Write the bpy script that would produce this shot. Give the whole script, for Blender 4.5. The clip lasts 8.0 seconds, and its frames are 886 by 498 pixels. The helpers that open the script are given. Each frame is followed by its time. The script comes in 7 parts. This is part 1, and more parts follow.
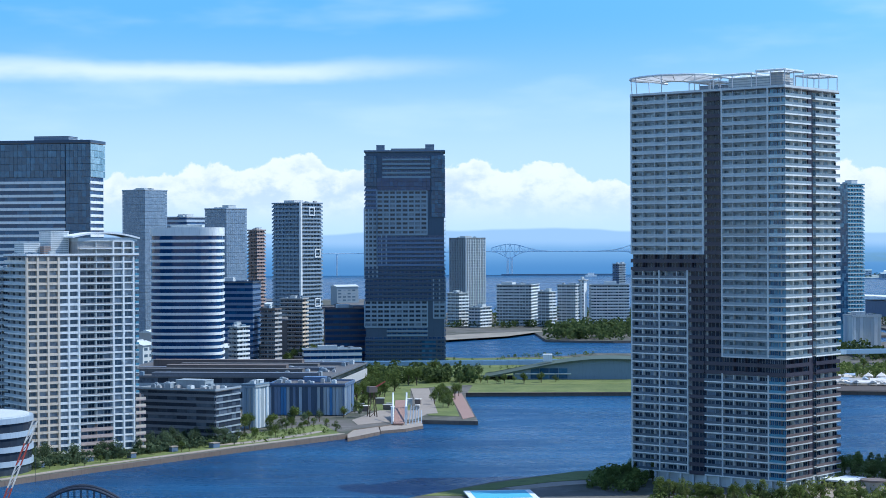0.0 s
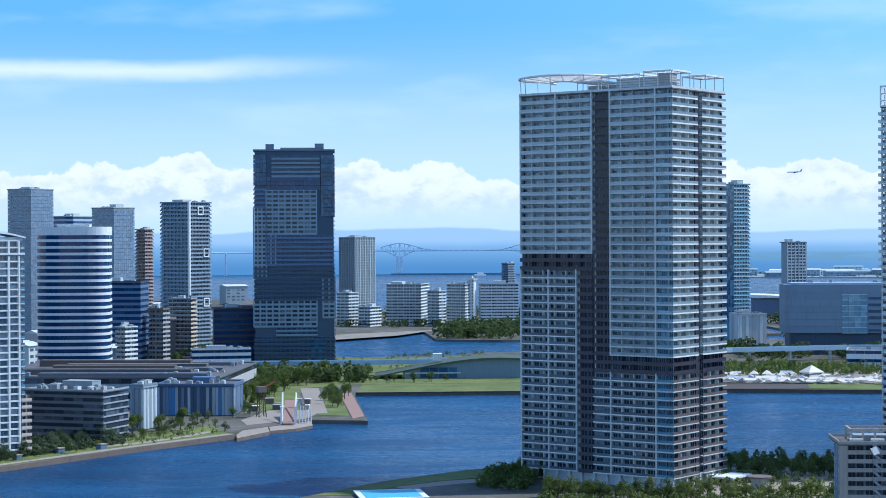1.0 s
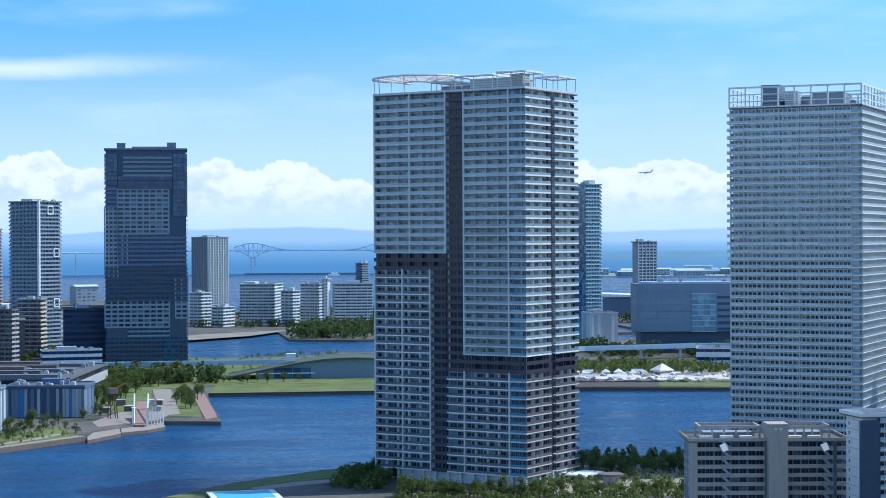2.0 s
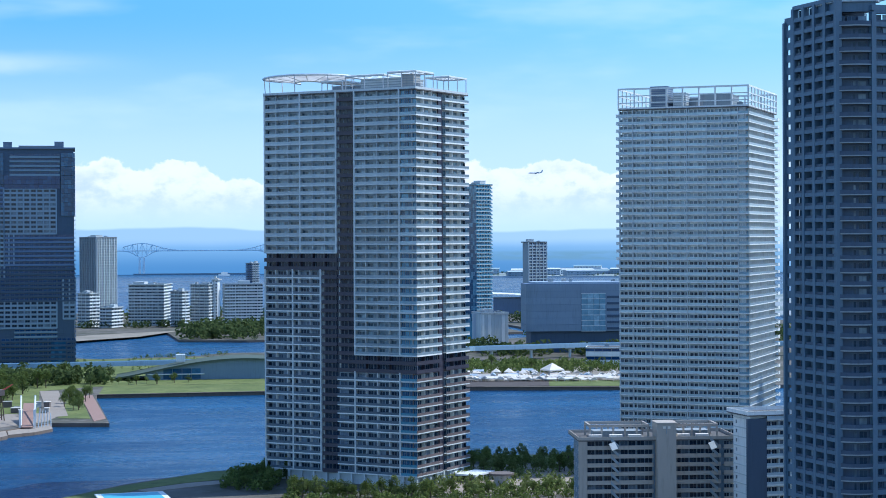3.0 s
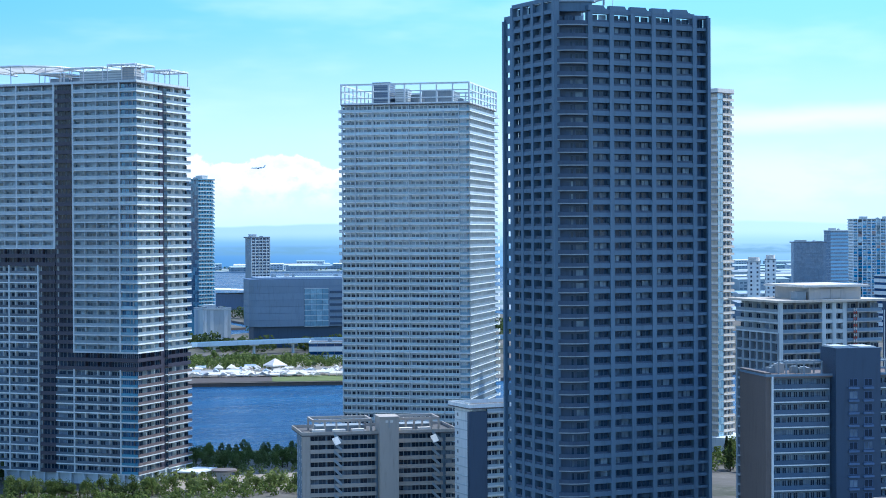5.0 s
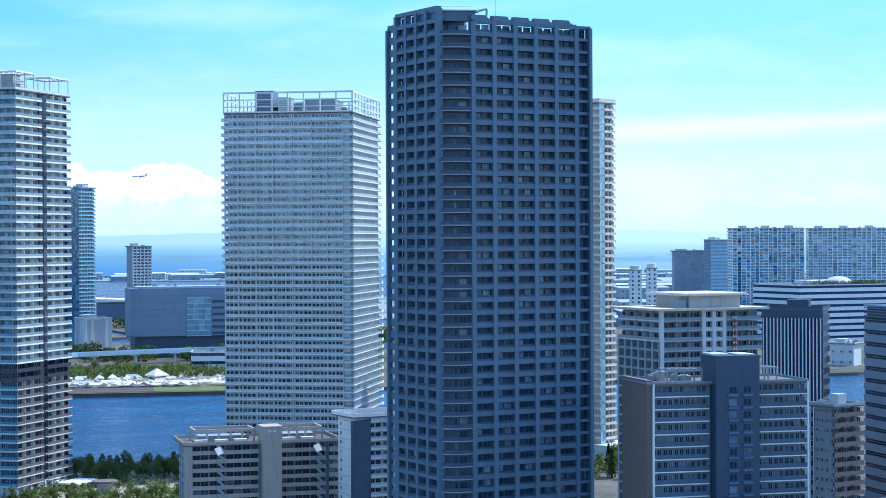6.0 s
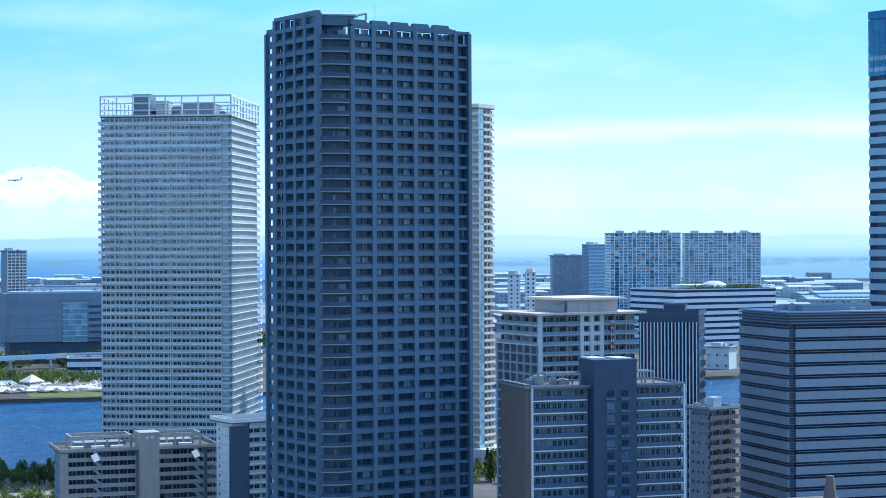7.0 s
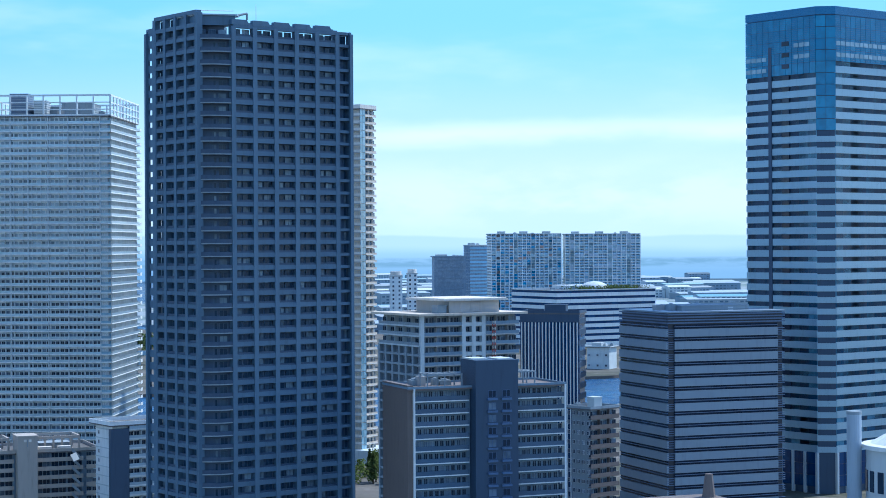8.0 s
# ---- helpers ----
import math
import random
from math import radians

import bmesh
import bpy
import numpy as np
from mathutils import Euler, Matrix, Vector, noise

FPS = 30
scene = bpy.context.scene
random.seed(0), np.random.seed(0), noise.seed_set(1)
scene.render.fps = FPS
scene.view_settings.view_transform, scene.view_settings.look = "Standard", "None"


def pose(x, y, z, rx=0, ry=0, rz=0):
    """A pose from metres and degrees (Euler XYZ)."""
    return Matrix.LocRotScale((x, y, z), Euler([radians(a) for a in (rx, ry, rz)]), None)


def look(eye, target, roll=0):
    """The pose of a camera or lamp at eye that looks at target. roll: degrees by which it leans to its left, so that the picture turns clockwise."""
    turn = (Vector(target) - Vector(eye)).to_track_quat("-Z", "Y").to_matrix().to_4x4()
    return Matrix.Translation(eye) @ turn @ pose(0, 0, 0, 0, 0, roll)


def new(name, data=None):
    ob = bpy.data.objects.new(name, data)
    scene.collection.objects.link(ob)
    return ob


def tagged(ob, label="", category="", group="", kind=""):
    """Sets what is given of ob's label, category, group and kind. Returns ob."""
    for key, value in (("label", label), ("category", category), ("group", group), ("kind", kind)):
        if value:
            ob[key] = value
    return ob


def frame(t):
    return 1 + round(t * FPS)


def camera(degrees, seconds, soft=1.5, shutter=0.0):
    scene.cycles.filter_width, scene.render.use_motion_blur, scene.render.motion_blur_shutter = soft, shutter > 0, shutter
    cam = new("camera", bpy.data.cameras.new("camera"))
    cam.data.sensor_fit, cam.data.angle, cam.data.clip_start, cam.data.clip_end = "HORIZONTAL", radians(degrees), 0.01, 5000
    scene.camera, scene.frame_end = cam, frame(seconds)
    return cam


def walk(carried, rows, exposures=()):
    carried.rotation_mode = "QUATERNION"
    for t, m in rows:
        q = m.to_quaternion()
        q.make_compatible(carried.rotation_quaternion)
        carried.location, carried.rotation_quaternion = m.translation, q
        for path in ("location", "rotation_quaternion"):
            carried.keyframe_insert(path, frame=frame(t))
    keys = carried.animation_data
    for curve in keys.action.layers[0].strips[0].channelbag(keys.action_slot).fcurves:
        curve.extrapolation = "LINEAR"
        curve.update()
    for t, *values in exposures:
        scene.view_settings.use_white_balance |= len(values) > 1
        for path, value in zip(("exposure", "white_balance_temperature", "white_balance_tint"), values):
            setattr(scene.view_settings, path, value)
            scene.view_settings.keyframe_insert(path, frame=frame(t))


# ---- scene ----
cam = camera(26.24, 8.0, soft=0.9)
EYE = 92.0
# seconds, heading to the right, pitch, roll; the camera turns where it stands, high in a building
ROWS = [
    (0, 0.000, -0.274, 0.251),
    (0.5, 1.083, -0.280, 0.249),
    (1, 3.324, -0.307, 0.266),
    (1.5, 5.593, -0.345, 0.258),
    (1.7, 6.519, -0.344, 0.265),
    (3, 11.016, -0.347, 0.263),
    (3.5, 13.027, -0.418, 0.262),
    (4, 15.189, -0.484, 0.279),
    (4.5, 17.311, -0.535, 0.278),
    (4.7, 18.161, -0.548, 0.280),
    (6, 22.868, -0.277, 0.269),
    (6.5, 24.632, -0.174, 0.280),
    (7, 26.505, -0.151, 0.243),
    (7.5, 28.375, -0.137, 0.263),
    (8, 30.065, -0.141, 0.292),
]
walk(cam, [(t, pose(0, 0, EYE, 90 + pitch, roll, -yaw)) for t, yaw, pitch, roll in ROWS], [(0.0, 0.38, 5620, 8), (1.7, 0.38, 5620, 8), (3.2, 0.46, 5560, 8), (4.6, 0.68, 5500, 7), (6.2, 0.73, 5420, 7), (8.0, 0.53, 5360, 7)])

# ---- light ----
SUN_AZ, SUN_EL = radians(4), radians(54)      # measured from +x towards +y
world = bpy.data.worlds.new("world")
scene.world = world
world.use_nodes = True
wn = world.node_tree
sky = wn.nodes.new("ShaderNodeTexSky")
sky.sky_type, sky.sun_disc = "NISHITA", False
sky.sun_elevation, sky.sun_rotation = SUN_EL, math.pi / 2 - SUN_AZ
sky.air_density, sky.dust_density, sky.ozone_density = 1.0, 0.3, 5.0
wn.links.new(sky.outputs[0], wn.nodes["Background"].inputs[0])
wn.nodes["Background"].inputs[1].default_value = 0.15
sun = new("sun", bpy.data.lights.new("sun", "SUN"))
sun.data.energy, sun.data.angle, sun.data.color = 3.3, radians(0.55), (1.0, 0.94, 0.84)
to_sun = Vector((math.cos(SUN_AZ) * math.cos(SUN_EL), math.sin(SUN_AZ) * math.cos(SUN_EL), math.sin(SUN_EL)))
sun.matrix_world = look(to_sun * 300, (0, 0, 0))


# ---- materials ----
def srgb(r, g, b):
    return tuple(((c / 255) / 12.92 if c < 10 else (((c / 255) + 0.055) / 1.055) ** 2.4) for c in (r, g, b)) + (1.0,)


def nodes_of(name):
    m = bpy.data.materials.new(name)
    m.use_nodes = True
    nt = m.node_tree
    return m, nt, nt.nodes["Principled BSDF"]


def add(nt, kind, **values):
    n = nt.nodes.new(kind)
    for k, v in values.items():
        n.inputs[k].default_value = v
    return n


def mix_colour(nt, fac, a, b, blend="MIX"):
    n = nt.nodes.new("ShaderNodeMix")
    n.data_type, n.blend_type = "RGBA", blend
    for socket, v in ((0, fac), (6, a), (7, b)):
        if hasattr(v, "links"):
            nt.links.new(v, n.inputs[socket])
        else:
            n.inputs[socket].default_value = v
    return n.outputs[2]


def ramp(nt, value, lo, hi, a=0.0, b=1.0, smooth=True):
    n = nt.nodes.new("ShaderNodeMapRange")
    n.interpolation_type = "SMOOTHSTEP" if smooth else "LINEAR"
    nt.links.new(value, n.inputs[0])
    for i, v in enumerate((lo, hi, a, b)):
        n.inputs[i + 1].default_value = v
    return n.outputs[0]


def math_node(nt, op, a, b=None):
    n = nt.nodes.new("ShaderNodeMath")
    n.operation = op
    for i, v in enumerate((a, b)):
        if v is None:
            continue
        if hasattr(v, "links"):
            nt.links.new(v, n.inputs[i])
        else:
            n.inputs[i].default_value = v
    return n.outputs[0]


def noise_tex(nt, scale, detail=4.0, rough=0.55, stretch=None, coords="Position"):
    geo = nt.nodes.new("ShaderNodeNewGeometry")
    src = geo.outputs["Position"]
    if stretch:
        mp = nt.nodes.new("ShaderNodeMapping")
        mp.inputs["Scale"].default_value = stretch
        nt.links.new(src, mp.inputs[0])
        src = mp.outputs[0]
    n = add(nt, "ShaderNodeTexNoise", Scale=scale, Detail=detail, Roughness=rough)
    nt.links.new(src, n.inputs["Vector"])
    return n.outputs["Fac"]


def chance(nt):
    """One random value per object and per island."""
    ob, geo = nt.nodes.new("ShaderNodeObjectInfo"), nt.nodes.new("ShaderNodeNewGeometry")
    return math_node(nt, "FRACT", math_node(nt, "ADD", ob.outputs["Random"], geo.outputs["Random Per Island"]))


def painted(name, colour, rough=0.75, vary=0.12, stain=0.2, metal=0.0, relief=0.15, piece=0.06):
    """Concrete, tile or paint: broad weathering, fine grain, streaks that run down, slight difference from piece to piece."""
    m, nt, b = nodes_of(name)
    c = (*colour, 1.0)
    dark = tuple(v * (1 - stain) for v in colour) + (1.0,)
    streaks = noise_tex(nt, 0.9, 5, 0.6, (1, 1, 0.12))
    broad = noise_tex(nt, 0.06, 3)
    fine = noise_tex(nt, 4.0, 3)
    out = mix_colour(nt, ramp(nt, streaks, 0.48, 0.75), c, dark)
    out = mix_colour(nt, ramp(nt, broad, 0.35, 0.7, 0, vary * 2), out, tuple(v * (1 - vary * 1.6) for v in colour) + (1.0,))
    shade = math_node(nt, "MULTIPLY_ADD", chance(nt), piece * 2)
    shade.node.inputs[2].default_value = 1 - piece
    comb = nt.nodes.new("ShaderNodeCombineColor")
    for i in range(3):
        nt.links.new(shade, comb.inputs[i])
    out = mix_colour(nt, 1.0, out, comb.outputs[0], "MULTIPLY")
    nt.links.new(out, b.inputs["Base Color"])
    b.inputs["Metallic"].default_value = metal
    nt.links.new(ramp(nt, fine, 0.3, 0.7, rough - 0.08, min(1, rough + 0.1)), b.inputs["Roughness"])
    bump = add(nt, "ShaderNodeBump", Strength=relief, Distance=0.03)
    nt.links.new(fine, bump.inputs["Height"])
    nt.links.new(bump.outputs[0], b.inputs["Normal"])
    return m


def glazing(name, colour, light, rough=0.06, ior=1.75, spread=(0.55, 0.95)):
    """Window glass before rooms: dark, some with pale curtains or blinds behind."""
    m, nt, b = nodes_of(name)
    r = chance(nt)
    wob = noise_tex(nt, 0.35, 2)
    out = mix_colour(nt, ramp(nt, r, spread[0], spread[1]), (*colour, 1), (*light, 1))
    out = mix_colour(nt, ramp(nt, wob, 0.35, 0.7, 0, 0.5), out, tuple(v * 0.6 for v in colour) + (1,))
    nt.links.new(out, b.inputs["Base Color"])
    nt.links.new(ramp(nt, noise_tex(nt, 0.8, 3), 0.3, 0.7, rough, rough + 0.1), b.inputs["Roughness"])
    b.inputs["IOR"].default_value = ior
    bump = add(nt, "ShaderNodeBump", Strength=0.25, Distance=0.05)
    nt.links.new(noise_tex(nt, 0.5, 2), bump.inputs["Height"])
    nt.links.new(bump.outputs[0], b.inputs["Normal"])
    return m


white = painted("white_panel", (0.785, 0.82, 0.81), 0.5)
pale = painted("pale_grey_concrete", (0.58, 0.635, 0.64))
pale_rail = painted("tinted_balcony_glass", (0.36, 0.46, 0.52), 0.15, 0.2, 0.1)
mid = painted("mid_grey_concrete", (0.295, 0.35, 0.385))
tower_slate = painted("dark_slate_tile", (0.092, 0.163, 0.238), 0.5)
slate = painted("slate_blue_tile", (0.125, 0.185, 0.285), 0.5)
dark = painted("dark_blue_grey_tile", (0.055, 0.09, 0.155), 0.45)
black = painted("black_panel", (0.028, 0.036, 0.055), 0.4)
maroon = painted("dark_brown_cladding", (0.048, 0.046, 0.068), 0.45)
beige = painted("beige_tile", (0.66, 0.58, 0.47))
warm = painted("light_warm_concrete", (0.43, 0.39, 0.34))
tower_rail = painted("smoked_balcony_glass", (0.27, 0.35, 0.40), 0.15, 0.2, 0.1, piece=0.14)
low_rail = painted("dark_smoked_balcony_glass", (0.12, 0.16, 0.195), 0.12, 0.2, 0.1, piece=0.2)
lattice_rail_glass = painted("grey_green_balcony_glass", (0.50, 0.64, 0.68), 0.2, 0.18, 0.12, piece=0.16)
# fronts of far blocks, distance haze painted in as blue
haze_rail = painted("haze_blue_balcony_front", (0.22, 0.44, 0.62), 0.3, 0.15, 0.1, piece=0.12)
teal_rail = painted("teal_balcony_glass", (0.09, 0.27, 0.38), 0.2, 0.15, 0.1, piece=0.15)
ink_rail = painted("ink_blue_balcony_glass", (0.085, 0.14, 0.21), 0.15, 0.15, 0.1, piece=0.12)
# darker copy of the slate tile, recess shade put into its colour
tower_recess = painted("slate_with_painted_shade", (0.062, 0.108, 0.185), 0.5)
grey_panel = painted("grey_metal_panel", (0.27, 0.335, 0.40), 0.4, 0.1, 0.12, 0.1)
blue_louvre = painted("blue_louvre", (0.018, 0.16, 0.33), 0.3, 0.12, 0.08, 0.2)
pink_tile = painted("pink_beige_tile", (0.50, 0.40, 0.36))
mall_panel = painted("dull_metal_panel", (0.15, 0.165, 0.19), 0.45, 0.2, 0.2)
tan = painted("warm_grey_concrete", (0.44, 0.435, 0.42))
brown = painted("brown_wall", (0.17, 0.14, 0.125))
brick_red = painted("red_brown_tile", (0.38, 0.27, 0.23))
blue_panel = painted("blue_panel", (0.10, 0.17, 0.30), 0.4)
navy = painted("navy_wall", (0.046, 0.083, 0.14), 0.5)
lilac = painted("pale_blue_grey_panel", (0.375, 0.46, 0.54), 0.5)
blue_grey = painted("blue_grey_panel", (0.185, 0.27, 0.35), 0.5)
russet = painted("russet_balcony_front", (0.145, 0.115, 0.115), 0.5)
arena_panel = painted("arena_panel", (0.205, 0.275, 0.355), 0.5)
steel_blue = painted("steel_blue_panel", (0.245, 0.335, 0.43), 0.5)
silver = painted("silver_panel", (0.33, 0.47, 0.56), 0.35, 0.08, 0.1, 0.25)
steel = painted("painted_steel", (0.62, 0.64, 0.66), 0.4)
roof_grey = painted("roof_felt", (0.13, 0.13, 0.13), 0.9, 0.2, 0.3)
asphalt = painted("asphalt", (0.06, 0.06, 0.065), 0.9)
paving = painted("paving", (0.33, 0.285, 0.235), 0.85, 0.15, 0.25)
promenade_brown = painted("brown_paving", (0.085, 0.07, 0.06), 0.9, 0.2, 0.3)
promenade_red = painted("terracotta_paving", (0.33, 0.21, 0.17), 0.85)
quay = painted("quay_concrete", (0.185, 0.145, 0.115), 0.9, 0.2, 0.4)
turquoise = painted("turquoise_cover", (0.10, 0.46, 0.62), 0.5)
viaduct_blue = painted("pale_blue_girder", (0.34, 0.48, 0.58), 0.5)
# far bridge steel, made pale and blue to paint the haze over it
bridge_haze = painted("haze_tinted_steel", (0.72, 0.86, 0.93), 0.6)
red_paint = painted("red_paint", (0.48, 0.08, 0.05), 0.5)
canvas = painted("white_canvas", (0.76, 0.72, 0.65), 0.8)
bark = painted("bark", (0.10, 0.075, 0.05), 0.9)
glass = glazing("window_glass", (0.014, 0.036, 0.07), (0.20, 0.27, 0.35), 0.06, 1.42, (0.62, 0.97))
blue_glass = glazing("blue_curtain_glass", (0.008, 0.21, 0.40), (0.03, 0.29, 0.50), 0.05, 1.42, (0.3, 0.95))
sky_glass = glazing("pale_blue_corner_glass", (0.17, 0.33, 0.43), (0.30, 0.48, 0.58), 0.08, 1.7, (0.2, 0.9))
office_glass = glazing("dark_office_glass", (0.008, 0.05, 0.15), (0.02, 0.09, 0.22), 0.05, 1.45, (0.6, 1.0))
# glass of far towers, contrast flattened and paled to paint in haze
haze_glass = glazing("haze_muted_glass", (0.20, 0.28, 0.37), (0.245, 0.325, 0.415), 0.2, 1.45, (0.1, 1.0))
mixed_glass = glazing("curtained_glass", (0.07, 0.13, 0.17), (0.36, 0.50, 0.58), 0.08, 1.5, (0.1, 1.0))
deep_glass = glazing("deep_blue_glass", (0.012, 0.07, 0.16), (0.04, 0.15, 0.28), 0.05, 1.45, (0.3, 1.0))
slate_pane = glazing("slate_tower_glass", (0.033, 0.070, 0.122), (0.30, 0.40, 0.48), 0.08, 1.3, (0.6, 1.0))
mall_glass = glazing("smoky_mall_glass", (0.030, 0.042, 0.062), (0.12, 0.15, 0.19), 0.1, 1.3, (0.5, 1.0))
tower_blue_glass = glazing("blue_upper_glass", (0.026, 0.10, 0.19), (0.06, 0.18, 0.30), 0.06, 1.5, (0.3, 1.0))
# lightened panes: a pale reflection veil is painted into the glass colour
veil_glass = glazing("reflection_veil_glass", (0.13, 0.19, 0.23), (0.46, 0.58, 0.64), 0.1, 1.5, (0.15, 1.0))
black_glass = glazing("near_black_glass", (0.011, 0.026, 0.055), (0.03, 0.055, 0.10), 0.08, 1.35, (0.5, 1.0))
strip_glass = glazing("blue_strip_glass", (0.02, 0.10, 0.20), (0.16, 0.38, 0.52), 0.06, 1.45, (0.35, 1.0))
grey_glass = glazing("grey_blue_glass", (0.09, 0.15, 0.21), (0.36, 0.43, 0.50), 0.07, 1.6, (0.4, 0.95))


def ground_material(name, a, b_, c, scale):
    m, nt, b = nodes_of(name)
    out = mix_colour(nt, ramp(nt, noise_tex(nt, scale, 6, 0.6), 0.38, 0.62), (*a, 1), (*b_, 1))
    out = mix_colour(nt, ramp(nt, noise_tex(nt, scale * 6, 5, 0.6), 0.5, 0.75), out, (*c, 1))
    nt.links.new(out, b.inputs["Base Color"])
    b.inputs["Roughness"].default_value = 0.95
    bump = add(nt, "ShaderNodeBump", Strength=0.5, Distance=0.4)
    nt.links.new(noise_tex(nt, scale * 12, 5), bump.inputs["Height"])
    nt.links.new(bump.outputs[0], b.inputs["Normal"])
    return m


town_ground = ground_material("town_ground", (0.06, 0.065, 0.04), (0.125, 0.115, 0.10), (0.20, 0.185, 0.165), 0.02)
lawn = ground_material("lawn", (0.105, 0.14, 0.03), (0.16, 0.19, 0.05), (0.06, 0.085, 0.022), 0.04)
sand = ground_material("sand", (0.28, 0.25, 0.20), (0.22, 0.20, 0.16), (0.34, 0.31, 0.26), 0.03)
# far land, bluish haze mixed into all three ground colours
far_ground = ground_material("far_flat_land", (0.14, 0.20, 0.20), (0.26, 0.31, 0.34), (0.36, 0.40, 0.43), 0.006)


def leaf_material(name, a, b_):
    m, nt, b = nodes_of(name)
    out = mix_colour(nt, chance(nt), (*a, 1), (*b_, 1))
    out = mix_colour(nt, ramp(nt, noise_tex(nt, 0.15, 3), 0.4, 0.65, 0, 0.6), out, tuple(v * 0.6 for v in a) + (1,))
    nt.links.new(out, b.inputs["Base Color"])
    b.inputs["Roughness"].default_value = 0.9
    b.inputs["Specular IOR Level"].default_value = 0.15
    thin = nt.nodes.new("ShaderNodeBsdfTranslucent")
    nt.links.new(out, thin.inputs[0])
    both = nt.nodes.new("ShaderNodeMixShader")
    both.inputs[0].default_value = 0.5
    nt.links.new(b.outputs[0], both.inputs[1])
    nt.links.new(thin.outputs[0], both.inputs[2])
    nt.links.new(both.outputs[0], nt.nodes["Material Output"].inputs[0])
    return m


milk_glass = leaf_material("white_translucent_panel", (0.72, 0.72, 0.70), (0.8, 0.8, 0.78))
# lighter leaf copy, sunlight put into the colour of the shadowed garden
garden_leaves = leaf_material("sun_painted_garden_leaves", (0.13, 0.18, 0.055), (0.30, 0.34, 0.13))
leaves = leaf_material("leaves", (0.09, 0.14, 0.036), (0.235, 0.285, 0.09))
dark_leaves = leaf_material("dark_leaves", (0.06, 0.095, 0.035), (0.14, 0.185, 0.065))
pale_leaves = leaf_material("grey_green_leaves", (0.085, 0.13, 0.075), (0.17, 0.225, 0.12))


def water_material():
    m, nt, b = nodes_of("canal_water")
    broad = noise_tex(nt, 0.012, 4, 0.55, (0.6, 1.6, 1))
    out = mix_colour(nt, ramp(nt, broad, 0.35, 0.7), (0.0045, 0.047, 0.128, 1), (0.0080, 0.080, 0.195, 1))
    nt.links.new(out, b.inputs["Base Color"])
    nt.links.new(ramp(nt, noise_tex(nt, 0.03, 4, 0.6, (0.5, 1.5, 1)), 0.35, 0.7, 0.22, 0.38), b.inputs["Roughness"])
    b.inputs["IOR"].default_value = 1.33
    b.inputs["Specular IOR Level"].default_value = 0.34
    h = math_node(nt, "ADD", noise_tex(nt, 0.35, 5, 0.6, (1, 1.7, 1)), noise_tex(nt, 0.07, 3, 0.5, (1, 1.7, 1)))
    bump = add(nt, "ShaderNodeBump", Strength=0.9, Distance=1.6)
    nt.links.new(h, bump.inputs["Height"])
    nt.links.new(bump.outputs[0], b.inputs["Normal"])
    return m


water = water_material()


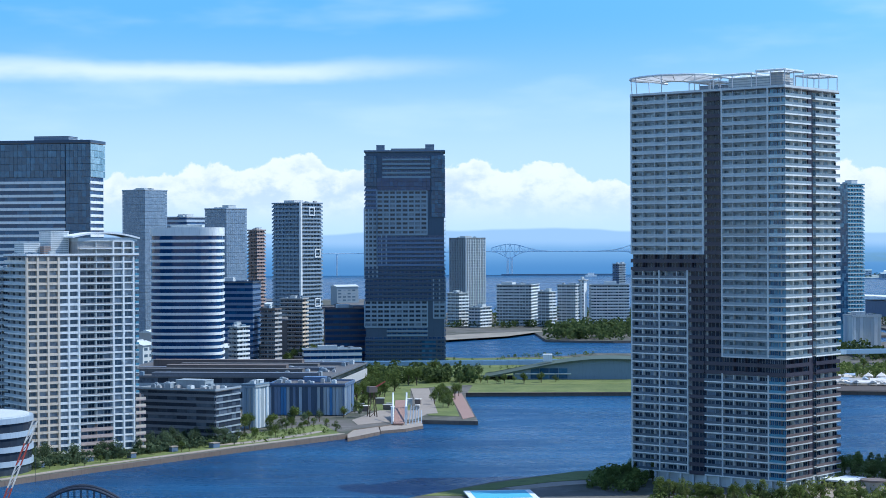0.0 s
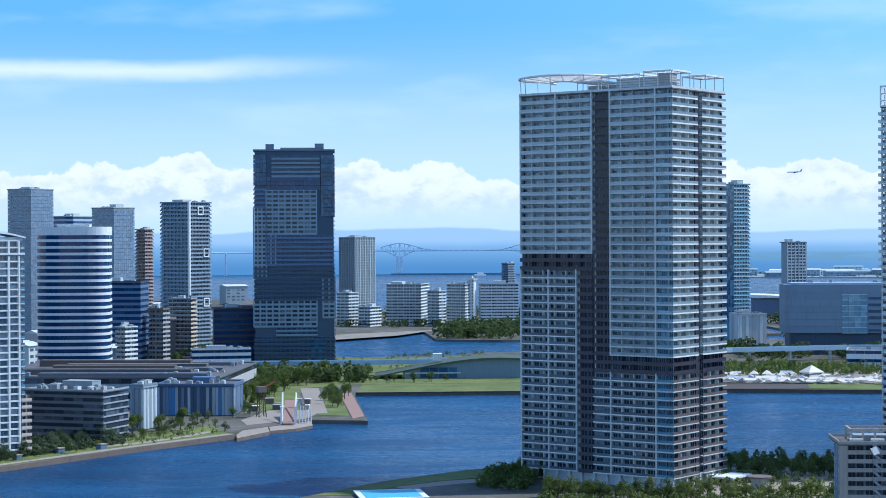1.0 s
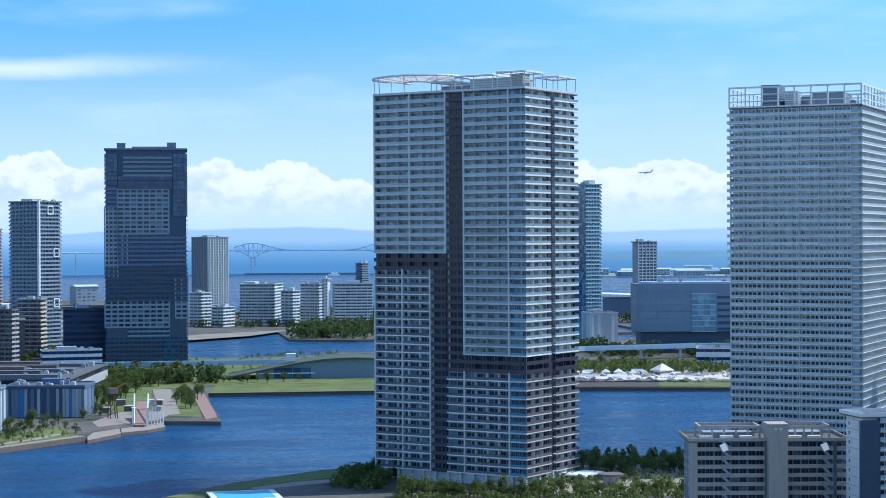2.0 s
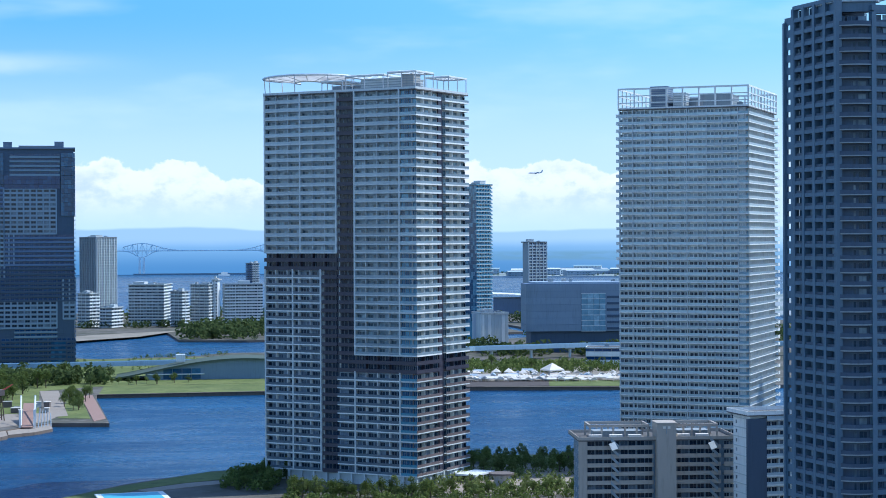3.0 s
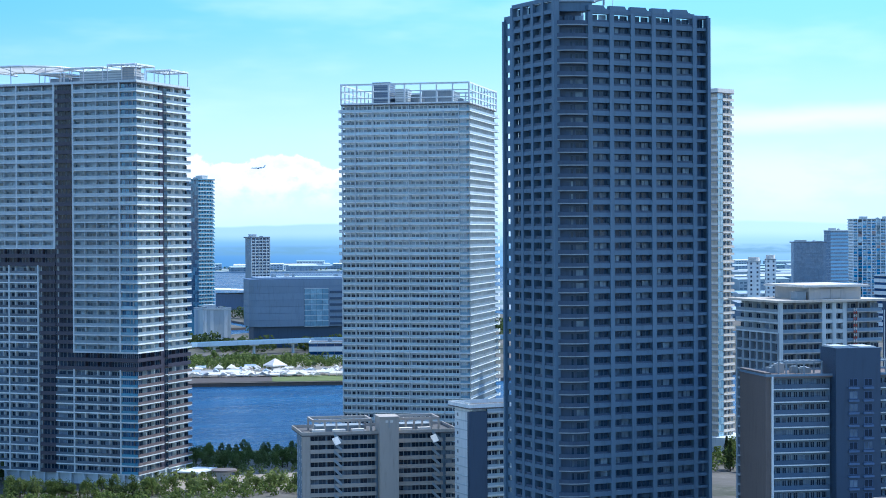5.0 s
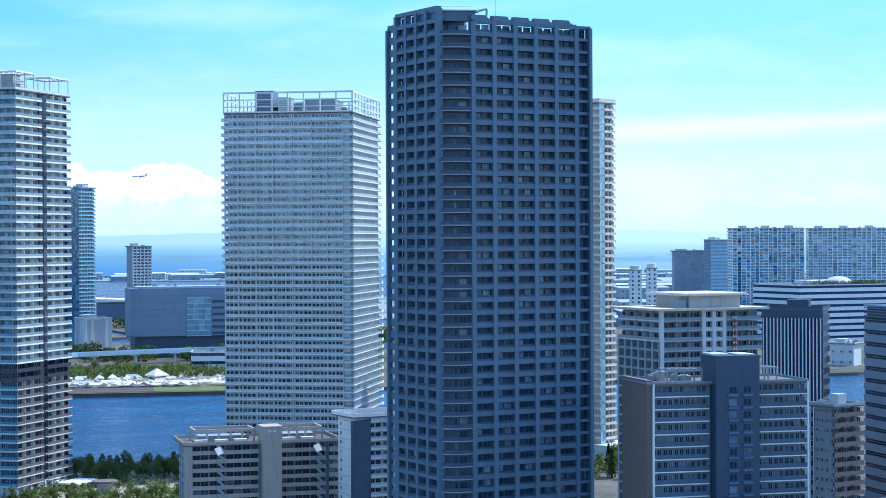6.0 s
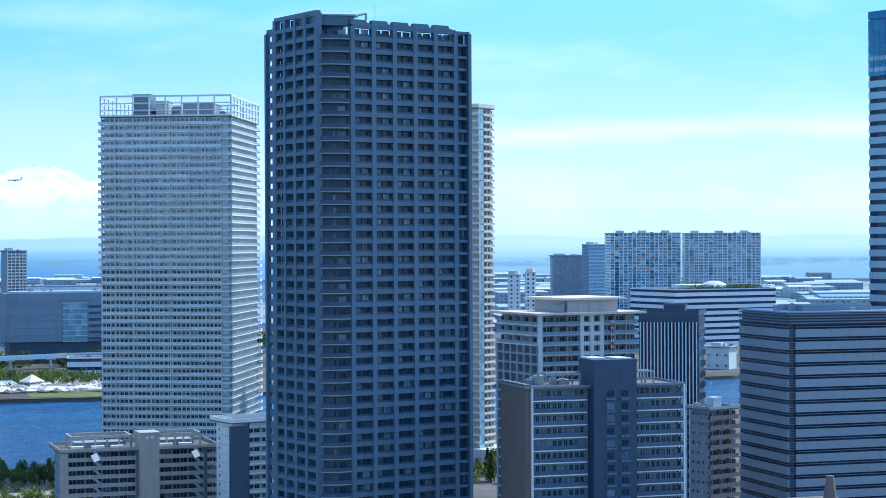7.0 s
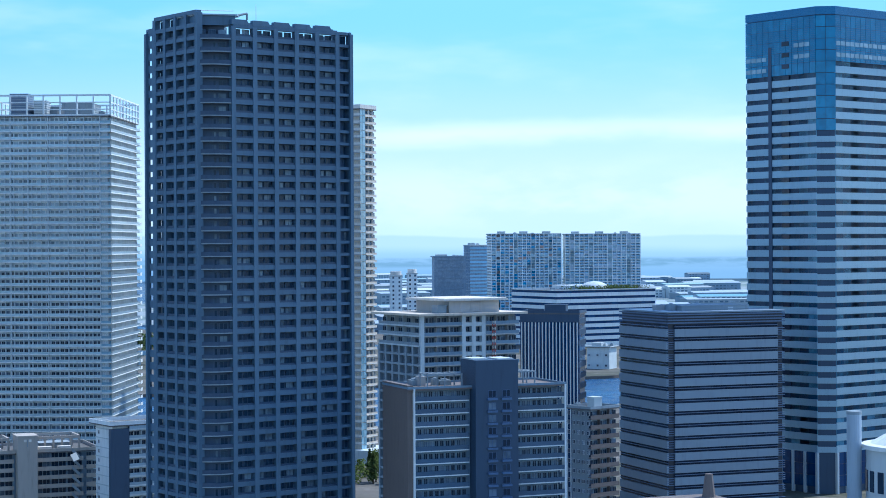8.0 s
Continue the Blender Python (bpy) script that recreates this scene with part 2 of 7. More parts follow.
def backdrop_material():
    """Sky, cloud bank, far hills and the last of the sea, on a ring at the horizon."""
    m = bpy.data.materials.new("sky_and_distance")
    m.use_nodes = True
    nt = m.node_tree
    nt.nodes.clear()
    geo = nt.nodes.new("ShaderNodeNewGeometry")
    sep = nt.nodes.new("ShaderNodeSeparateXYZ")
    nt.links.new(geo.outputs["Position"], sep.inputs[0])
    x, z = sep.outputs[0], sep.outputs[2]
    # blue above, paler towards the horizon; a little lighter and greener to the right
    high = mix_colour(nt, ramp(nt, x, -200, 2600), srgb(116, 184, 247), srgb(150, 212, 243))
    low = mix_colour(nt, ramp(nt, x, 200, 2900), srgb(200, 226, 246), srgb(208, 230, 243))
    out = mix_colour(nt, ramp(nt, z, 240, 700), low, high)
    thin = noise_tex(nt, 0.0016, 4, 0.5, (1, 1, 4))
    out = mix_colour(nt, ramp(nt, thin, 0.5, 0.75, 0, 0.35), out, srgb(222, 240, 250))
    # two long thin streaks
    wob = noise_tex(nt, 0.0011, 5, 0.6, (1, 1, 3))
    for height, thick, x0, x1 in ((535, 42, 250, -450), (385, 46, 1900, 2500)):
        zz = math_node(nt, "ADD", z, ramp(nt, wob, 0.3, 0.7, -22, 22, False))
        off = math_node(nt, "ABSOLUTE", math_node(nt, "SUBTRACT", zz, height))
        band = math_node(nt, "MULTIPLY", ramp(nt, off, thick, 0), ramp(nt, x, x0, x1))
        out = mix_colour(nt, math_node(nt, "MULTIPLY", band, ramp(nt, wob, 0.25, 0.6, 0.25, 0.85)), out, srgb(236, 245, 249))
    # soft low cloud on the right
    soft = noise_tex(nt, 0.0032, 6, 0.55, (1, 1, 2.6))
    glow = math_node(nt, "MULTIPLY", ramp(nt, math_node(nt, "ABSOLUTE", math_node(nt, "SUBTRACT", z, 215)), 125, 15), ramp(nt, x, 1500, 2300))
    out = mix_colour(nt, math_node(nt, "MULTIPLY", glow, ramp(nt, soft, 0.38, 0.62, 0.1, 0.9)), out, srgb(226, 238, 246))
    # heaped cloud bank, thinning out to the right
    lump = noise_tex(nt, 0.0072, 9, 0.55, (1, 1, 1.0))
    bank = noise_tex(nt, 0.0019, 2, 0.5, (1, 1, 0.3))
    top = ramp(nt, bank, 0.3, 0.7, 232, 318, False)
    top = math_node(nt, "ADD", top, ramp(nt, lump, 0.3, 0.7, -42, 42, False))
    cloud = ramp(nt, math_node(nt, "SUBTRACT", top, z), -2, 9)
    cloud = math_node(nt, "MULTIPLY", cloud, ramp(nt, x, 1950, 1500))
    # bright tops, greyer hollows and a hazy foot painted into the cloud colour
    puff = ramp(nt, noise_tex(nt, 0.011, 8, 0.6, (1, 1, 1.5)), 0.36, 0.6)
    body = mix_colour(nt, puff, srgb(206, 221, 237), srgb(243, 246, 249))
    rim = ramp(nt, math_node(nt, "SUBTRACT", top, z), 60, 6)
    body = mix_colour(nt, math_node(nt, "MULTIPLY", rim, 0.75), body, srgb(246, 248, 250))
    body = mix_colour(nt, ramp(nt, z, 240, 140, 0, 0.85), body, srgb(212, 229, 245))
    out = mix_colour(nt, math_node(nt, "MULTIPLY", cloud, ramp(nt, z, 90, 190)), out, body)
    # far hills, then the far end of the sea; haze is painted into both colours
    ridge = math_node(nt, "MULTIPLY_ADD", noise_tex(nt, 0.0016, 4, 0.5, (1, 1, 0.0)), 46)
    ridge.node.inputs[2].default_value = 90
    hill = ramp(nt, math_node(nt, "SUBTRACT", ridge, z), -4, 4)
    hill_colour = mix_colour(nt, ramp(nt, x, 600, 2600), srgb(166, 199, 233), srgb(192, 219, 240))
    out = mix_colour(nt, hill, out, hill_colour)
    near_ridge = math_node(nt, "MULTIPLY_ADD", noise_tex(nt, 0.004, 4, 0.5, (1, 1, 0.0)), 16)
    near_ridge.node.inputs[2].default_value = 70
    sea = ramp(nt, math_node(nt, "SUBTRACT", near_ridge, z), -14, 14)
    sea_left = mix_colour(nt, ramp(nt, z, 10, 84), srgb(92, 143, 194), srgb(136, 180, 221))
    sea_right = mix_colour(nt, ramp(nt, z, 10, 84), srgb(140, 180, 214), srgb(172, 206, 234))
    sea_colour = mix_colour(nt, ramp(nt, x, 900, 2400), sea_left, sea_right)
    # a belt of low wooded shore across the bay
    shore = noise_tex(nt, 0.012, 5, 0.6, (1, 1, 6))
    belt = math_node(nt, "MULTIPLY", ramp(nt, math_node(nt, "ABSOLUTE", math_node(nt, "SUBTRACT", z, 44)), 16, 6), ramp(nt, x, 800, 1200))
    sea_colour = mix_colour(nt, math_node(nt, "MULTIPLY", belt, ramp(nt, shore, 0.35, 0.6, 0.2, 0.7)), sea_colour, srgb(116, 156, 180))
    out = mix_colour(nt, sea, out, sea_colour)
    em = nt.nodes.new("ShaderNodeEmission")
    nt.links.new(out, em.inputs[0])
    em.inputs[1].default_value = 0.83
    clear = nt.nodes.new("ShaderNodeBsdfTransparent")
    mixs = nt.nodes.new("ShaderNodeMixShader")
    nt.links.new(ramp(nt, z, 800, 1000), mixs.inputs[0])
    nt.links.new(em.outputs[0], mixs.inputs[1])
    nt.links.new(clear.outputs[0], mixs.inputs[2])
    o = nt.nodes.new("ShaderNodeOutputMaterial")
    nt.links.new(mixs.outputs[0], o.inputs[0])
    return m


# ---- building blocks ----
def box_into(bm, x0, x1, y0, y1, z0, z1, mat=0):
    v = [bm.verts.new(c) for c in ((x0, y0, z0), (x1, y0, z0), (x1, y1, z0), (x0, y1, z0), (x0, y0, z1), (x1, y0, z1), (x1, y1, z1), (x0, y1, z1))]
    for idx in ((0, 3, 2, 1), (4, 5, 6, 7), (0, 1, 5, 4), (1, 2, 6, 5), (2, 3, 7, 6), (3, 0, 4, 7)):
        bm.faces.new([v[i] for i in idx]).material_index = mat


def prism_into(bm, ring, z0, z1, mat=0, cap=None):
    """An upright prism on a ring of (x, y), anticlockwise."""
    lo = [bm.verts.new((x, y, z0)) for x, y in ring]
    hi = [bm.verts.new((x, y, z1)) for x, y in ring]
    n = len(ring)
    for i in range(n):
        bm.faces.new((lo[i], lo[(i + 1) % n], hi[(i + 1) % n], hi[i])).material_index = mat
    bm.faces.new(hi).material_index = mat if cap is None else cap
    bm.faces.new(lo[::-1]).material_index = mat


def tube_into(bm, a, b, r0, r1=None, sides=6, mat=0):
    a, b = Vector(a), Vector(b)
    r1 = r0 if r1 is None else r1
    q = (b - a).to_track_quat("Z", "Y")
    rings = []
    for p, r in ((a, r0), (b, r1)):
        rings.append([bm.verts.new(p + q @ Vector((r * math.cos(2 * math.pi * i / sides), r * math.sin(2 * math.pi * i / sides), 0))) for i in range(sides)])
    for i in range(sides):
        bm.faces.new((rings[0][i], rings[0][(i + 1) % sides], rings[1][(i + 1) % sides], rings[1][i])).material_index = mat
    bm.faces.new(rings[1]).material_index = mat
    bm.faces.new(rings[0][::-1]).material_index = mat


def mesh_of(name, bm, materials):
    me = bpy.data.meshes.new(name)
    bm.to_mesh(me)
    bm.free()
    for m in (materials if isinstance(materials, (list, tuple)) else [materials]):
        me.materials.append(m)
    return me


def part(name, bm, material, parent, label=""):
    ob = new(name, mesh_of(name, bm, material))
    ob.parent = parent
    return tagged(ob, label)


def thing(name, x, y, z, turn, label, category, group="", kind=""):
    e = new(name)
    e.empty_display_size = 2
    e.matrix_world = pose(x, y, z, 0, 0, turn)
    return tagged(e, label, category, group, kind)


def structure(name, bm, material, label, category):
    return tagged(new(name, mesh_of(name, bm, material)), label, category, kind="structure")


def repeated(parent, name, me, poses, cap=120, label=""):
    """Alike pieces on one mesh; those past the cap are joined into one part."""
    cap = min(cap, 24)
    for m in poses[:cap]:
        ob = new(name, me)
        ob.parent = parent
        ob.matrix_local = m
        tagged(ob, label)
    rest = poses[cap:]
    if rest:
        base = np.array([v.co[:] for v in me.vertices])
        base = np.hstack([base, np.ones((len(base), 1))])
        faces = [tuple(f.vertices) for f in me.polygons]
        mats = [f.material_index for f in me.polygons]
        verts, allf = [], []
        for k, m in enumerate(rest):
            verts.append((base @ np.array(m).T)[:, :3])
            allf += [tuple(i + k * len(base) for i in f) for f in faces]
        joined = bpy.data.meshes.new(name + "_rest")
        joined.from_pydata(np.vstack(verts).tolist(), [], allf)
        for mm in me.materials:
            joined.materials.append(mm)
        joined.polygons.foreach_set("material_index", mats * len(rest))
        ob = new({"window": "glazing", "pane": "glazing", "balcony": "balcony_run"}.get(name, name + "_run"), joined)
        ob.parent = parent
        tagged(ob, label, kind="stuff")


def sides_of(lr, ll):
    """Frames of the four walls: x along the wall, y inwards, z up. Right wall, left wall, back, far side."""
    def f(ox, oy, ux, uy):
        return Matrix(((ux, -uy, 0, ox), (uy, ux, 0, oy), (0, 0, 1, 0), (0, 0, 0, 1)))
    return [(f(0, 0, 1, 0), lr), (f(0, ll, 0, -1), ll), (f(lr, ll, -1, 0), lr), (f(lr, 0, 0, 1), ll)]


def shift(x, y, z):
    return Matrix.Translation((x, y, z))


def window_mesh(w, h, frame_mat, glass_mat, leaves_n=2):
    """A window in one piece: a frame with stiles, and panes set back in it."""
    bm = bmesh.new()
    t = 0.07
    xs, zs = [0.0], [0.0, t, h - t, h]
    for i in range(leaves_n):
        xs += [i * (w - t) / leaves_n + t, (i + 1) * (w - t) / leaves_n]
    xs.append(w)
    v = [[bm.verts.new((x, 0, z)) for z in zs] for x in xs]
    for i in range(len(xs) - 1):
        for k in range(3):
            ring = [v[i][k], v[i + 1][k], v[i + 1][k + 1], v[i][k + 1]]
            if k == 1 and i % 2 == 1:
                deep = [bm.verts.new((q.co.x, 0.06, q.co.z)) for q in ring]
                bm.faces.new(deep).material_index = 1
                for q in range(4):
                    bm.faces.new((ring[q], ring[(q + 1) % 4], deep[(q + 1) % 4], deep[q]))
            else:
                bm.faces.new(ring)
    c = [v[0][0], v[-1][0], v[-1][3], v[0][3]]
    back = [bm.verts.new((q.co.x, 0.12, q.co.z)) for q in c]
    bm.faces.new((c[0], *[r[0] for r in v[1:-1]], c[1], back[1], back[0]))
    bm.faces.new((c[2], *[r[3] for r in v[-2:0:-1]], c[3], back[3], back[2]))
    bm.faces.new((c[1], v[-1][1], v[-1][2], c[2], back[2], back[1]))
    bm.faces.new((c[3], v[0][2], v[0][1], c[0], back[0], back[3]))
    return mesh_of("window", bm, [frame_mat, glass_mat])


def rail_zone(b, wall, u0, u1, f0, f1, z0, h, depth=1.5, bay=6.0, slab=None, rail=None, glass_mat=None, cap=60, wcap=60, win_w=0.40, rail_h=1.05, over=0.0, fins=True, pillar=None, win_h=0.70, front=0.08, lip=(-0.36, 0.14), backing=None):
    """Balconies: a slab with a solid front on each floor, party walls between bays, windows behind."""
    fm, _ = wall
    w = u1 - u0
    if backing:
        bm = bmesh.new()
        box_into(bm, 0, w, depth - 0.03, depth + 0.2, f0 * h, f1 * h)
        ob = part("back_wall", bm, backing, b)
        ob.matrix_local = fm @ shift(u0, 0, z0)
    n = max(1, round(w / bay))
    bw = w / n
    bm = bmesh.new()
    box_into(bm, -over, w + over, -over, depth + 0.1, -0.22, 0.0)
    box_into(bm, -over, w + over, -over - front - 0.03, -over, lip[0], lip[1])
    box_into(bm, -over, w + over, -over - front, -over, lip[1], rail_h, 1)
    if fins:
        for i in range(1, n):
            box_into(bm, i * bw - 0.08, i * bw + 0.08, 0.02, depth, 0, h - 0.24)
    me = mesh_of("balcony", bm, [slab or pale, rail or pale_rail])
    repeated(b, "balcony", me, [fm @ shift(u0, 0, z0 + f * h) for f in range(f0, f1)], cap)
    win = window_mesh(bw * win_w, h * win_h, mid, glass_mat or glass)
    spots = [fm @ shift(u0 + (i + k) * bw, depth - 0.12, z0 + f * h + 0.08) for f in range(f0, f1) for i in range(n) for k in (0.06, 0.53)]
    repeated(b, "window", win, spots, wcap)
    if pillar:
        bm = bmesh.new()
        box_into(bm, -0.3, 0.3, -0.18, depth, 0, (f1 - f0) * h)
        pm = mesh_of("pillar", bm, pillar)
        stops = [0.35, w - 0.35] + ([w * 0.5] if w > 20 else [])
        repeated(b, "pillar", pm, [fm @ shift(u0 + u, 0, z0 + f0 * h) for u in stops], 20)


def grid_zone(b, wall, u0, u1, f0, f1, z0, h, bays, depth=1.3, pillar_w=1.0, beam_h=0.8, mat=None, beam_mat=None, glass_mat=None, cap=60, wcap=60, frame_mat=None, pair=True, leaves_n=2, win_h=None, glazed=True):
    """A frame of pillars and beams with windows set back behind it."""
    fm, _ = wall
    w = u1 - u0
    bw = w / bays
    bm = bmesh.new()
    box_into(bm, -pillar_w / 2, pillar_w / 2, 0, depth, 0, (f1 - f0) * h)
    repeated(b, "pillar", mesh_of("pillar", bm, mat), [fm @ shift(u0 + i * bw, 0, z0 + f0 * h) for i in range(bays + 1)], 30)
    bm = bmesh.new()
    box_into(bm, 0, w, 0.1, depth, -beam_h * 0.35, beam_h * 0.65)
    repeated(b, "beam", mesh_of("beam", bm, beam_mat or mat), [fm @ shift(u0, 0, z0 + f * h) for f in range(f0, f1 + 1)], cap)
    if not glazed:
        return
    hh = win_h or (h - beam_h - 0.25)
    win = window_mesh((bw - pillar_w) * (0.42 if pair else 0.86), hh, frame_mat or steel, glass_mat or glass, leaves_n)
    spots = [fm @ shift(u0 + (i + k) * bw + pillar_w * (0.55 if k < 0.4 else 0.0), depth - 0.1, z0 + f * h + beam_h * 0.65 + 0.1) for f in range(f0, f1) for i in range(bays) for k in ((0.0, 0.52) if pair else (0.05,))]
    repeated(b, "window", win, spots, wcap)


def band_zone(b, wall, u0, u1, f0, f1, z0, h, part_h=0.5, mat=None, glass_mat=None, bay=6.0, cap=60, wcap=80, proud=0.35, lift=0.0, pane_gap=0.12):
    """Office floors: a ribbon of panes and a solid spandrel on each floor."""
    fm, _ = wall
    w = u1 - u0
    n = max(1, round(w / bay))
    bw = w / n
    sp = h * part_h
    bm = bmesh.new()
    box_into(bm, 0, w, -proud, 0.4, 0, sp)
    repeated(b, "spandrel", mesh_of("spandrel", bm, mat), [fm @ shift(u0, 0, z0 + f * h + lift) for f in range(f0, f1)], cap)
    bm = bmesh.new()
    box_into(bm, pane_gap / 2, bw - pane_gap / 2, 0.1, 0.25, 0.05, h - sp - 0.05)
    repeated(b, "pane", mesh_of("pane", bm, glass_mat or office_glass), [fm @ shift(u0 + i * bw, 0, z0 + f * h + lift + sp) for f in range(f0, f1) for i in range(n)], wcap)


def curtain_zone(b, wall, u0, u1, f0, f1, z0, h, bay=3.0, glass_mat=None, wcap=80, mat=None, y=0.0):
    """Panes all over, with thin dark joints."""
    fm, _ = wall
    w = u1 - u0
    n = max(1, round(w / bay))
    bw = w / n
    bm = bmesh.new()
    box_into(bm, 0.06, bw - 0.06, y, y + 0.2, 0.1, h - 0.1)
    repeated(b, "pane", mesh_of("pane", bm, glass_mat or blue_glass), [fm @ shift(u0 + i * bw, 0, z0 + f * h) for f in range(f0, f1) for i in range(n)], wcap)


def punched_zone(b, wall, u0, u1, f0, f1, z0, h, bays, size=(1.6, 1.5), glass_mat=None, wcap=40, sill=0.9, y=-0.06):
    """Single windows in a plain wall."""
    fm, _ = wall
    bw = (u1 - u0) / bays
    win = window_mesh(size[0], size[1], steel, glass_mat or glass)
    repeated(b, "window", win, [fm @ shift(u0 + (i + 0.5) * bw - size[0] / 2, y, z0 + f * h + sill) for f in range(f0, f1) for i in range(bays)], wcap)


def core(b, lr, ll, top, mat, inset=1.2, z0=0.0, name="wall", cap=None):
    bm = bmesh.new()
    box_into(bm, inset, lr - inset, inset, ll - inset, z0, top - 0.15)
    return part(name, bm, mat, b)


def flat_roof(b, lr, ll, top, mat=None, edge=None, kerb=1.0, over=0.15, thick=0.4):
    bm = bmesh.new()
    box_into(bm, -over, lr + over, -over, ll + over, top - thick, top)
    r = part("roof", bm, mat or roof_grey, b)
    bm = bmesh.new()
    o, t = over, 0.3
    box_into(bm, -o, lr + o, -o, -o + t, top, top + kerb)
    box_into(bm, -o, lr + o, ll + o - t, ll + o, top, top + kerb)
    box_into(bm, -o, -o + t, -o + t, ll + o - t, top, top + kerb)
    box_into(bm, lr + o - t, lr + o, -o + t, ll + o - t, top, top + kerb)
    part("parapet", bm, edge or pale, b)
    return r


def roof_box(b, x0, x1, y0, y1, z0, z1, mat, name="plant_room", louvres=True):
    bm = bmesh.new()
    box_into(bm, x0, x1, y0, y1, z0, z1)
    room = part(name, bm, mat, b)
    bm = bmesh.new()
    box_into(bm, x0 - 0.15, x1 + 0.15, y0 - 0.15, y1 + 0.15, z1, z1 + 0.25)
    part("coping", bm, mat, room)
    if louvres:
        n = max(2, int((z1 - z0) / 0.8))
        for i in range(n):
            zz = z0 + (i + 0.4) * (z1 - z0) / n
            bm = bmesh.new()
            box_into(bm, x0 - 0.08, x1 - 0.3, y0 - 0.08, y0, zz, zz + 0.25)
            box_into(bm, x0 - 0.08, x0, y0, y1 - 0.3, zz, zz + 0.25)
            part("louvre", bm, mid, room)
    return room


def roof_units(b, x0, x1, y0, y1, z, n, seed):
    rnd = random.Random(seed)
    for i in range(n):
        w, d, h = rnd.uniform(1.5, 4), rnd.uniform(1.5, 3), rnd.uniform(1.0, 2.4)
        x, y = rnd.uniform(x0, x1 - w), rnd.uniform(y0, y1 - d)
        bm = bmesh.new()
        box_into(bm, x, x + w, y, y + d, z, z + h)
        unit = part("air_conditioner", bm, rnd.choice((mid, pale, blue_grey, tan)), b)
        bm = bmesh.new()
        tube_into(bm, (x + w / 2, y + d / 2, z + h), (x + w / 2, y + d / 2, z + h + 0.3), min(w, d) * 0.35, None, 10)
        part("fan_housing", bm, mid, unit)


# ---- water, land, sky ----
bm = bmesh.new()
ring = [bm.verts.new((4960 * math.cos(math.tau * i / 96), 4960 * math.sin(math.tau * i / 96), 0)) for i in range(96)]
bm.faces.new(ring)
structure("water", bm, water, "dark blue rippled canal and bay water", "water")

bm = bmesh.new()
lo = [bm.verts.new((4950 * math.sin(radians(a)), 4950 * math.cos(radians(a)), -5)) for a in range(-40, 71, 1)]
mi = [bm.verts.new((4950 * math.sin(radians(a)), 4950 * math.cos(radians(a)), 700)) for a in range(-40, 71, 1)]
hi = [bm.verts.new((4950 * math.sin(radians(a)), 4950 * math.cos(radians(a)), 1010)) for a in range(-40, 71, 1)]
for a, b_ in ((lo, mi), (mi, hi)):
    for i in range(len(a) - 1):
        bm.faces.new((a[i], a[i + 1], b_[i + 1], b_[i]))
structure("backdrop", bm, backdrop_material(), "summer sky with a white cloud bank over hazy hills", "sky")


def land(name, ring, z, mats, label, wall_mat=quay):
    bm = bmesh.new()
    prism_into(bm, ring, -4, z, 1, 0)
    return structure(name, bm, [mats, wall_mat], label, "ground")


NEAR = [(-2500, -2500), (2500, -2500), (2500, 1250), (1000, 1010), (607, 870), (420, 822), (300, 778), (215, 764), (161, 766), (110, 752), (64, 742), (52, 738), (18, 706), (-9, 668), (-60, 600), (-600, 420), (-2500, 420)]
land("ground_near_bank", NEAR, 2, town_ground, "built-up near bank with trees and paths")
WEST = [(-167, 712), (-140, 754), (-90, 823), (-45, 881), (-43, 903), (-11, 950), (9, 945), (17, 943), (12, 1099), (13, 1115), (110, 1115), (234, 1117), (330, 1096), (560, 1080), (750, 1064), (1100, 1170), (2400, 1600), (2400, 1900), (1500, 1650), (750, 1780), (735, 2300), (440, 2300), (440, 1700), (330, 1600), (240, 1480), (130, 1500), (114, 1500), (95, 1470), (20, 1445), (-40, 1500), (-60, 1700), (-60, 2900), (-1600, 2900), (-1600, 600)]
land("ground_far_bank", WEST, 2, town_ground, "far bank with park, streets and quay wall")
land("ground_forest_point", [(2, 1725), (60, 1800), (88, 1850), (92, 1700), (150, 1680), (260, 1700), (420, 1760), (420, 2350), (-55, 2350), (-55, 1730)], 2, town_ground, "low shore with beach and housing blocks")
# land across the water has pale lilac edges, haze painted in
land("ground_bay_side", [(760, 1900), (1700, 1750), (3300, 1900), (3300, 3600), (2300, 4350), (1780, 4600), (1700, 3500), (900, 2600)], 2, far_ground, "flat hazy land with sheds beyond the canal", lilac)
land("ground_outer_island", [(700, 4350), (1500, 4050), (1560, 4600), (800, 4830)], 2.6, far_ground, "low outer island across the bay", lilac)


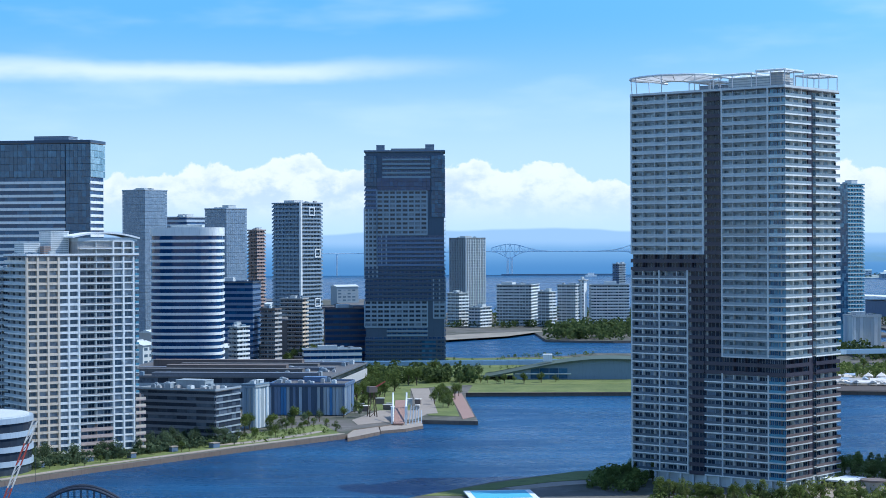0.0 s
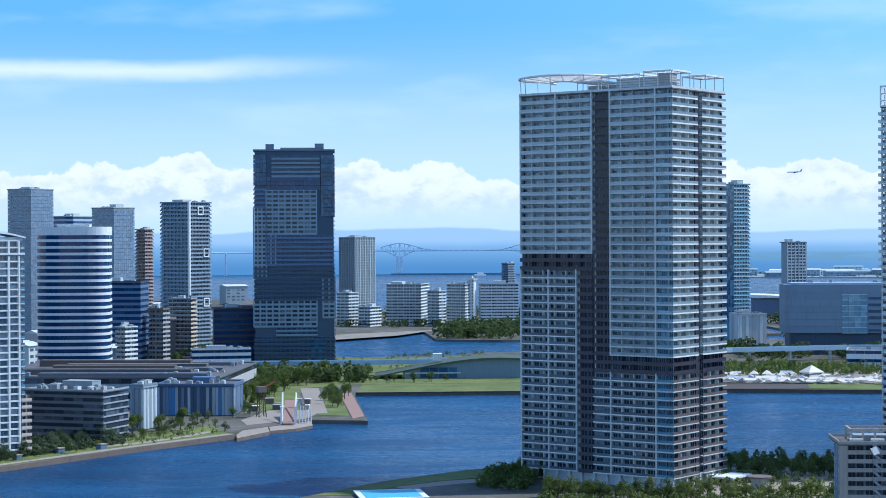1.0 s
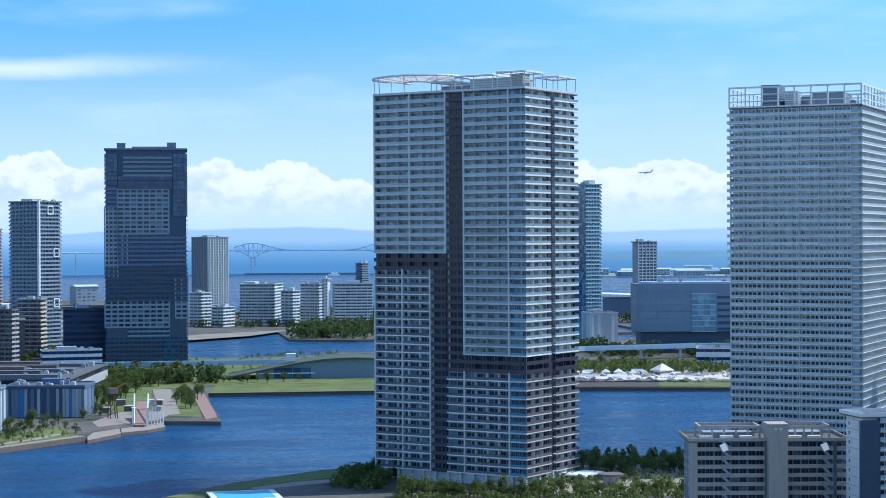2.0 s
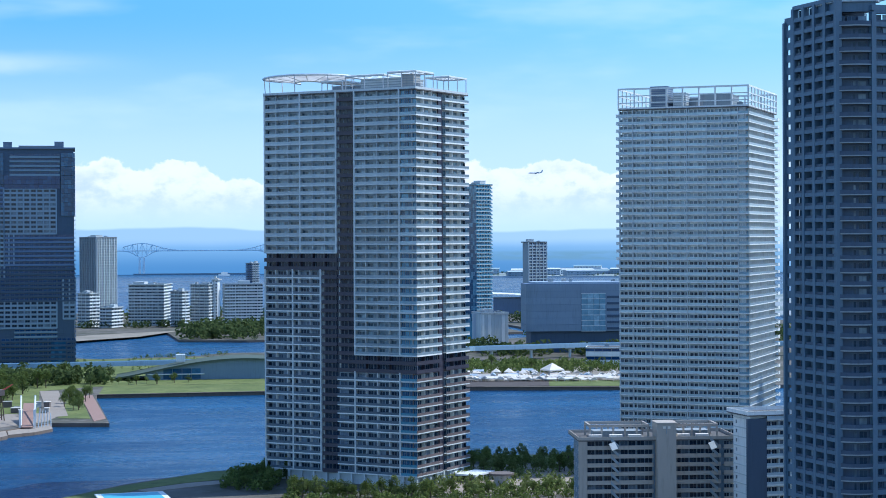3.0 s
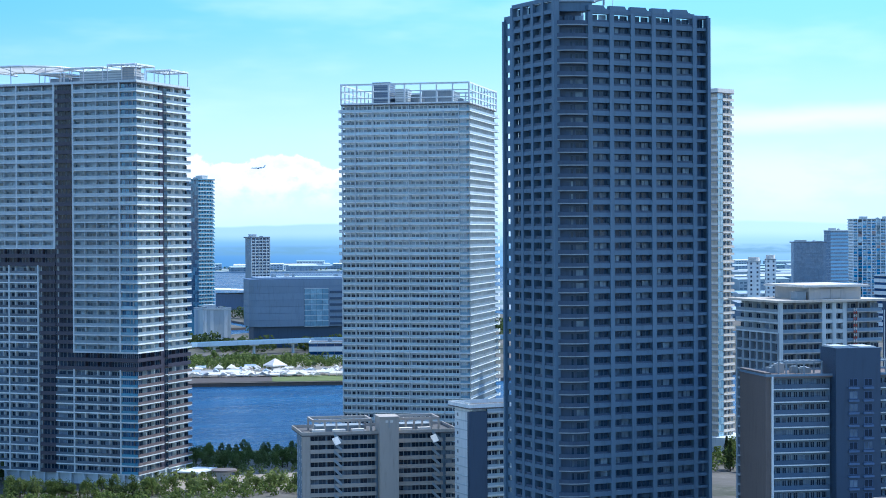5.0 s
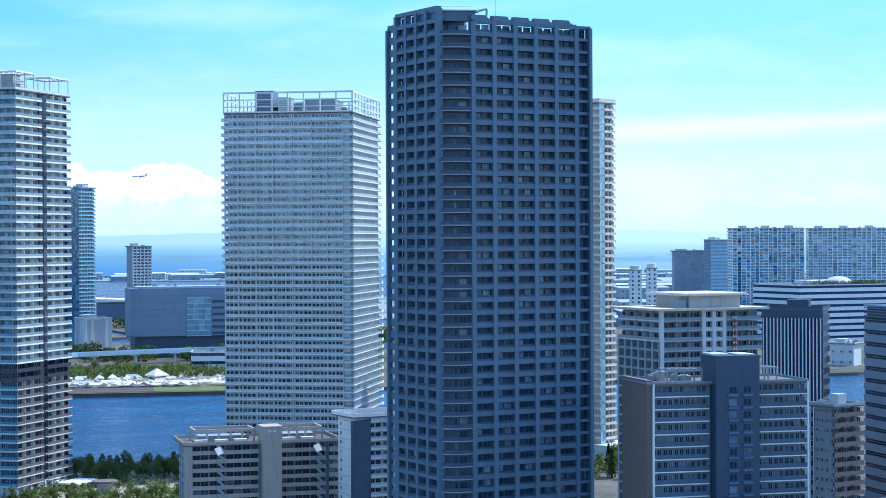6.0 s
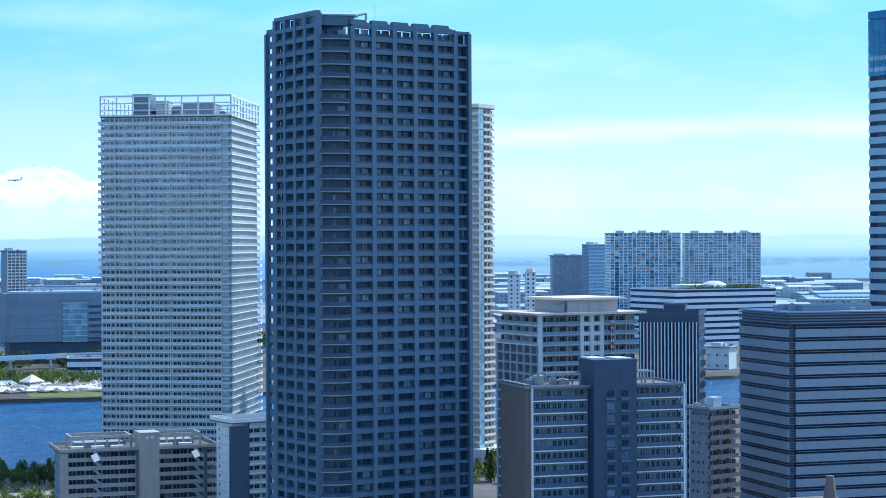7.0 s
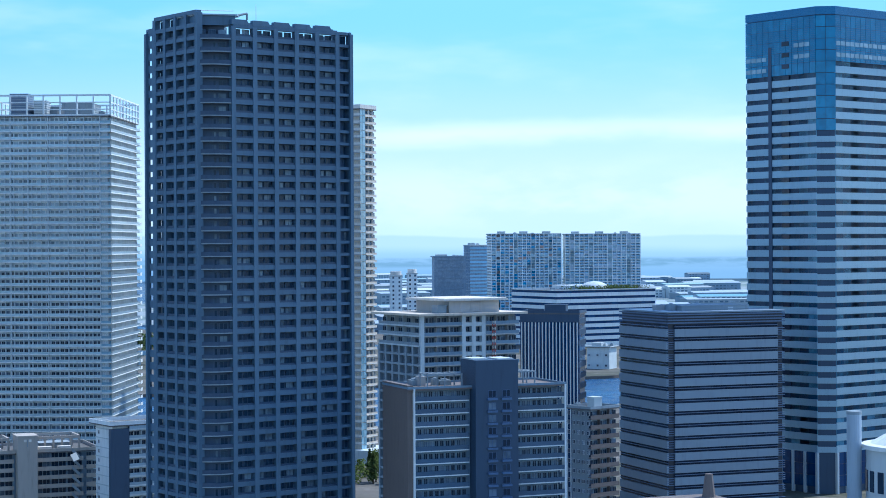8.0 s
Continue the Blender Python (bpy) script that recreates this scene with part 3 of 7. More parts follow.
# ---- towers beside the canal ----
def tower_with_brown_panels():
    x, y, ang, lr, ll = 120.6, 670.2, 49.8, 39.3, 65.7
    h, n, z0 = 3.095, 45, 4.2
    b = thing("residential_tower", x, y, 2, ang, "tall pale grey balcony tower with dark brown panels", "tower")
    walls = sides_of(lr, ll)
    top = z0 + n * h
    core(b, lr, ll, top, pale, 1.5)
    left, right = walls[1], walls[0]
    W = ll
    # long wall: pale balconies, a dark strip that jogs, a dark belt
    a, c, d = 0.385 * W, 0.49 * W, 0.60 * W
    e = 0.90 * W
    kw = dict(cap=30, wcap=40, bay=5.4, win_w=0.43)
    dark_kw = dict(slab=maroon, rail=maroon, glass_mat=black_glass, win_h=0.86, backing=maroon)
    # upper floors: pale reflection veil painted into rails, glass and back wall
    upper = dict(slab=pale, rail=pale_rail, glass_mat=mixed_glass, pillar=pale, win_h=0.64, backing=lilac)
    lower = dict(slab=white, rail=low_rail, glass_mat=glass, lip=(-0.32, 0.10), win_h=0.70, backing=steel_blue)
    rail_zone(b, left, 0, c, 26, n, z0, h, **upper, **kw)
    rail_zone(b, left, 0, c, 24, 26, z0, h, **dark_kw, **kw)
    rail_zone(b, left, 0, a, 0, 24, z0, h, pillar=pale, **lower, **kw)
    rail_zone(b, left, c + 0.4, d, 12, n, z0, h, **dark_kw, **kw)
    rail_zone(b, left, a + 0.4, c, 0, 24, z0, h, **dark_kw, **kw)
    rail_zone(b, left, c, d, 0, 12, z0, h, **lower, **kw)
    rail_zone(b, left, d, e, 30, n, z0, h, **upper, **kw)
    rail_zone(b, left, d, e, 14, 30, z0, h, slab=pale, rail=tower_rail, glass_mat=mixed_glass, pillar=pale, win_h=0.66, backing=steel_blue, **kw)
    rail_zone(b, left, d, e, 12, 14, z0, h, **dark_kw, **kw)
    rail_zone(b, left, d, e, 0, 12, z0, h, pillar=pale, **lower, **kw)
    corner = dict(depth=0.7, bay=3.2, cap=30, wcap=30, fins=False, win_w=0.46, win_h=0.8)
    rail_zone(b, left, e, W, 14, n, z0, h, slab=pale, rail=sky_glass, glass_mat=strip_glass, **corner)
    rail_zone(b, left, e, W, 12, 14, z0, h, slab=maroon, rail=maroon, glass_mat=black_glass, backing=maroon, **corner)
    rail_zone(b, left, e, W, 0, 12, z0, h, slab=pale, rail=teal_rail, glass_mat=deep_glass, **corner)
    # short wall in the sun
    V = lr
    for u0, u1 in ((0, 0.46 * V), (0.55 * V, V)):
        rail_zone(b, right, u0, u1, 14, n, z0, h, over=0.25, slab=white, rail=tower_rail, glass_mat=mixed_glass, win_h=0.7, backing=tan, **kw)
        rail_zone(b, right, u0, u1, 12, 14, z0, h, **dark_kw, **kw)
        rail_zone(b, right, u0, u1, 0, 12, z0, h, over=0.25, slab=pale, rail=russet, lip=(-0.3, 0.08), backing=brown, **kw)
    bm = bmesh.new()
    box_into(bm, 0.465 * V, 0.545 * V, 0.9, 1.6, z0, top)
    part("recess_panel", bm, maroon, b)
    for wall, w in (walls[2], walls[3]):
        rail_zone(b, (wall, w), 0, w, 0, n, z0, h, cap=45, wcap=1, bay=8)
    flat_roof(b, lr, ll, top, edge=pale, kerb=0.8)
    roof_box(b, 5, 20, 8, 26, top, top + 4.5, pale)
    roof_box(b, 20, 30, 30, 48, top, top + 3.8, mid)
    roof_box(b, 4, 9, 3, 8, top, top + 5.5, tan)
    roof_units(b, 6, 34, 4, 60, top, 10, 4)

    # thin canopies on posts, curved in plan
    def canopy(cx, cy, rx, ry, z, a0, a1, drop):
        bm = bmesh.new()
        k = 18
        outer, inner = [], []
        for i in range(k + 1):
            t = radians(a0 + (a1 - a0) * i / k)
            zz = z + drop * abs(i / k - 0.5) * 2
            outer.append((cx + rx * math.cos(t), cy + ry * math.sin(t), zz))
            inner.append((cx + rx * 0.3 * math.cos(t), cy + ry * 0.3 * math.sin(t), zz - 1.6))
        for i in range(k):
            for dz0, dz1, A, B in ((0, 0.5, outer, outer), (0, 0.3, inner, inner)):
                tube_into(bm, A[i], A[i + 1], 0.42, None, 6)
            if i % 2 == 0:
                tube_into(bm, outer[i], inner[i], 0.16, None, 4)
        for i in range(k):
            v = [bm.verts.new(q) for q in (outer[i], outer[i + 1], inner[i + 1], inner[i])]
            bm.faces.new(v).material_index = 1
        part("canopy", bm, [white, milk_glass], b, "thin white rooftop canopy")
        for i in range(0, k + 1, 3):
            bm = bmesh.new()
            tube_into(bm, (outer[i][0] * 0.97 + cx * 0.03, outer[i][1] * 0.97 + cy * 0.03, top), outer[i], 0.18, None, 5)
            part("canopy_post", bm, steel, b)
    canopy(9, ll - 14.5, 12.5, 19, top + 6.8, 60, 310, -0.5)
    # open frames over the middle of the roof and the sunny corner
    for x0, x1, y0, y1, z in ((1, 18, 14, 30, top + 5.6), (1, 14, 0.5, 12, top + 6.3), (lr - 14, lr - 0.4, 0.4, 10, top + 6.0), (0.5, 14, 31, 40, top + 4.0)):
        bm = bmesh.new()
        for p, q in (((x0, y0, z), (x1, y0, z)), ((x1, y0, z), (x1, y1, z)), ((x1, y1, z), (x0, y1, z)), ((x0, y1, z), (x0, y0, z))):
            tube_into(bm, p, q, 0.45, None, 5)
        for i in range(1, 6):
            tube_into(bm, (x0, y0 + (y1 - y0) * i / 6, z), (x1, y0 + (y1 - y0) * i / 6, z), 0.14, None, 4)
        part("roof_frame", bm, white, b, "white steel roof frame")
        for px, py in ((x0, y0), (x1, y0), (x0, y1), (x1, y1), (x0, (y0 + y1) / 2), ((x0 + x1) / 2, y0)):
            bm = bmesh.new()
            tube_into(bm, (min(max(px, 0.3), lr - .3), min(max(py, 0.3), ll - .3), top), (px, py, z), 0.18, None, 5)
            part("frame_post", bm, steel, b)
    # ground floor: columns and an entrance roof
    bm = bmesh.new()
    box_into(bm, 1.6, lr - 1.6, 1.6, ll - 1.6, 0, z0)
    part("lobby", bm, office_glass, b)
    bm = bmesh.new()
    box_into(bm, -0.45, 0.45, -0.45, 0.45, 0, z0)
    pm = mesh_of("column", bm, pale)
    repeated(b, "column", pm, [shift(0.6, i * ll / 12 + 0.6, 0) for i in range(12)] + [shift(i * lr / 8 + 0.6, 0.6, 0) for i in range(1, 8)], 40)
    bm = bmesh.new()
    box_into(bm, 22, 37, -12, -3.5, 2.5, 3.1)
    box_into(bm, 26, 33, -3.5, 1.6, 2.5, 3.0)
    for px in (23, 29.5, 36):
        box_into(bm, px - 0.2, px + 0.2, -11.4, -11.0, 0, 2.5)
    part("entrance_roof", bm, [white], b, "flat white entrance roof")


def lattice_top_tower():
    x, y, ang, lr, ll = 255.0, 694.7, 57.8, 54.0, 51.6
    h, n, z0 = 2.955, 47, 1.2
    b = thing("residential_tower", x, y, 2, ang, "white balcony tower with an open white lattice round its roof", "tower")
    walls = sides_of(lr, ll)
    top = z0 + n * h
    core(b, lr, ll, top, white, 1.0)
    kw = dict(slab=white, rail=lattice_rail_glass, glass_mat=veil_glass, rail_h=0.95, win_h=0.66, win_w=0.36, depth=1.0, lip=(-0.30, 0.08))
    left, right = walls[1], walls[0]
    blue_kw = dict(kw, rail=pale_rail, glass_mat=mixed_glass)
    # lower floors keep dark glass; the painted reflection veil is only above
    low_kw = dict(kw, glass_mat=glass, backing=pale)
    rail_zone(b, left, 0, ll * 0.68, 27, n, z0, h, bay=3.5, cap=60, wcap=160, **kw)
    rail_zone(b, left, ll * 0.68, ll * 0.92, 27, 37, z0, h, bay=3.1, cap=60, wcap=60, **kw)
    rail_zone(b, left, 0, ll * 0.68, 0, 27, z0, h, bay=3.5, cap=60, wcap=160, **low_kw)
    rail_zone(b, left, ll * 0.68, ll * 0.92, 0, 27, z0, h, bay=3.1, cap=60, wcap=60, **low_kw)
    for f in range(37, n):
        rail_zone(b, left, ll * 0.68, ll * 0.92, f, f + 1, z0, h, bay=3.1, cap=60, wcap=60, **(blue_kw if f % 3 != 1 else kw))
    # upright ribs between the flats
    bm = bmesh.new()
    box_into(bm, -0.22, 0.22, -0.14, 1.0, 0, n * h)
    repeated(b, "rib", mesh_of("rib", bm, pale), [left[0] @ shift(ll * u, 0, z0) for u in (0.005, 0.11, 0.25, 0.38, 0.53, 0.68, 0.8, 0.92)], 20)
    rail_zone(b, left, ll * 0.92, ll, 0, n, z0, h, depth=1.1, bay=4.0, cap=60, wcap=60, slab=white, rail=sky_glass, glass_mat=sky_glass)
    rail_zone(b, right, 0, lr, 0, n, z0, h, bay=4.2, cap=60, wcap=120, over=0.2, backing=tan, **dict(kw, rail=tower_rail, glass_mat=mixed_glass))
    rail_zone(b, walls[2], 0, lr, 0, n, z0, h, bay=9, cap=47, wcap=1, over=0.0, **kw)
    rail_zone(b, walls[3], 0, ll, 0, n, z0, h, bay=9, cap=47, wcap=1, over=0.0, **kw)
    # short balconies that stick out at the far corner, floor by floor
    bm = bmesh.new()
    box_into(bm, -0.2, 3.6, 0, 1.2, -0.25, 0.0)
    box_into(bm, -0.2, 3.6, 1.1, 1.2, 0, 1.0)
    box_into(bm, -0.2, -0.1, 0, 1.1, 0, 1.0)
    repeated(b, "corner_balcony", mesh_of("corner_balcony", bm, white), [shift(0.3, ll, z0 + f * h) for f in range(26, n)], 40)
    bm = bmesh.new()
    box_into(bm, 0, 3.6, -1.2, 0.0, -0.25, 0.0)
    box_into(bm, 0, 3.6, -1.2, -1.1, 0, 1.0)
    repeated(b, "corner_balcony", mesh_of("corner_balcony", bm, white), [shift(lr - 4, -0.2, z0 + f * h) for f in range(0, n)], 60)
    flat_roof(b, lr, ll, top, edge=white, kerb=0.6)
    # lattice: posts and three rails on every side
    for wall, w in walls:
        k = round(w / 6.2)
        for i in range(k + 1):
            bm = bmesh.new()
            box_into(bm, -0.3, 0.3, -0.35, 0.15, top, top + 7.9)
            ob = part("lattice_post", bm, white, b)
            ob.matrix_local = wall @ shift(i * w / k, 0, 0)
        for z in (2.2, 4.9, 7.5):
            bm = bmesh.new()
            box_into(bm, -0.3, w + 0.3, -0.25, 0.05, top + z, top + z + (0.7 if z > 7 else 0.4))
            ob = part("lattice_rail", bm, white, b)
            ob.matrix_local = wall
    roof_box(b, 3, 12, ll - 19, ll - 12, top, top + 8.6, slate)
    roof_box(b, 4, 11, ll - 26, ll - 21, top, top + 6, pale)
    roof_box(b, 5, 20, 8, 20, top, top + 5, mid)
    roof_box(b, 10, 35, 22, 32, top, top + 4, mid)
    roof_units(b, 3, 40, 4, 46, top, 12, 9)


def dark_grid_tower():
    x, y, ang, lr, ll = 183.0, 432.9, 7.1, 44.0, 29.5
    h, n, z0 = 3.17, 44, 5.0
    b = thing("residential_tower", x, y, 2, ang, "very tall dark slate tower with a grid of recessed balconies", "tower")
    top = z0 + n * h
    ch = 8.6
    walls = sides_of(lr, ll)
    bm = bmesh.new()
    i = 1.6
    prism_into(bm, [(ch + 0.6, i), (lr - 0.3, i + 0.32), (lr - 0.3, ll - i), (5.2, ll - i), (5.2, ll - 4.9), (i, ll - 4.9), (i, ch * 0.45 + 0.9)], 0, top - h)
    # wall behind the grid, coloured darker to deepen the recess shade
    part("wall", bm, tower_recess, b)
    left, right = walls[1], walls[0]

    def fronts(wall, u0, u1, k, f0, f1):
        """A low tinted balcony front in every opening of the grid."""
        bw = (u1 - u0) / k
        bm = bmesh.new()
        box_into(bm, 0.62, bw - 0.62, 0.35, 0.45, 0.0, 0.5)
        box_into(bm, 0.62, bw - 0.62, 0.3, 0.5, 0.5, 0.58)
        repeated(b, "balcony_front", mesh_of("balcony_front", bm, navy), [wall[0] @ shift(u0 + i * bw, 0, z0 + f * h + 0.7) for f in range(f0, f1) for i in range(k)], 30)
    grid_zone(b, right, ch, lr - 4.4, 0, n, z0, h, 5, 1.5, 1.25, 1.15, tower_slate, tower_slate, slate_pane, 60, 250, frame_mat=tower_slate, pair=True, leaves_n=2)
    fronts(right, ch, lr - 4.4, 5, 0, n)
    grid_zone(b, (right[0] @ shift(0, 0.05, 0), lr), lr - 4.4, lr, 0, n, z0, h, 1, 1.9, 1.0, 0.75, tower_slate, tower_slate, slate_pane, 60, 60, frame_mat=tower_slate, pair=False, leaves_n=3)
    grid_zone(b, (left[0] @ shift(0, 0.05, 0), ll), 0, 4.2, 0, n, z0, h, 1, 0.6, 2.1, 1.85, tower_slate, tower_slate, glass, 60, 1, glazed=False)
    grid_zone(b, left, 4.2, ll - ch * 0.45, 0, n + 1, z0, h, 4, 1.6, 1.25, 1.0, tower_slate, tower_slate, slate_pane, 60, 120, frame_mat=tower_slate, pair=False, leaves_n=3)
    fronts(left, 4.2, ll - ch * 0.45, 4, 0, n)
    # bowed balconies across the corner
    bm = bmesh.new()
    k = 8
    p0, p1 = Vector((0.2, ch * 0.45 + 0.2)), Vector((ch - 0.3, 0.2))
    side = Vector((p1.y - p0.y, -(p1.x - p0.x))).normalized()
    if side.dot(Vector((1, 1))) > 0:
        side = -side
    pts = [p0.lerp(p1, t / k) + side * (1.3 * math.sin(math.pi * t / k)) for t in range(k + 1)]
    inner = [p0.lerp(p1, t / k) - side * 1.6 for t in range(k + 1)]
    back = [(q.x, q.y) for q in inner[::-1]]
    front = [(q.x, q.y) for q in pts]
    thin = [(q.x - side.x * 0.12, q.y - side.y * 0.12) for q in pts[::-1]]
    prism_into(bm, front + back, -0.28, 0.0, 0)
    prism_into(bm, front + thin, 0.0, 0.95, 1)
    repeated(b, "curved_balcony", mesh_of("curved_balcony", bm, [mid, navy]), [shift(0, 0, z0 + f * h) for f in range(n)], 60)
    q0, q1 = inner[0] + side * 0.25, inner[-1] + side * 0.25
    u = (q1 - q0).normalized()
    fm = Matrix(((u.x, -u.y, 0, q0.x), (u.y, u.x, 0, q0.y), (0, 0, 1, 0), (0, 0, 0, 1)))
    win = window_mesh(1.9, 2.2, tower_slate, slate_pane)
    repeated(b, "window", win, [fm @ shift(0.6 + j * 2.5, 0, z0 + f * h + 0.1) for f in range(n) for j in range(3)], 90)
    # crown: open frame, corner penthouse, mast
    roof_z = top - h
    bm = bmesh.new()
    prism_into(bm, [(ch, 1.5), (lr - 1.2, 1.5), (lr - 1.2, ll - 1.5), (1.5, ll - 1.5), (1.5, ch * 0.5)], roof_z, roof_z + 0.35)
    part("roof", bm, roof_grey, b)
    bm = bmesh.new()
    prism_into(bm, [(1.0, ch * 0.55), (ch + 1.0, 0.9), (ch + 1.0, 4.0), (6, 14), (1.0, 14)], top + 0.2, top + 2.6)
    part("crown_wall", bm, tower_slate, b)
    bm = bmesh.new()
    prism_into(bm, [(2, 8), (ch - 1, 3), (15, 14), (8, ll - 4), (2, ll - 4)], roof_z, top + 1)
    part("plant_room", bm, dark, b)
    bm = bmesh.new()
    for j in range(9):
        tube_into(bm, (0.6, ch * 0.6 + j * 2.2, top + 2.4), (0.6, ch * 0.6 + j * 2.2, top + 3.8), 0.06, None, 4)
    tube_into(bm, (0.6, ch * 0.6, top + 3.8), (0.6, ch * 0.6 + 17.6, top + 3.8), 0.08, None, 4)
    tube_into(bm, (0.6, ch * 0.6, top + 3.1), (0.6, ch * 0.6 + 17.6, top + 3.1), 0.06, None, 4)
    tube_into(bm, (0.6, ch * 0.6, top + 3.8), (ch + 0.6, 1.2, top + 3.8), 0.08, None, 4)
    part("railing", bm, steel, b, "pale roof railing")
    bm = bmesh.new()
    for j in range(5):
        w = (lr - 4.4 - ch) / 5
        box_into(bm, ch + j * w + 0.5, ch + (j + 1) * w - 1.2, 0.2, 1.2, top + 0.5, top + 1.0)
    part("crown_beam", bm, tower_slate, b)
    for j in range(6):
        bm = bmesh.new()
        w = (lr - 4.4 - ch) / 5
        v = [bm.verts.new((ch + j * w + u, y, top + z)) for y in (0.05, 1.4) for u, z in ((-0.6, 0.4), (w * 0.75, 0.4), (w * 0.62, 1.7), (-0.5, 1.7))]
        for f in ((0, 1, 2, 3), (7, 6, 5, 4), (0, 4, 5, 1), (1, 5, 6, 2), (2, 6, 7, 3), (3, 7, 4, 0)):
            bm.faces.new([v[q] for q in f])
        if j < 5:
            part("crown_cap", bm, tower_slate, b)
    bm = bmesh.new()
    tube_into(bm, (20, 8, roof_z), (20, 8, top + 7), 0.12, 0.05, 5)
    part("mast", bm, steel, b)
    # pale roof plate over the corner and a davit for the cleaning cradle
    bm = bmesh.new()
    prism_into(bm, [(0.4, ch * 0.5), (ch + 1.2, 0.2), (ch + 3.4, 3.0), (ch + 2.0, 9), (8, 15), (0.4, 15)], top + 2.6, top + 2.95)
    part("roof_plate", bm, lilac, b, "thin pale roof plate")
    bm = bmesh.new()
    tube_into(bm, (ch + 2.2, 4.5, top - 1.0), (ch + 2.2, 4.5, top + 2.4), 0.45, None, 8)
    tube_into(bm, (ch - 2.5, 4.0, top + 1.6), (ch + 5.2, 2.2, top + 3.6), 0.5, 0.3, 6)
    tube_into(bm, (ch + 5.2, 2.2, top + 3.6), (ch + 5.2, 2.2, top + 2.0), 0.3, None, 6)
    part("davit", bm, mid, b, "grey cleaning-cradle davit")
    roof_units(b, 14, 36, 4, 24, roof_z + 0.35, 9, 21)
    for wall, w in (walls[2], walls[3]):
        grid_zone(b, (wall @ shift(0, 0.05, 0), w), 0, w, 0, n, z0, h, 6, 0.7, 0.9, 0.8, tower_slate, tower_slate, glass, 1, 1, glazed=False)


def pale_slab_tower():
    b = thing("residential_tower", 361.2, 691.3, 2, 27.4, "slim cream-white tower with a pale blue glass edge", "tower")
    lr, ll, h, n, z0 = 11.4, 30.0, 3.0, 48, 2.0
    walls = sides_of(lr, ll)
    top = z0 + n * h
    core(b, lr, ll, top, beige, 0.9)
    rail_zone(b, walls[0], 3.6, lr, 0, n, z0, h, bay=2.4, cap=60, wcap=100, depth=0.9, slab=canvas, rail=beige, glass_mat=grey_glass, rail_h=0.7)
    curtain_zone(b, walls[0], 0, 3.6, 0, n, z0, h, 1.8, sky_glass, 100)
    rail_zone(b, walls[1], 0, ll, 0, n, z0, h, bay=6, cap=60, wcap=40, slab=tan, rail=canvas, depth=1.0)
    flat_roof(b, lr, ll, top, edge=canvas, kerb=1.6)
    bm = bmesh.new()
    box_into(bm, -3, lr + 6, -6, ll, 0, 6)
    part("podium", bm, [pale], b)


def block(name, x, y, ang, lr, ll, top, label, category="building", zr=None, zl=None, h=3.0, z0=1.0, body=None, inset=1.2, edge=None, units=3, kerb=0.8, plant=True, group="", base=2.0):
    """A block with a facing on its right and left wall; zr and zl are functions of (thing, wall, floors, z0, h)."""
    b = thing(name, x, y, base, ang, label, category, group)
    n = max(1, int((top - base - z0) / h))
    h = (top - base - z0) / n
    walls = sides_of(lr, ll)
    core(b, lr, ll, top - base, body or mid, inset)
    for wall, z in ((walls[0], zr), (walls[1], zl)):
        if z:
            z(b, wall, n, z0, h)
    flat_roof(b, lr, ll, top - base, edge=edge or body or pale, kerb=kerb)
    seed = int(abs(x * 7 + y * 3))
    if plant:
        rnd = random.Random(seed)
        w, d = lr * rnd.uniform(0.25, 0.4), ll * rnd.uniform(0.25, 0.4)
        px, py = rnd.uniform(1, lr - w - 1), rnd.uniform(1, ll - d - 1)
        roof_box(b, px, px + w, py, py + d, top - base, top - base + rnd.uniform(2.0, 3.6), edge or pale, "plant_room", False)
    if units:
        roof_units(b, 1, lr - 1, 1, ll - 1, top - base, units, seed)
    return b


def rails(slab=None, rail=None, gl=None, bay=6.0, cap=14, wcap=6, depth=1.2, **kw):
    return lambda b, wall, n, z0, h: rail_zone(b, wall, 0, wall[1], 0, n, z0, h, depth=depth, bay=bay, slab=slab, rail=rail, glass_mat=gl, cap=cap, wcap=wcap, **kw)


def grids(mat, gl=None, bay=4.0, cap=14, wcap=6, beam=0.7, pw=0.7, depth=1.2):
    return lambda b, wall, n, z0, h: grid_zone(b, wall, 0, wall[1], 0, n, z0, h, max(1, round(wall[1] / bay)), depth, pw, beam, mat, mat, gl, cap, wcap)


def bands(mat, gl=None, ph=0.5, bay=6.0, cap=14, wcap=6, inset=1.2):
    def z(b, wall, n, z0, h):
        band_zone(b, (wall[0] @ shift(0, 0.36, 0), wall[1]), 0, wall[1], 0, n, z0, h, ph, mat, gl, bay, cap, wcap)
    return z


def panes(gl=None, bay=3.0, wcap=16):
    return lambda b, wall, n, z0, h: curtain_zone(b, wall, 0.2, wall[1] - 0.2, 0, n, z0, h, bay, gl, wcap, y=0.0)


def holes(bay=3.5, size=(1.6, 1.5), gl=None, wcap=16):
    return lambda b, wall, n, z0, h: punched_zone(b, wall, 0, wall[1], 0, n, z0, h, max(1, round(wall[1] / bay)), size, gl, wcap)


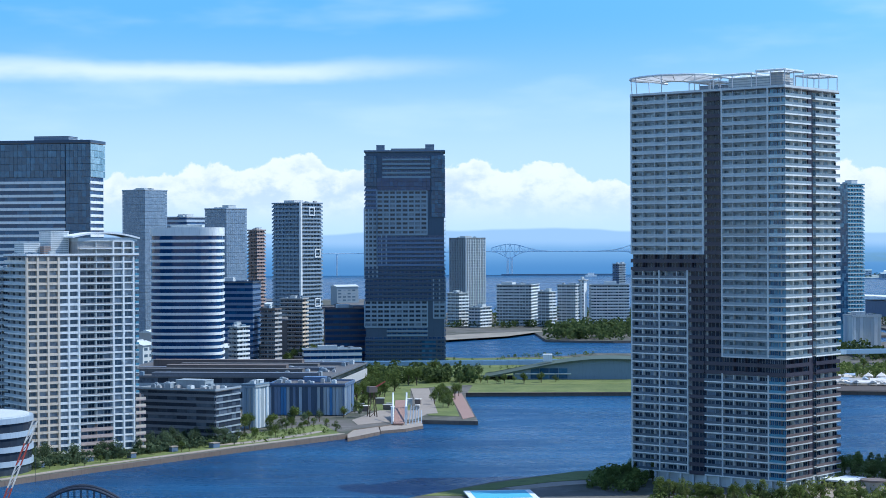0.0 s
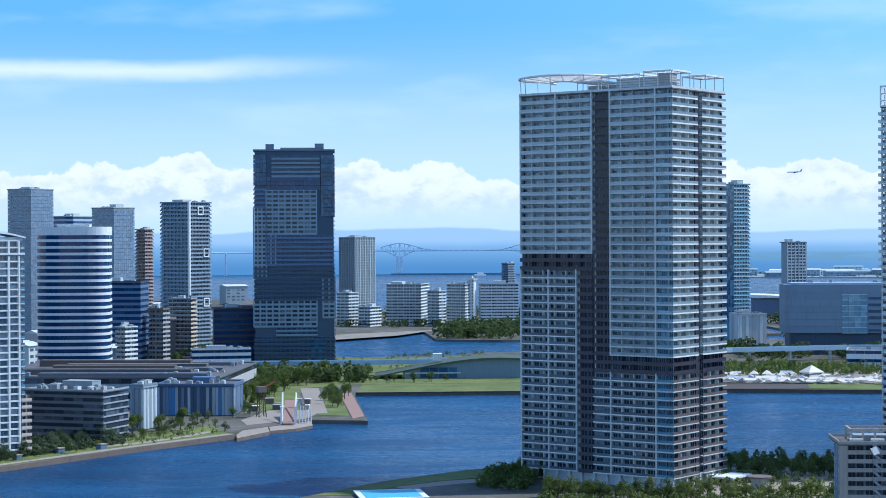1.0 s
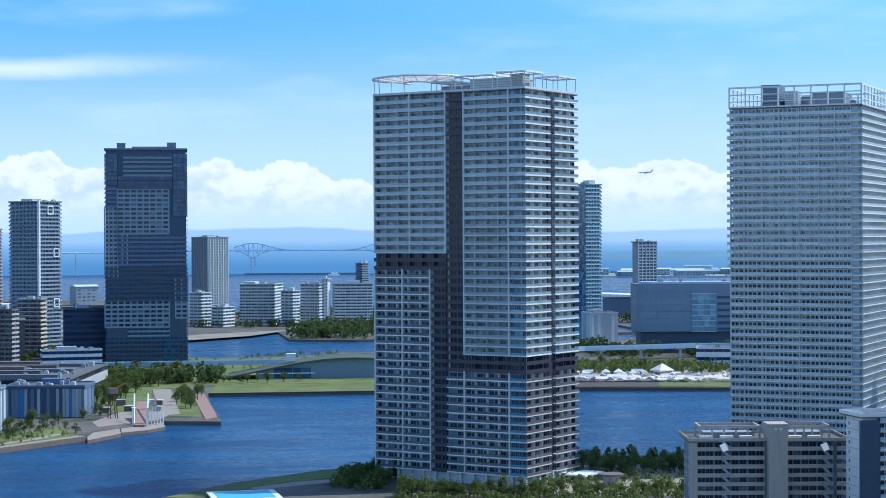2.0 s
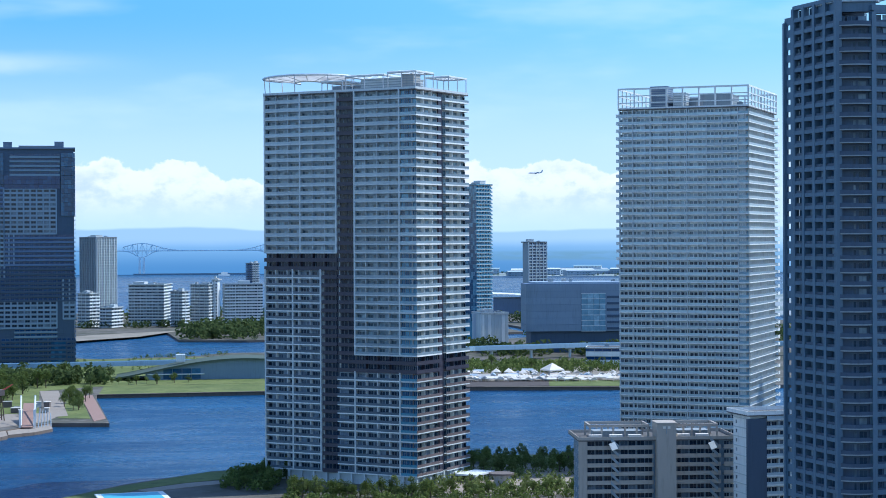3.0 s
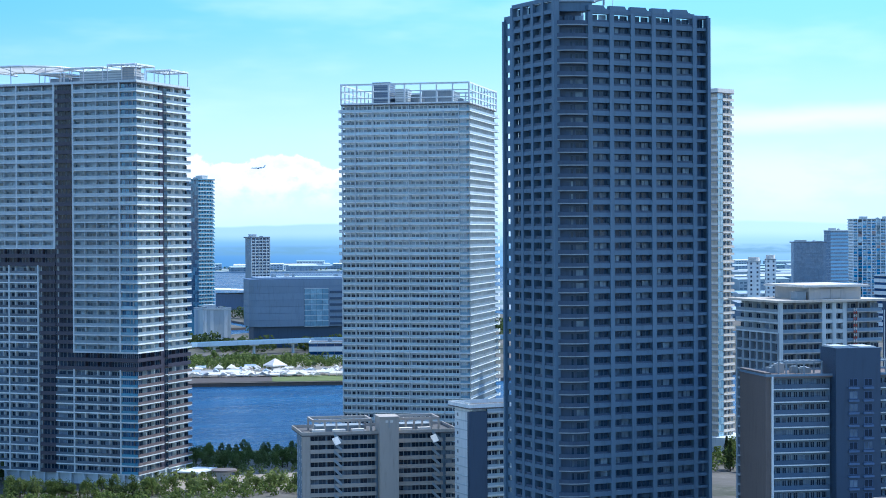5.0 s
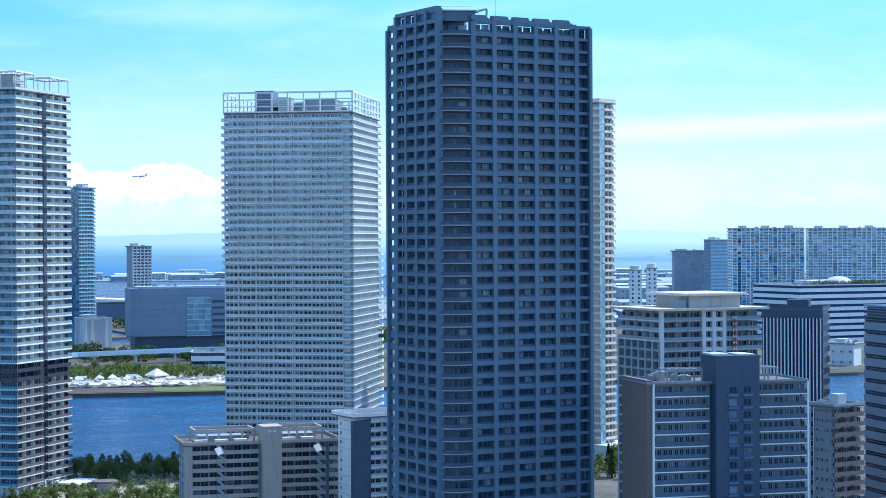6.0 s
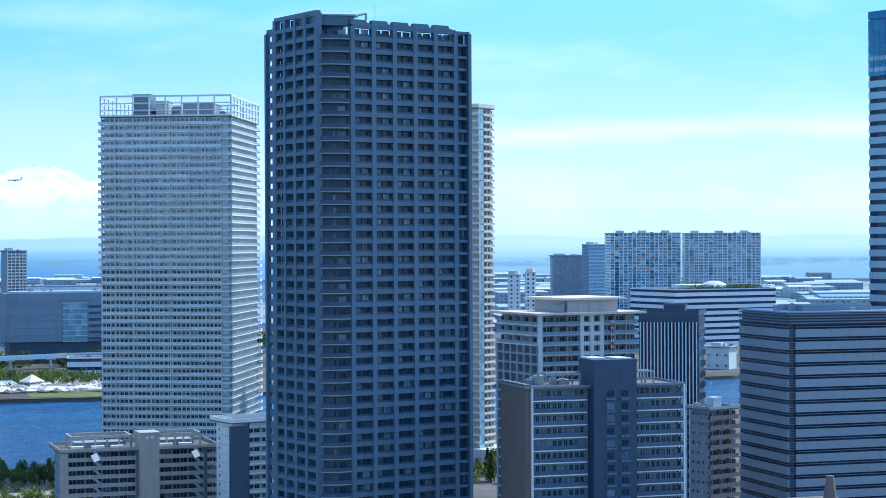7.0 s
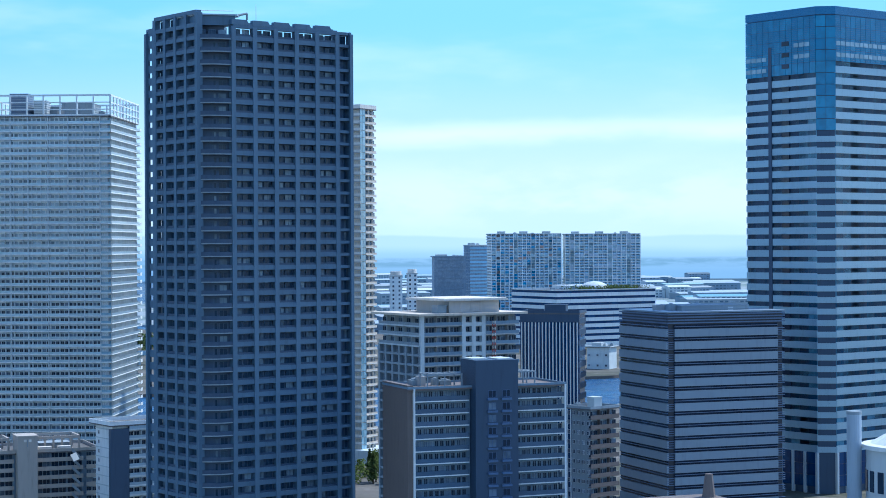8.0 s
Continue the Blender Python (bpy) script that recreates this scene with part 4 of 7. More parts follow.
def dark_patchwork_tower():
    x, y, ang, lr, ll = 1.7, 1400.0, 90.0, 40.0, 59.6
    b = thing("residential_tower", x, y, 2, ang, "dark blue-grey tower block with paler patchwork panels of windows", "tower")
    h, n = 3.24, 48
    z0, top = 0.0, 155.3
    walls = sides_of(lr, ll)
    core(b, lr, ll, top, navy, 1.0)
    W, wl = ll, walls[1]

    def pale_grid(u0, u1, f0, f1, k):
        grid_zone(b, wl, u0 * W, u1 * W, f0, f1, z0, h, k, 1.0, 0.9, 1.35, steel_blue, steel_blue, glass, 30, 40, frame_mat=mid, pair=False)

    def dark_rail(u0, u1, f0, f1, m=blue_panel, g=None):
        rail_zone(b, wl, u0 * W, u1 * W, f0, f1, z0, h, 1.0, 7, m, m, g or office_glass, 30, 10, fins=False)
    pale_grid(0.0, 0.155, 15 + 4, 35, 3)
    curtain_zone(b, wl, 0, 0.155 * W, 40, 47, z0, h, 2.6, deep_glass, 40)
    dark_rail(0.0, 0.155, 35, 40)
    dark_rail(0.225, 0.82, 42, 47, blue_grey)
    curtain_zone(b, wl, 0.83 * W, W, 33, 47, z0, h, 2.6, deep_glass, 60)
    curtain_zone(b, wl, 0.16 * W, 0.82 * W, 39, 42, z0, h, 3, office_glass, 20)
    pale_grid(0.155, 0.775, 29, 39, 8)
    dark_rail(0.155, 0.99, 22, 29)
    pale_grid(0.155, 0.27, 22, 29, 2)
    dark_rail(0.0, 1.0, 14, 22, navy)
    pale_grid(0.0, 0.775, 8, 14, 10)
    pale_grid(0.85, 1.0, 10, 19, 2)
    dark_rail(0.27, 0.78, 6, 8, blue_grey)
    dark_rail(0.0, 1.0, 0, 6, navy)
    curtain_zone(b, wl, 0.7 * W, 0.88 * W, 0, 5, z0, h, 3, deep_glass, 20)
    rail_zone(b, walls[0], 0, lr, 0, 47, z0, h, 1.0, 7, slate, slate, office_glass, 47, 10, fins=False)
    flat_roof(b, lr, ll, top, edge=slate, kerb=1.0)
    roof_box(b, 2, 9, ll - 15, ll - 9, top, top + 4.6, slate)
    roof_box(b, 2, 9, 8, 14.5, top, top + 5.0, slate)
    roof_box(b, 12, 30, 12, 40, top, top + 2.5, mid)


def white_grid_tower():
    """Housing tower of pale frames, in two depths, with a lower shaded wing."""
    b = thing("residential_tower", -169.1, 771.7, 2, 35.0, "cream and white gridded housing tower with a curved roof", "tower")
    lr, ll, h, z0 = 49.9, 24.0, 2.9, 3.0
    n = 28
    walls = sides_of(lr, ll)
    top = z0 + n * h
    core(b, lr, ll, top, mid, 1.5)
    right = walls[0]
    s = lr * 0.46
    grid_zone(b, right, 0.3, lr * 0.28, 0, n, z0, h, 3, 1.4, 0.85, 1.0, beige, beige, grey_glass, 60, 110, frame_mat=mid, pair=False, win_h=1.7)
    grid_zone(b, (right[0] @ shift(0, 0.04, 0), lr), lr * 0.28, s, 0, n, z0, h, 2, 1.4, 0.8, 0.95, white, white, grey_glass, 60, 100, frame_mat=mid, pair=False, win_h=1.7)
    rail_zone(b, right, s + 0.4, lr * 0.76, 4, n + 2, z0, h, bay=6, cap=60, wcap=100, slab=white, rail=tan, rail_h=0.6, lip=(-0.3, 0.05))
    rail_zone(b, right, s + 0.4, lr * 0.76, 0, 4, z0, h, bay=6, cap=60, wcap=100, slab=pink_tile, rail=pink_tile)
    grid_zone(b, right, lr * 0.77, lr * 0.955, 0, n + 2, z0, h, 2, 1.4, 0.75, 0.6, white, white, grey_glass, 60, 60, frame_mat=mid, pair=False)
    rail_zone(b, right, lr * 0.968, lr, 8, n + 2, z0, h, bay=3, cap=60, wcap=30, slab=pale, rail=teal_rail)
    rail_zone(b, right, lr * 0.968, lr + 3, 0, 8, z0, h, bay=3, cap=60, wcap=30, slab=pink_tile, rail=beige)
    rail_zone(b, walls[1], 0, ll, 0, n, z0, h, bay=6, cap=30, wcap=30, slab=pale)
    bm = bmesh.new()
    box_into(bm, s, lr - 1.4, 1.4, ll * 0.75, top, top + 2 * h)
    part("upper_wall", bm, tan, b)
    flat_roof(b, lr, ll, top, edge=white, kerb=0.8)
    bm = bmesh.new()
    k = 14
    for i in range(k):
        t0, t1 = i / k, (i + 1) / k
        za, zb = (top + 2 * h + 0.6 + 3.4 * math.sin(math.pi * (0.15 + 0.75 * t)) for t in (t0, t1))
        x0, x1 = (s - 3 + t * (lr - s + 3.5) for t in (t0, t1))
        v = [bm.verts.new(c) for c in ((x0, -0.4, za), (x1, -0.4, zb), (x1, 12, zb), (x0, 12, za))]
        w = [bm.verts.new((c.co.x, c.co.y, c.co.z - 0.7)) for c in v]
        bm.faces.new(v)
        bm.faces.new(w[::-1])
        for j in range(4):
            bm.faces.new((v[j], w[j], w[(j + 1) % 4], v[(j + 1) % 4]))
    part("curved_roof", bm, white, b, "white curved roof screen")
    bm = bmesh.new()
    box_into(bm, s, lr - 0.4, 0.6, 11, top + 2 * h, top + 2 * h + 1.6)
    part("roof_wall", bm, pale, b)
    roof_box(b, s - 9, s - 1, 8, 20, top, top + 2 * h + 4, white)
    roof_box(b, 3, 10, 10, 20, top, top + 5, white)
    roof_box(b, 10, s - 10, 6, 12, top, top + 3.6, brick_red)
    roof_units(b, 2, s - 2, 3, 22, top, 8, 5)
    c = thing("residential_tower", -181.0, 800.0, 2, 82.4, "shaded pale grey wing of a housing tower with long balconies", "tower")
    walls = sides_of(20, 32)
    core(c, 20, 32, 78, pale, 1.5)
    rail_zone(c, walls[1], 0, 32, 0, 27, 2, 2.82, bay=5, cap=60, wcap=100, slab=pale, rail=mid, lip=(-0.3, 0.06))
    rail_zone(c, walls[0], 0, 20, 0, 27, 2, 2.82, bay=5, cap=60, wcap=20, slab=pale, rail=mid)
    flat_roof(c, 20, 32, 78, edge=pale)
    roof_units(c, 2, 18, 2, 30, 78, 6, 6)


def round_office():
    b = thing("office_tower", -161.8, 1204, 2, 0, "rounded office tower with white bands and dark blue ribbon windows", "office")
    rx, ry, h, n, z0 = 22.4, 17.0, 4.15, 22, 2.0
    ring = []
    for i in range(48):
        t = math.tau * i / 48
        cx, sy = math.cos(t), math.sin(t)
        ring.append((rx * math.copysign(abs(cx) ** 0.55, cx), ry * math.copysign(abs(sy) ** 0.55, sy)))
    bm = bmesh.new()
    prism_into(bm, ring, 0, z0 + n * h)
    part("glass_wall", bm, office_glass, b, "dark blue glass")
    bm = bmesh.new()
    prism_into(bm, [(x * 1.02, y * 1.02) for x, y in ring], 0, h * 0.40)
    repeated(b, "spandrel", mesh_of("spandrel", bm, white), [shift(0, 0, z0 + f * h) for f in range(n)], 40)
    bm = bmesh.new()
    prism_into(bm, [(x * 1.025, y * 1.025) for x, y in ring], 0, 5.2)
    ob = part("roof_screen", bm, white, b)
    ob.matrix_local = shift(0, 0, z0 + n * h)
    roof_box(b, -10, 10, -5, 6, z0 + n * h + 5.2, z0 + n * h + 6.6, pale)


def left_office():
    b = thing("office_tower", -193.1, 1042.3, 2, 80.5, "dark glass office tower with white horizontal bands", "office")
    lr, ll, h = 24.0, 92.0, 3.66
    top = 144.4
    walls = sides_of(lr, ll)
    core(b, lr, ll, top, navy, 0.9)
    n, f1 = 39, 34
    band_zone(b, (walls[1][0] @ shift(0, 0.36, 0), ll), 0, ll * 0.84, 0, f1, 1, h, 0.40, white, deep_glass, 7, 40, 120)
    curtain_zone(b, walls[1], ll * 0.845, ll - 0.3, 0, n, 1, h, 2.5, tower_blue_glass, 80)
    curtain_zone(b, walls[1], 0.3, ll * 0.84, f1, n, 1, h, 2.5, tower_blue_glass, 90)
    band_zone(b, (walls[0][0] @ shift(0, 0.36, 0), lr), 0, lr * 0.9, 0, f1, 1, h, 0.4, white, office_glass, 5, 40, 60)
    curtain_zone(b, walls[0], 0.3, lr - 0.3, f1, n, 1, h, 3, sky_glass, 60)
    flat_roof(b, lr, ll, top, edge=navy, kerb=1.4)
    roof_box(b, 4, 18, 14, 34, top, top + 3.6, slate)
    roof_units(b, 2, 20, 4, 80, top, 8, 3)


def blue_glass_tower():
    b = thing("office_tower", 457.1, 516.8, 2, 8.5, "tall office tower, blue glass crown over grey banded floors", "office")
    lr, ll, h = 44.0, 38.4, 4.05
    top = 171.6
    ch = 5.0
    walls = sides_of(lr, ll)
    n = 41
    h = 4.12
    z0 = 2.4
    bm = bmesh.new()
    prism_into(bm, [(ch, 0.5), (lr - 0.5, 0.5), (lr - 0.5, ll - 0.5), (0.5, ll - 0.5), (0.5, ch)], 0, top)
    part("wall", bm, navy, b)
    f1 = 37
    for k, (wall, w) in enumerate(walls[:2]):
        fm = wall @ shift(0, 0.4, 0)
        u0, u1 = (ch, w) if k == 0 else (0, w - ch)
        band_zone(b, (fm, w), u0, u1, 3, f1 - (0 if k == 0 else 1), z0, h, 0.60, silver, strip_glass, 4.2, 60, 170, proud=0.3)
        curtain_zone(b, (wall, w), u0, u1, f1 - (0 if k == 0 else 1), n, z0, h / 1.0, 2.8, blue_glass, 130)
        curtain_zone(b, (wall, w), u0, u1, 0, 3, z0, h, 4, office_glass, 30)
        bm = bmesh.new()
        box_into(bm, u0, u1, -0.1, 0.05, 0, 0.1)
        repeated(b, "louvre", mesh_of("louvre", bm, blue_louvre), [wall @ shift(0, 0, z0 + f1 * h + j * h / 6) for j in range((n - f1) * 6 + 5)], 30)
        # pale window strips low in the crown
        bm = bmesh.new()
        box_into(bm, 0.1, 2.3, -0.14, -0.04, 0.0, 1.5)
        wide = u1 - u0
        spots = [wall @ shift(u0 + 0.3 + i * 2.55, 0, z0 + f * h + 1.6) for f, lo, hi in (((f1 - 1, 0.0, 0.28), (f1, 0.0, 0.28), (f1, 0.66, 0.97), (f1 + 1, 0.66, 0.97)) if k == 1 else ((f1, 0.0, 1.0), (f1 + 1, 0.0, 0.9))) for i in range(int(wide / 2.6)) if lo <= i * 2.6 / wide < hi]
        repeated(b, "strip_pane", mesh_of("strip_pane", bm, sky_glass), spots, 30)
    d = math.hypot(ch, ch)
    q = Matrix(((math.sqrt(.5), math.sqrt(.5), 0, 0.1), (-math.sqrt(.5), math.sqrt(.5), 0, ch), (0, 0, 1, 0), (0, 0, 0, 1)))
    curtain_zone(b, (q, d), 0, d, 31, n, z0, h, d / 2, blue_glass, 30)
    band_zone(b, (q @ shift(0, 0.2, 0), d), 0, d, 3, 31, z0, h, 0.50, silver, strip_glass, d / 3, 40, 90)
    # a dark service slot in the left wall
    bm = bmesh.new()
    box_into(bm, ll * 0.29, ll * 0.33, -0.15, 0.2, z0 + 3 * h, z0 + 38.6 * h)
    ob = part("service_slot", bm, navy, b)
    ob.matrix_local = walls[1][0]
    bm = bmesh.new()
    prism_into(bm, [(ch, 0), (lr, 0), (lr, ll), (0, ll), (0, ch)], top, top + 2.9)
    part("roof_screen", bm, blue_louvre, b)
    bm = bmesh.new()
    box_into(bm, 0, 3.4, -0.2, 0.25, 0, 1.5)
    repeated(b, "dark_window", mesh_of("dark_window", bm, black_glass), [walls[1][0] @ shift(ll * 0.46, 0, z0 + f * h + h * 0.6) for f in range(6, 39)], 30)
    bm = bmesh.new()
    box_into(bm, -0.5, 0.5, -0.5, 0.5, 0, z0 + 3 * h)
    repeated(b, "column", mesh_of("column", bm, pale), [shift(0, ch + i * (ll - ch) / 6, 0) for i in range(7)] + [shift(ch + i * (lr - ch) / 7, 0, 0) for i in range(8)], 40)


def louvred_office():
    b = thing("office_building", 383.1, 512.7, 2, -8.8, "grey banded office block with dark window strips and a slanted screen", "office")
    lr, ll, top = 45.8, 35.8, 66.5
    walls = sides_of(lr, ll)
    core(b, lr, ll, top, black, 0.9)
    n, h, z0 = 15, 4.15, 0.4
    for k, (wall, w) in enumerate(walls[:2]):
        u0, u1 = (3.0, w - 3.0) if k == 0 else (0.2, w - 0.3)
        band_zone(b, (wall @ shift(0, 0.36, 0), w), u0, u1, 0, n, z0, h, 0.64, grey_panel, black_glass, 5, 40, 70)
        bm = bmesh.new()
        box_into(bm, u0, u1, 0.1, 0.5, 0, 0.22)
        repeated(b, "transom", mesh_of("transom", bm, slate), [wall @ shift(0, 0, z0 + f * h + h * 0.80) for f in range(n)], 30)
        if k == 0:
            for v0, v1 in ((0.2, 2.8), (w - 2.8, w - 0.2)):
                bm = bmesh.new()
                for j in range(4):
                    box_into(bm, v0, v1, 0.2, 0.9, j * 0.75, j * 0.75 + 0.25)
                repeated(b, "corner_louvre", mesh_of("corner_louvre", bm, slate), [wall @ shift(0, 0, z0 + f * h) for f in range(n)], 30)
        bm = bmesh.new()
        for j in range(4):
            box_into(bm, 0.1, w - 0.1, 0.1, 0.6, z0 + n * h + 0.3 + j * 0.95, z0 + n * h + 0.75 + j * 0.95)
        ob = part("louvre", bm, slate, b)
        ob.matrix_local = wall
    bm = bmesh.new()
    box_into(bm, 0, lr, 0, ll, top, top + 0.5)
    part("roof", bm, grey_panel, b)
    roof_box(b, 10, 36, 8, 24, top + 0.5, top + 2, mid)
    roof_units(b, 4, 40, 6, 32, top + 0.5, 6, 8)


def apartments_row():
    """Gallery-access flats with a stair shaft and a blue-panelled neighbour."""
    b = thing("apartment_block", 161.9, 600.6, 2, -7.1, "grey apartment slab with long open galleries and a central stair shaft", "apartments")
    lr, ll, top, h = 52.1, 24.8, 23.5, 2.85
    walls = sides_of(lr, ll)
    z0 = top - 9 * h
    # wall behind the galleries coloured darker, standing in for recess shade
    core(b, lr, ll, top, blue_grey, 1.5)
    kw = dict(cap=20, wcap=60, bay=5.2, slab=warm, rail=warm, rail_h=1.0, fins=False, win_h=0.84, win_w=0.44, glass_mat=glass)
    rail_zone(b, walls[0], 2.6, lr * 0.47, 0, 9, z0, h, **kw)
    rail_zone(b, walls[0], lr * 0.60, lr * 0.90, 0, 9, z0, h, **kw)
    rail_zone(b, walls[0], lr * 0.92, lr, 0, 9, z0, h, cap=20, wcap=20, bay=4, slab=warm, rail=warm)
    punched_zone(b, (walls[1][0] @ shift(0, 1.4, 0), ll), 0, ll, 0, 9, z0, h, 5, (1.4, 1.4), None, 50)
    bm = bmesh.new()
    box_into(bm, 0.05, 2.6, 0.05, 2.2, 0, top)
    part("end_wall", bm, warm, b)
    bm = bmesh.new()
    box_into(bm, lr * 0.485, lr * 0.605, -3.2, 6, 0, top + 5.4)
    box_into(bm, lr * 0.48, lr * 0.61, -3.4, 6.2, top + 5.4, top + 5.8)
    part("stair_shaft", bm, warm, b)
    bm = bmesh.new()
    box_into(bm, lr * 0.540, lr * 0.545, -3.25, -3.1, top + 2.2, top + 4.4)
    part("lamp_bracket", bm, mid, b)
    for u in (0.52, 0.55):
        bm = bmesh.new()
        box_into(bm, lr * u, lr * u + 0.9, -3.3, -3.18, top + 3.8, top + 4.6)
        part("shaft_lamp", bm, canvas, b)
    # sloping stair flights on two bays
    for u in (0.20, 0.83):
        for f in range(9):
            bm = bmesh.new()
            zz = z0 + f * h
            v = [bm.verts.new(c) for c in ((lr * u, -0.3, zz + h * 0.9), (lr * u + 2.6, -0.3, zz), (lr * u + 2.6, -0.3, zz + 1.2), (lr * u, -0.3, zz + h * 0.9 + 1.2))]
            w = [bm.verts.new((c.co.x, 1.3, c.co.z)) for c in v]
            bm.faces.new(v)
            bm.faces.new(w[::-1])
            for j in range(4):
                bm.faces.new((v[j], w[j], w[(j + 1) % 4], v[(j + 1) % 4]))
            part("stair_flight", bm, mid, b)
        bm = bmesh.new()
        v = [bm.verts.new(q) for q in ((lr * u - 0.9, -1.5, top - 1.1), (lr * u + 0.3, -1.5, top - 3.3), (lr * u + 2.3, -0.7, top - 2.7), (lr * u + 1.1, -0.7, top - 0.5))]
        w = [bm.verts.new((q.co.x, q.co.y + 0.15, q.co.z - 0.15)) for q in v]
        bm.faces.new(v)
        bm.faces.new(w[::-1])
        for j in range(4):
            bm.faces.new((v[j], w[j], w[(j + 1) % 4], v[(j + 1) % 4]))
        part("stair_hood", bm, white, b, "bright white stair hood")
    flat_roof(b, lr, ll, top, edge=warm, kerb=1.0)
    for x0, x1 in ((4, lr * 0.46), (lr * 0.62, lr * 0.9)):
        bm = bmesh.new()
        z = top + 3.7
        for y0 in (4.5, 16.0):
            box_into(bm, x0, x1, y0, y0 + 0.6, z, z + 0.9)
            for q in range(6):
                xx = x0 + q * (x1 - x0 - 0.6) / 5
                box_into(bm, xx, xx + 0.6, y0, y0 + 0.6, top, z)
        for xx in (x0, x1 - 0.6):
            box_into(bm, xx, xx + 0.6, 5.1, 16.0, z + 0.02, z + 0.88)
        part("roof_frame", bm, warm, b, "open concrete roof frame")
        roof_box(b, x0 + 2, x1 - 2, 8, 15, top, top + 1.9, mid, "plant_room", False)
    for u in (0.07, 0.2, 0.32, 0.63, 0.75):
        bm = bmesh.new()
        box_into(bm, lr * u, lr * u + 4.2, 1.6, 3.8, top + 0.6, top + 1.5)
        part("solar_panel", bm, canvas, b)
    c = thing("apartment_block", 210.3, 574.2, 2, 4.8, "white apartment block with a navy panel and railed balconies", "apartments")
    lr, ll, top = 24.0, 16.0, 33.0
    walls = sides_of(lr, ll)
    core(c, lr, ll, top, white, 1.5)
    punched_zone(c, (walls[1][0] @ shift(0, 1.45, 0), ll), 0, ll, 0, 11, 1.5, 3.0, 2, (1.0, 1.2), None, 30)
    bm = bmesh.new()
    box_into(bm, 1.5, ll - 1.5, 1.32, 1.5, 0, 0.3)
    repeated(c, "string_course", mesh_of("string_course", bm, pale), [walls[1][0] @ shift(0, 0, 1.2 + f * 3.0) for f in range(12)], 12)
    bm = bmesh.new()
    box_into(bm, 0.1, 6.5, 0.1, 1.6, 0, top - 1.2)
    part("blue_wall", bm, navy, c)
    rail_zone(c, walls[0], 6.5, lr, 0, 11, 1.5, 3.0, bay=4.5, cap=20, wcap=60, slab=pale, rail=pale_rail)
    flat_roof(c, lr, ll, top, edge=white, kerb=1.2)


def hat_roof_apartments():
    b = thing("apartment_block", 294.5, 522.8, 2, 0.6, "beige apartment block with deep eaves and a raised hat roof", "apartments")
    lr, ll, top, h = 37.6, 28.6, 67.3, 3.15
    walls = sides_of(lr, ll)
    core(b, lr, ll, top, mid, 1.5)
    n = 21
    z0 = top - n * h
    right, left = walls[0], walls[1]
    rail_zone(b, right, 1.2, lr * 0.40, 0, n, z0, h, bay=5, cap=25, wcap=60, slab=tan, rail=blue_grey, glass_mat=glass, win_h=0.76, lip=(-0.3, 0.06))
    grid_zone(b, right, lr * 0.42, lr * 0.62, 0, n, z0, h, 2, 1.4, 1.4, 1.2, pale, pale, glass, 25, 40, pair=False)
    rail_zone(b, right, lr * 0.64, lr - 0.8, 0, n, z0, h, bay=5, cap=25, wcap=60, slab=tan, rail=blue_grey, glass_mat=glass, win_h=0.76, lip=(-0.3, 0.06))
    rail_zone(b, left, 0.8, ll - 1.2, n - 3, n, z0, h, bay=5, cap=25, wcap=60, slab=pale, rail=mid)
    grid_zone(b, left, 0.8, ll - 1.2, 0, n - 3, z0, h, 6, 1.5, 1.0, 0.7, mid, mid, glass, 25, 60)
    bm = bmesh.new()
    box_into(bm, 0, 1.2, 0, 1.2, 0, top)
    box_into(bm, lr * 0.40, lr * 0.42, -0.2, 1.4, 0, top)
    part("corner_pier", bm, pale, b)
    bm = bmesh.new()
    box_into(bm, -1.6, lr + 1.6, -1.6, ll + 1.6, top, top + 0.7)
    part("eave_slab", bm, beige, b, "pale projecting eaves")
    bm = bmesh.new()
    box_into(bm, lr * 0.30, lr * 0.80, 1.5, ll - 6, top + 0.7, top + 4.6)
    part("roof_storey", bm, tan, b)
    bm = bmesh.new()
    box_into(bm, lr * 0.22, lr * 0.86, -0.4, ll - 4, top + 4.6, top + 5.2)
    box_into(bm, lr * 0.22 + .5, lr * 0.86 - .5, 0.1, ll - 4.5, top + 5.2, top + 5.4)
    part("hat_roof", bm, canvas, b, "broad flat cream roof plate")
    grid_zone(b, (right[0] @ shift(0, 1.4, 0), lr), lr * 0.42, lr * 0.62, 0, 1, top + 0.8, 3.4, 2, 0.3, 1.0, 0.6, tan, tan, glass, 5, 5)
    roof_box(b, lr * 0.2, lr * 0.28, 2, 6, top + 0.7, top + 3, mid)
    # climbing red and white ladder mast
    bm = bmesh.new()
    for i in range(12):
        tube_into(bm, (lr * 0.70, -0.6, top - 14 + i), (lr * 0.70, -0.6, top - 13 + i), 0.16, None, 5, i % 2)
        tube_into(bm, (lr * 0.70 + 0.9, -0.6, top - 14 + i), (lr * 0.70 + 0.9, -0.6, top - 13 + i), 0.16, None, 5, i % 2)
        tube_into(bm, (lr * 0.70, -0.6, top - 13.5 + i), (lr * 0.70 + 0.9, -0.6, top - 13.5 + i), 0.08, None, 4, i % 2)
    part("mast", bm, [red_paint, canvas], b, "red and white ladder mast")


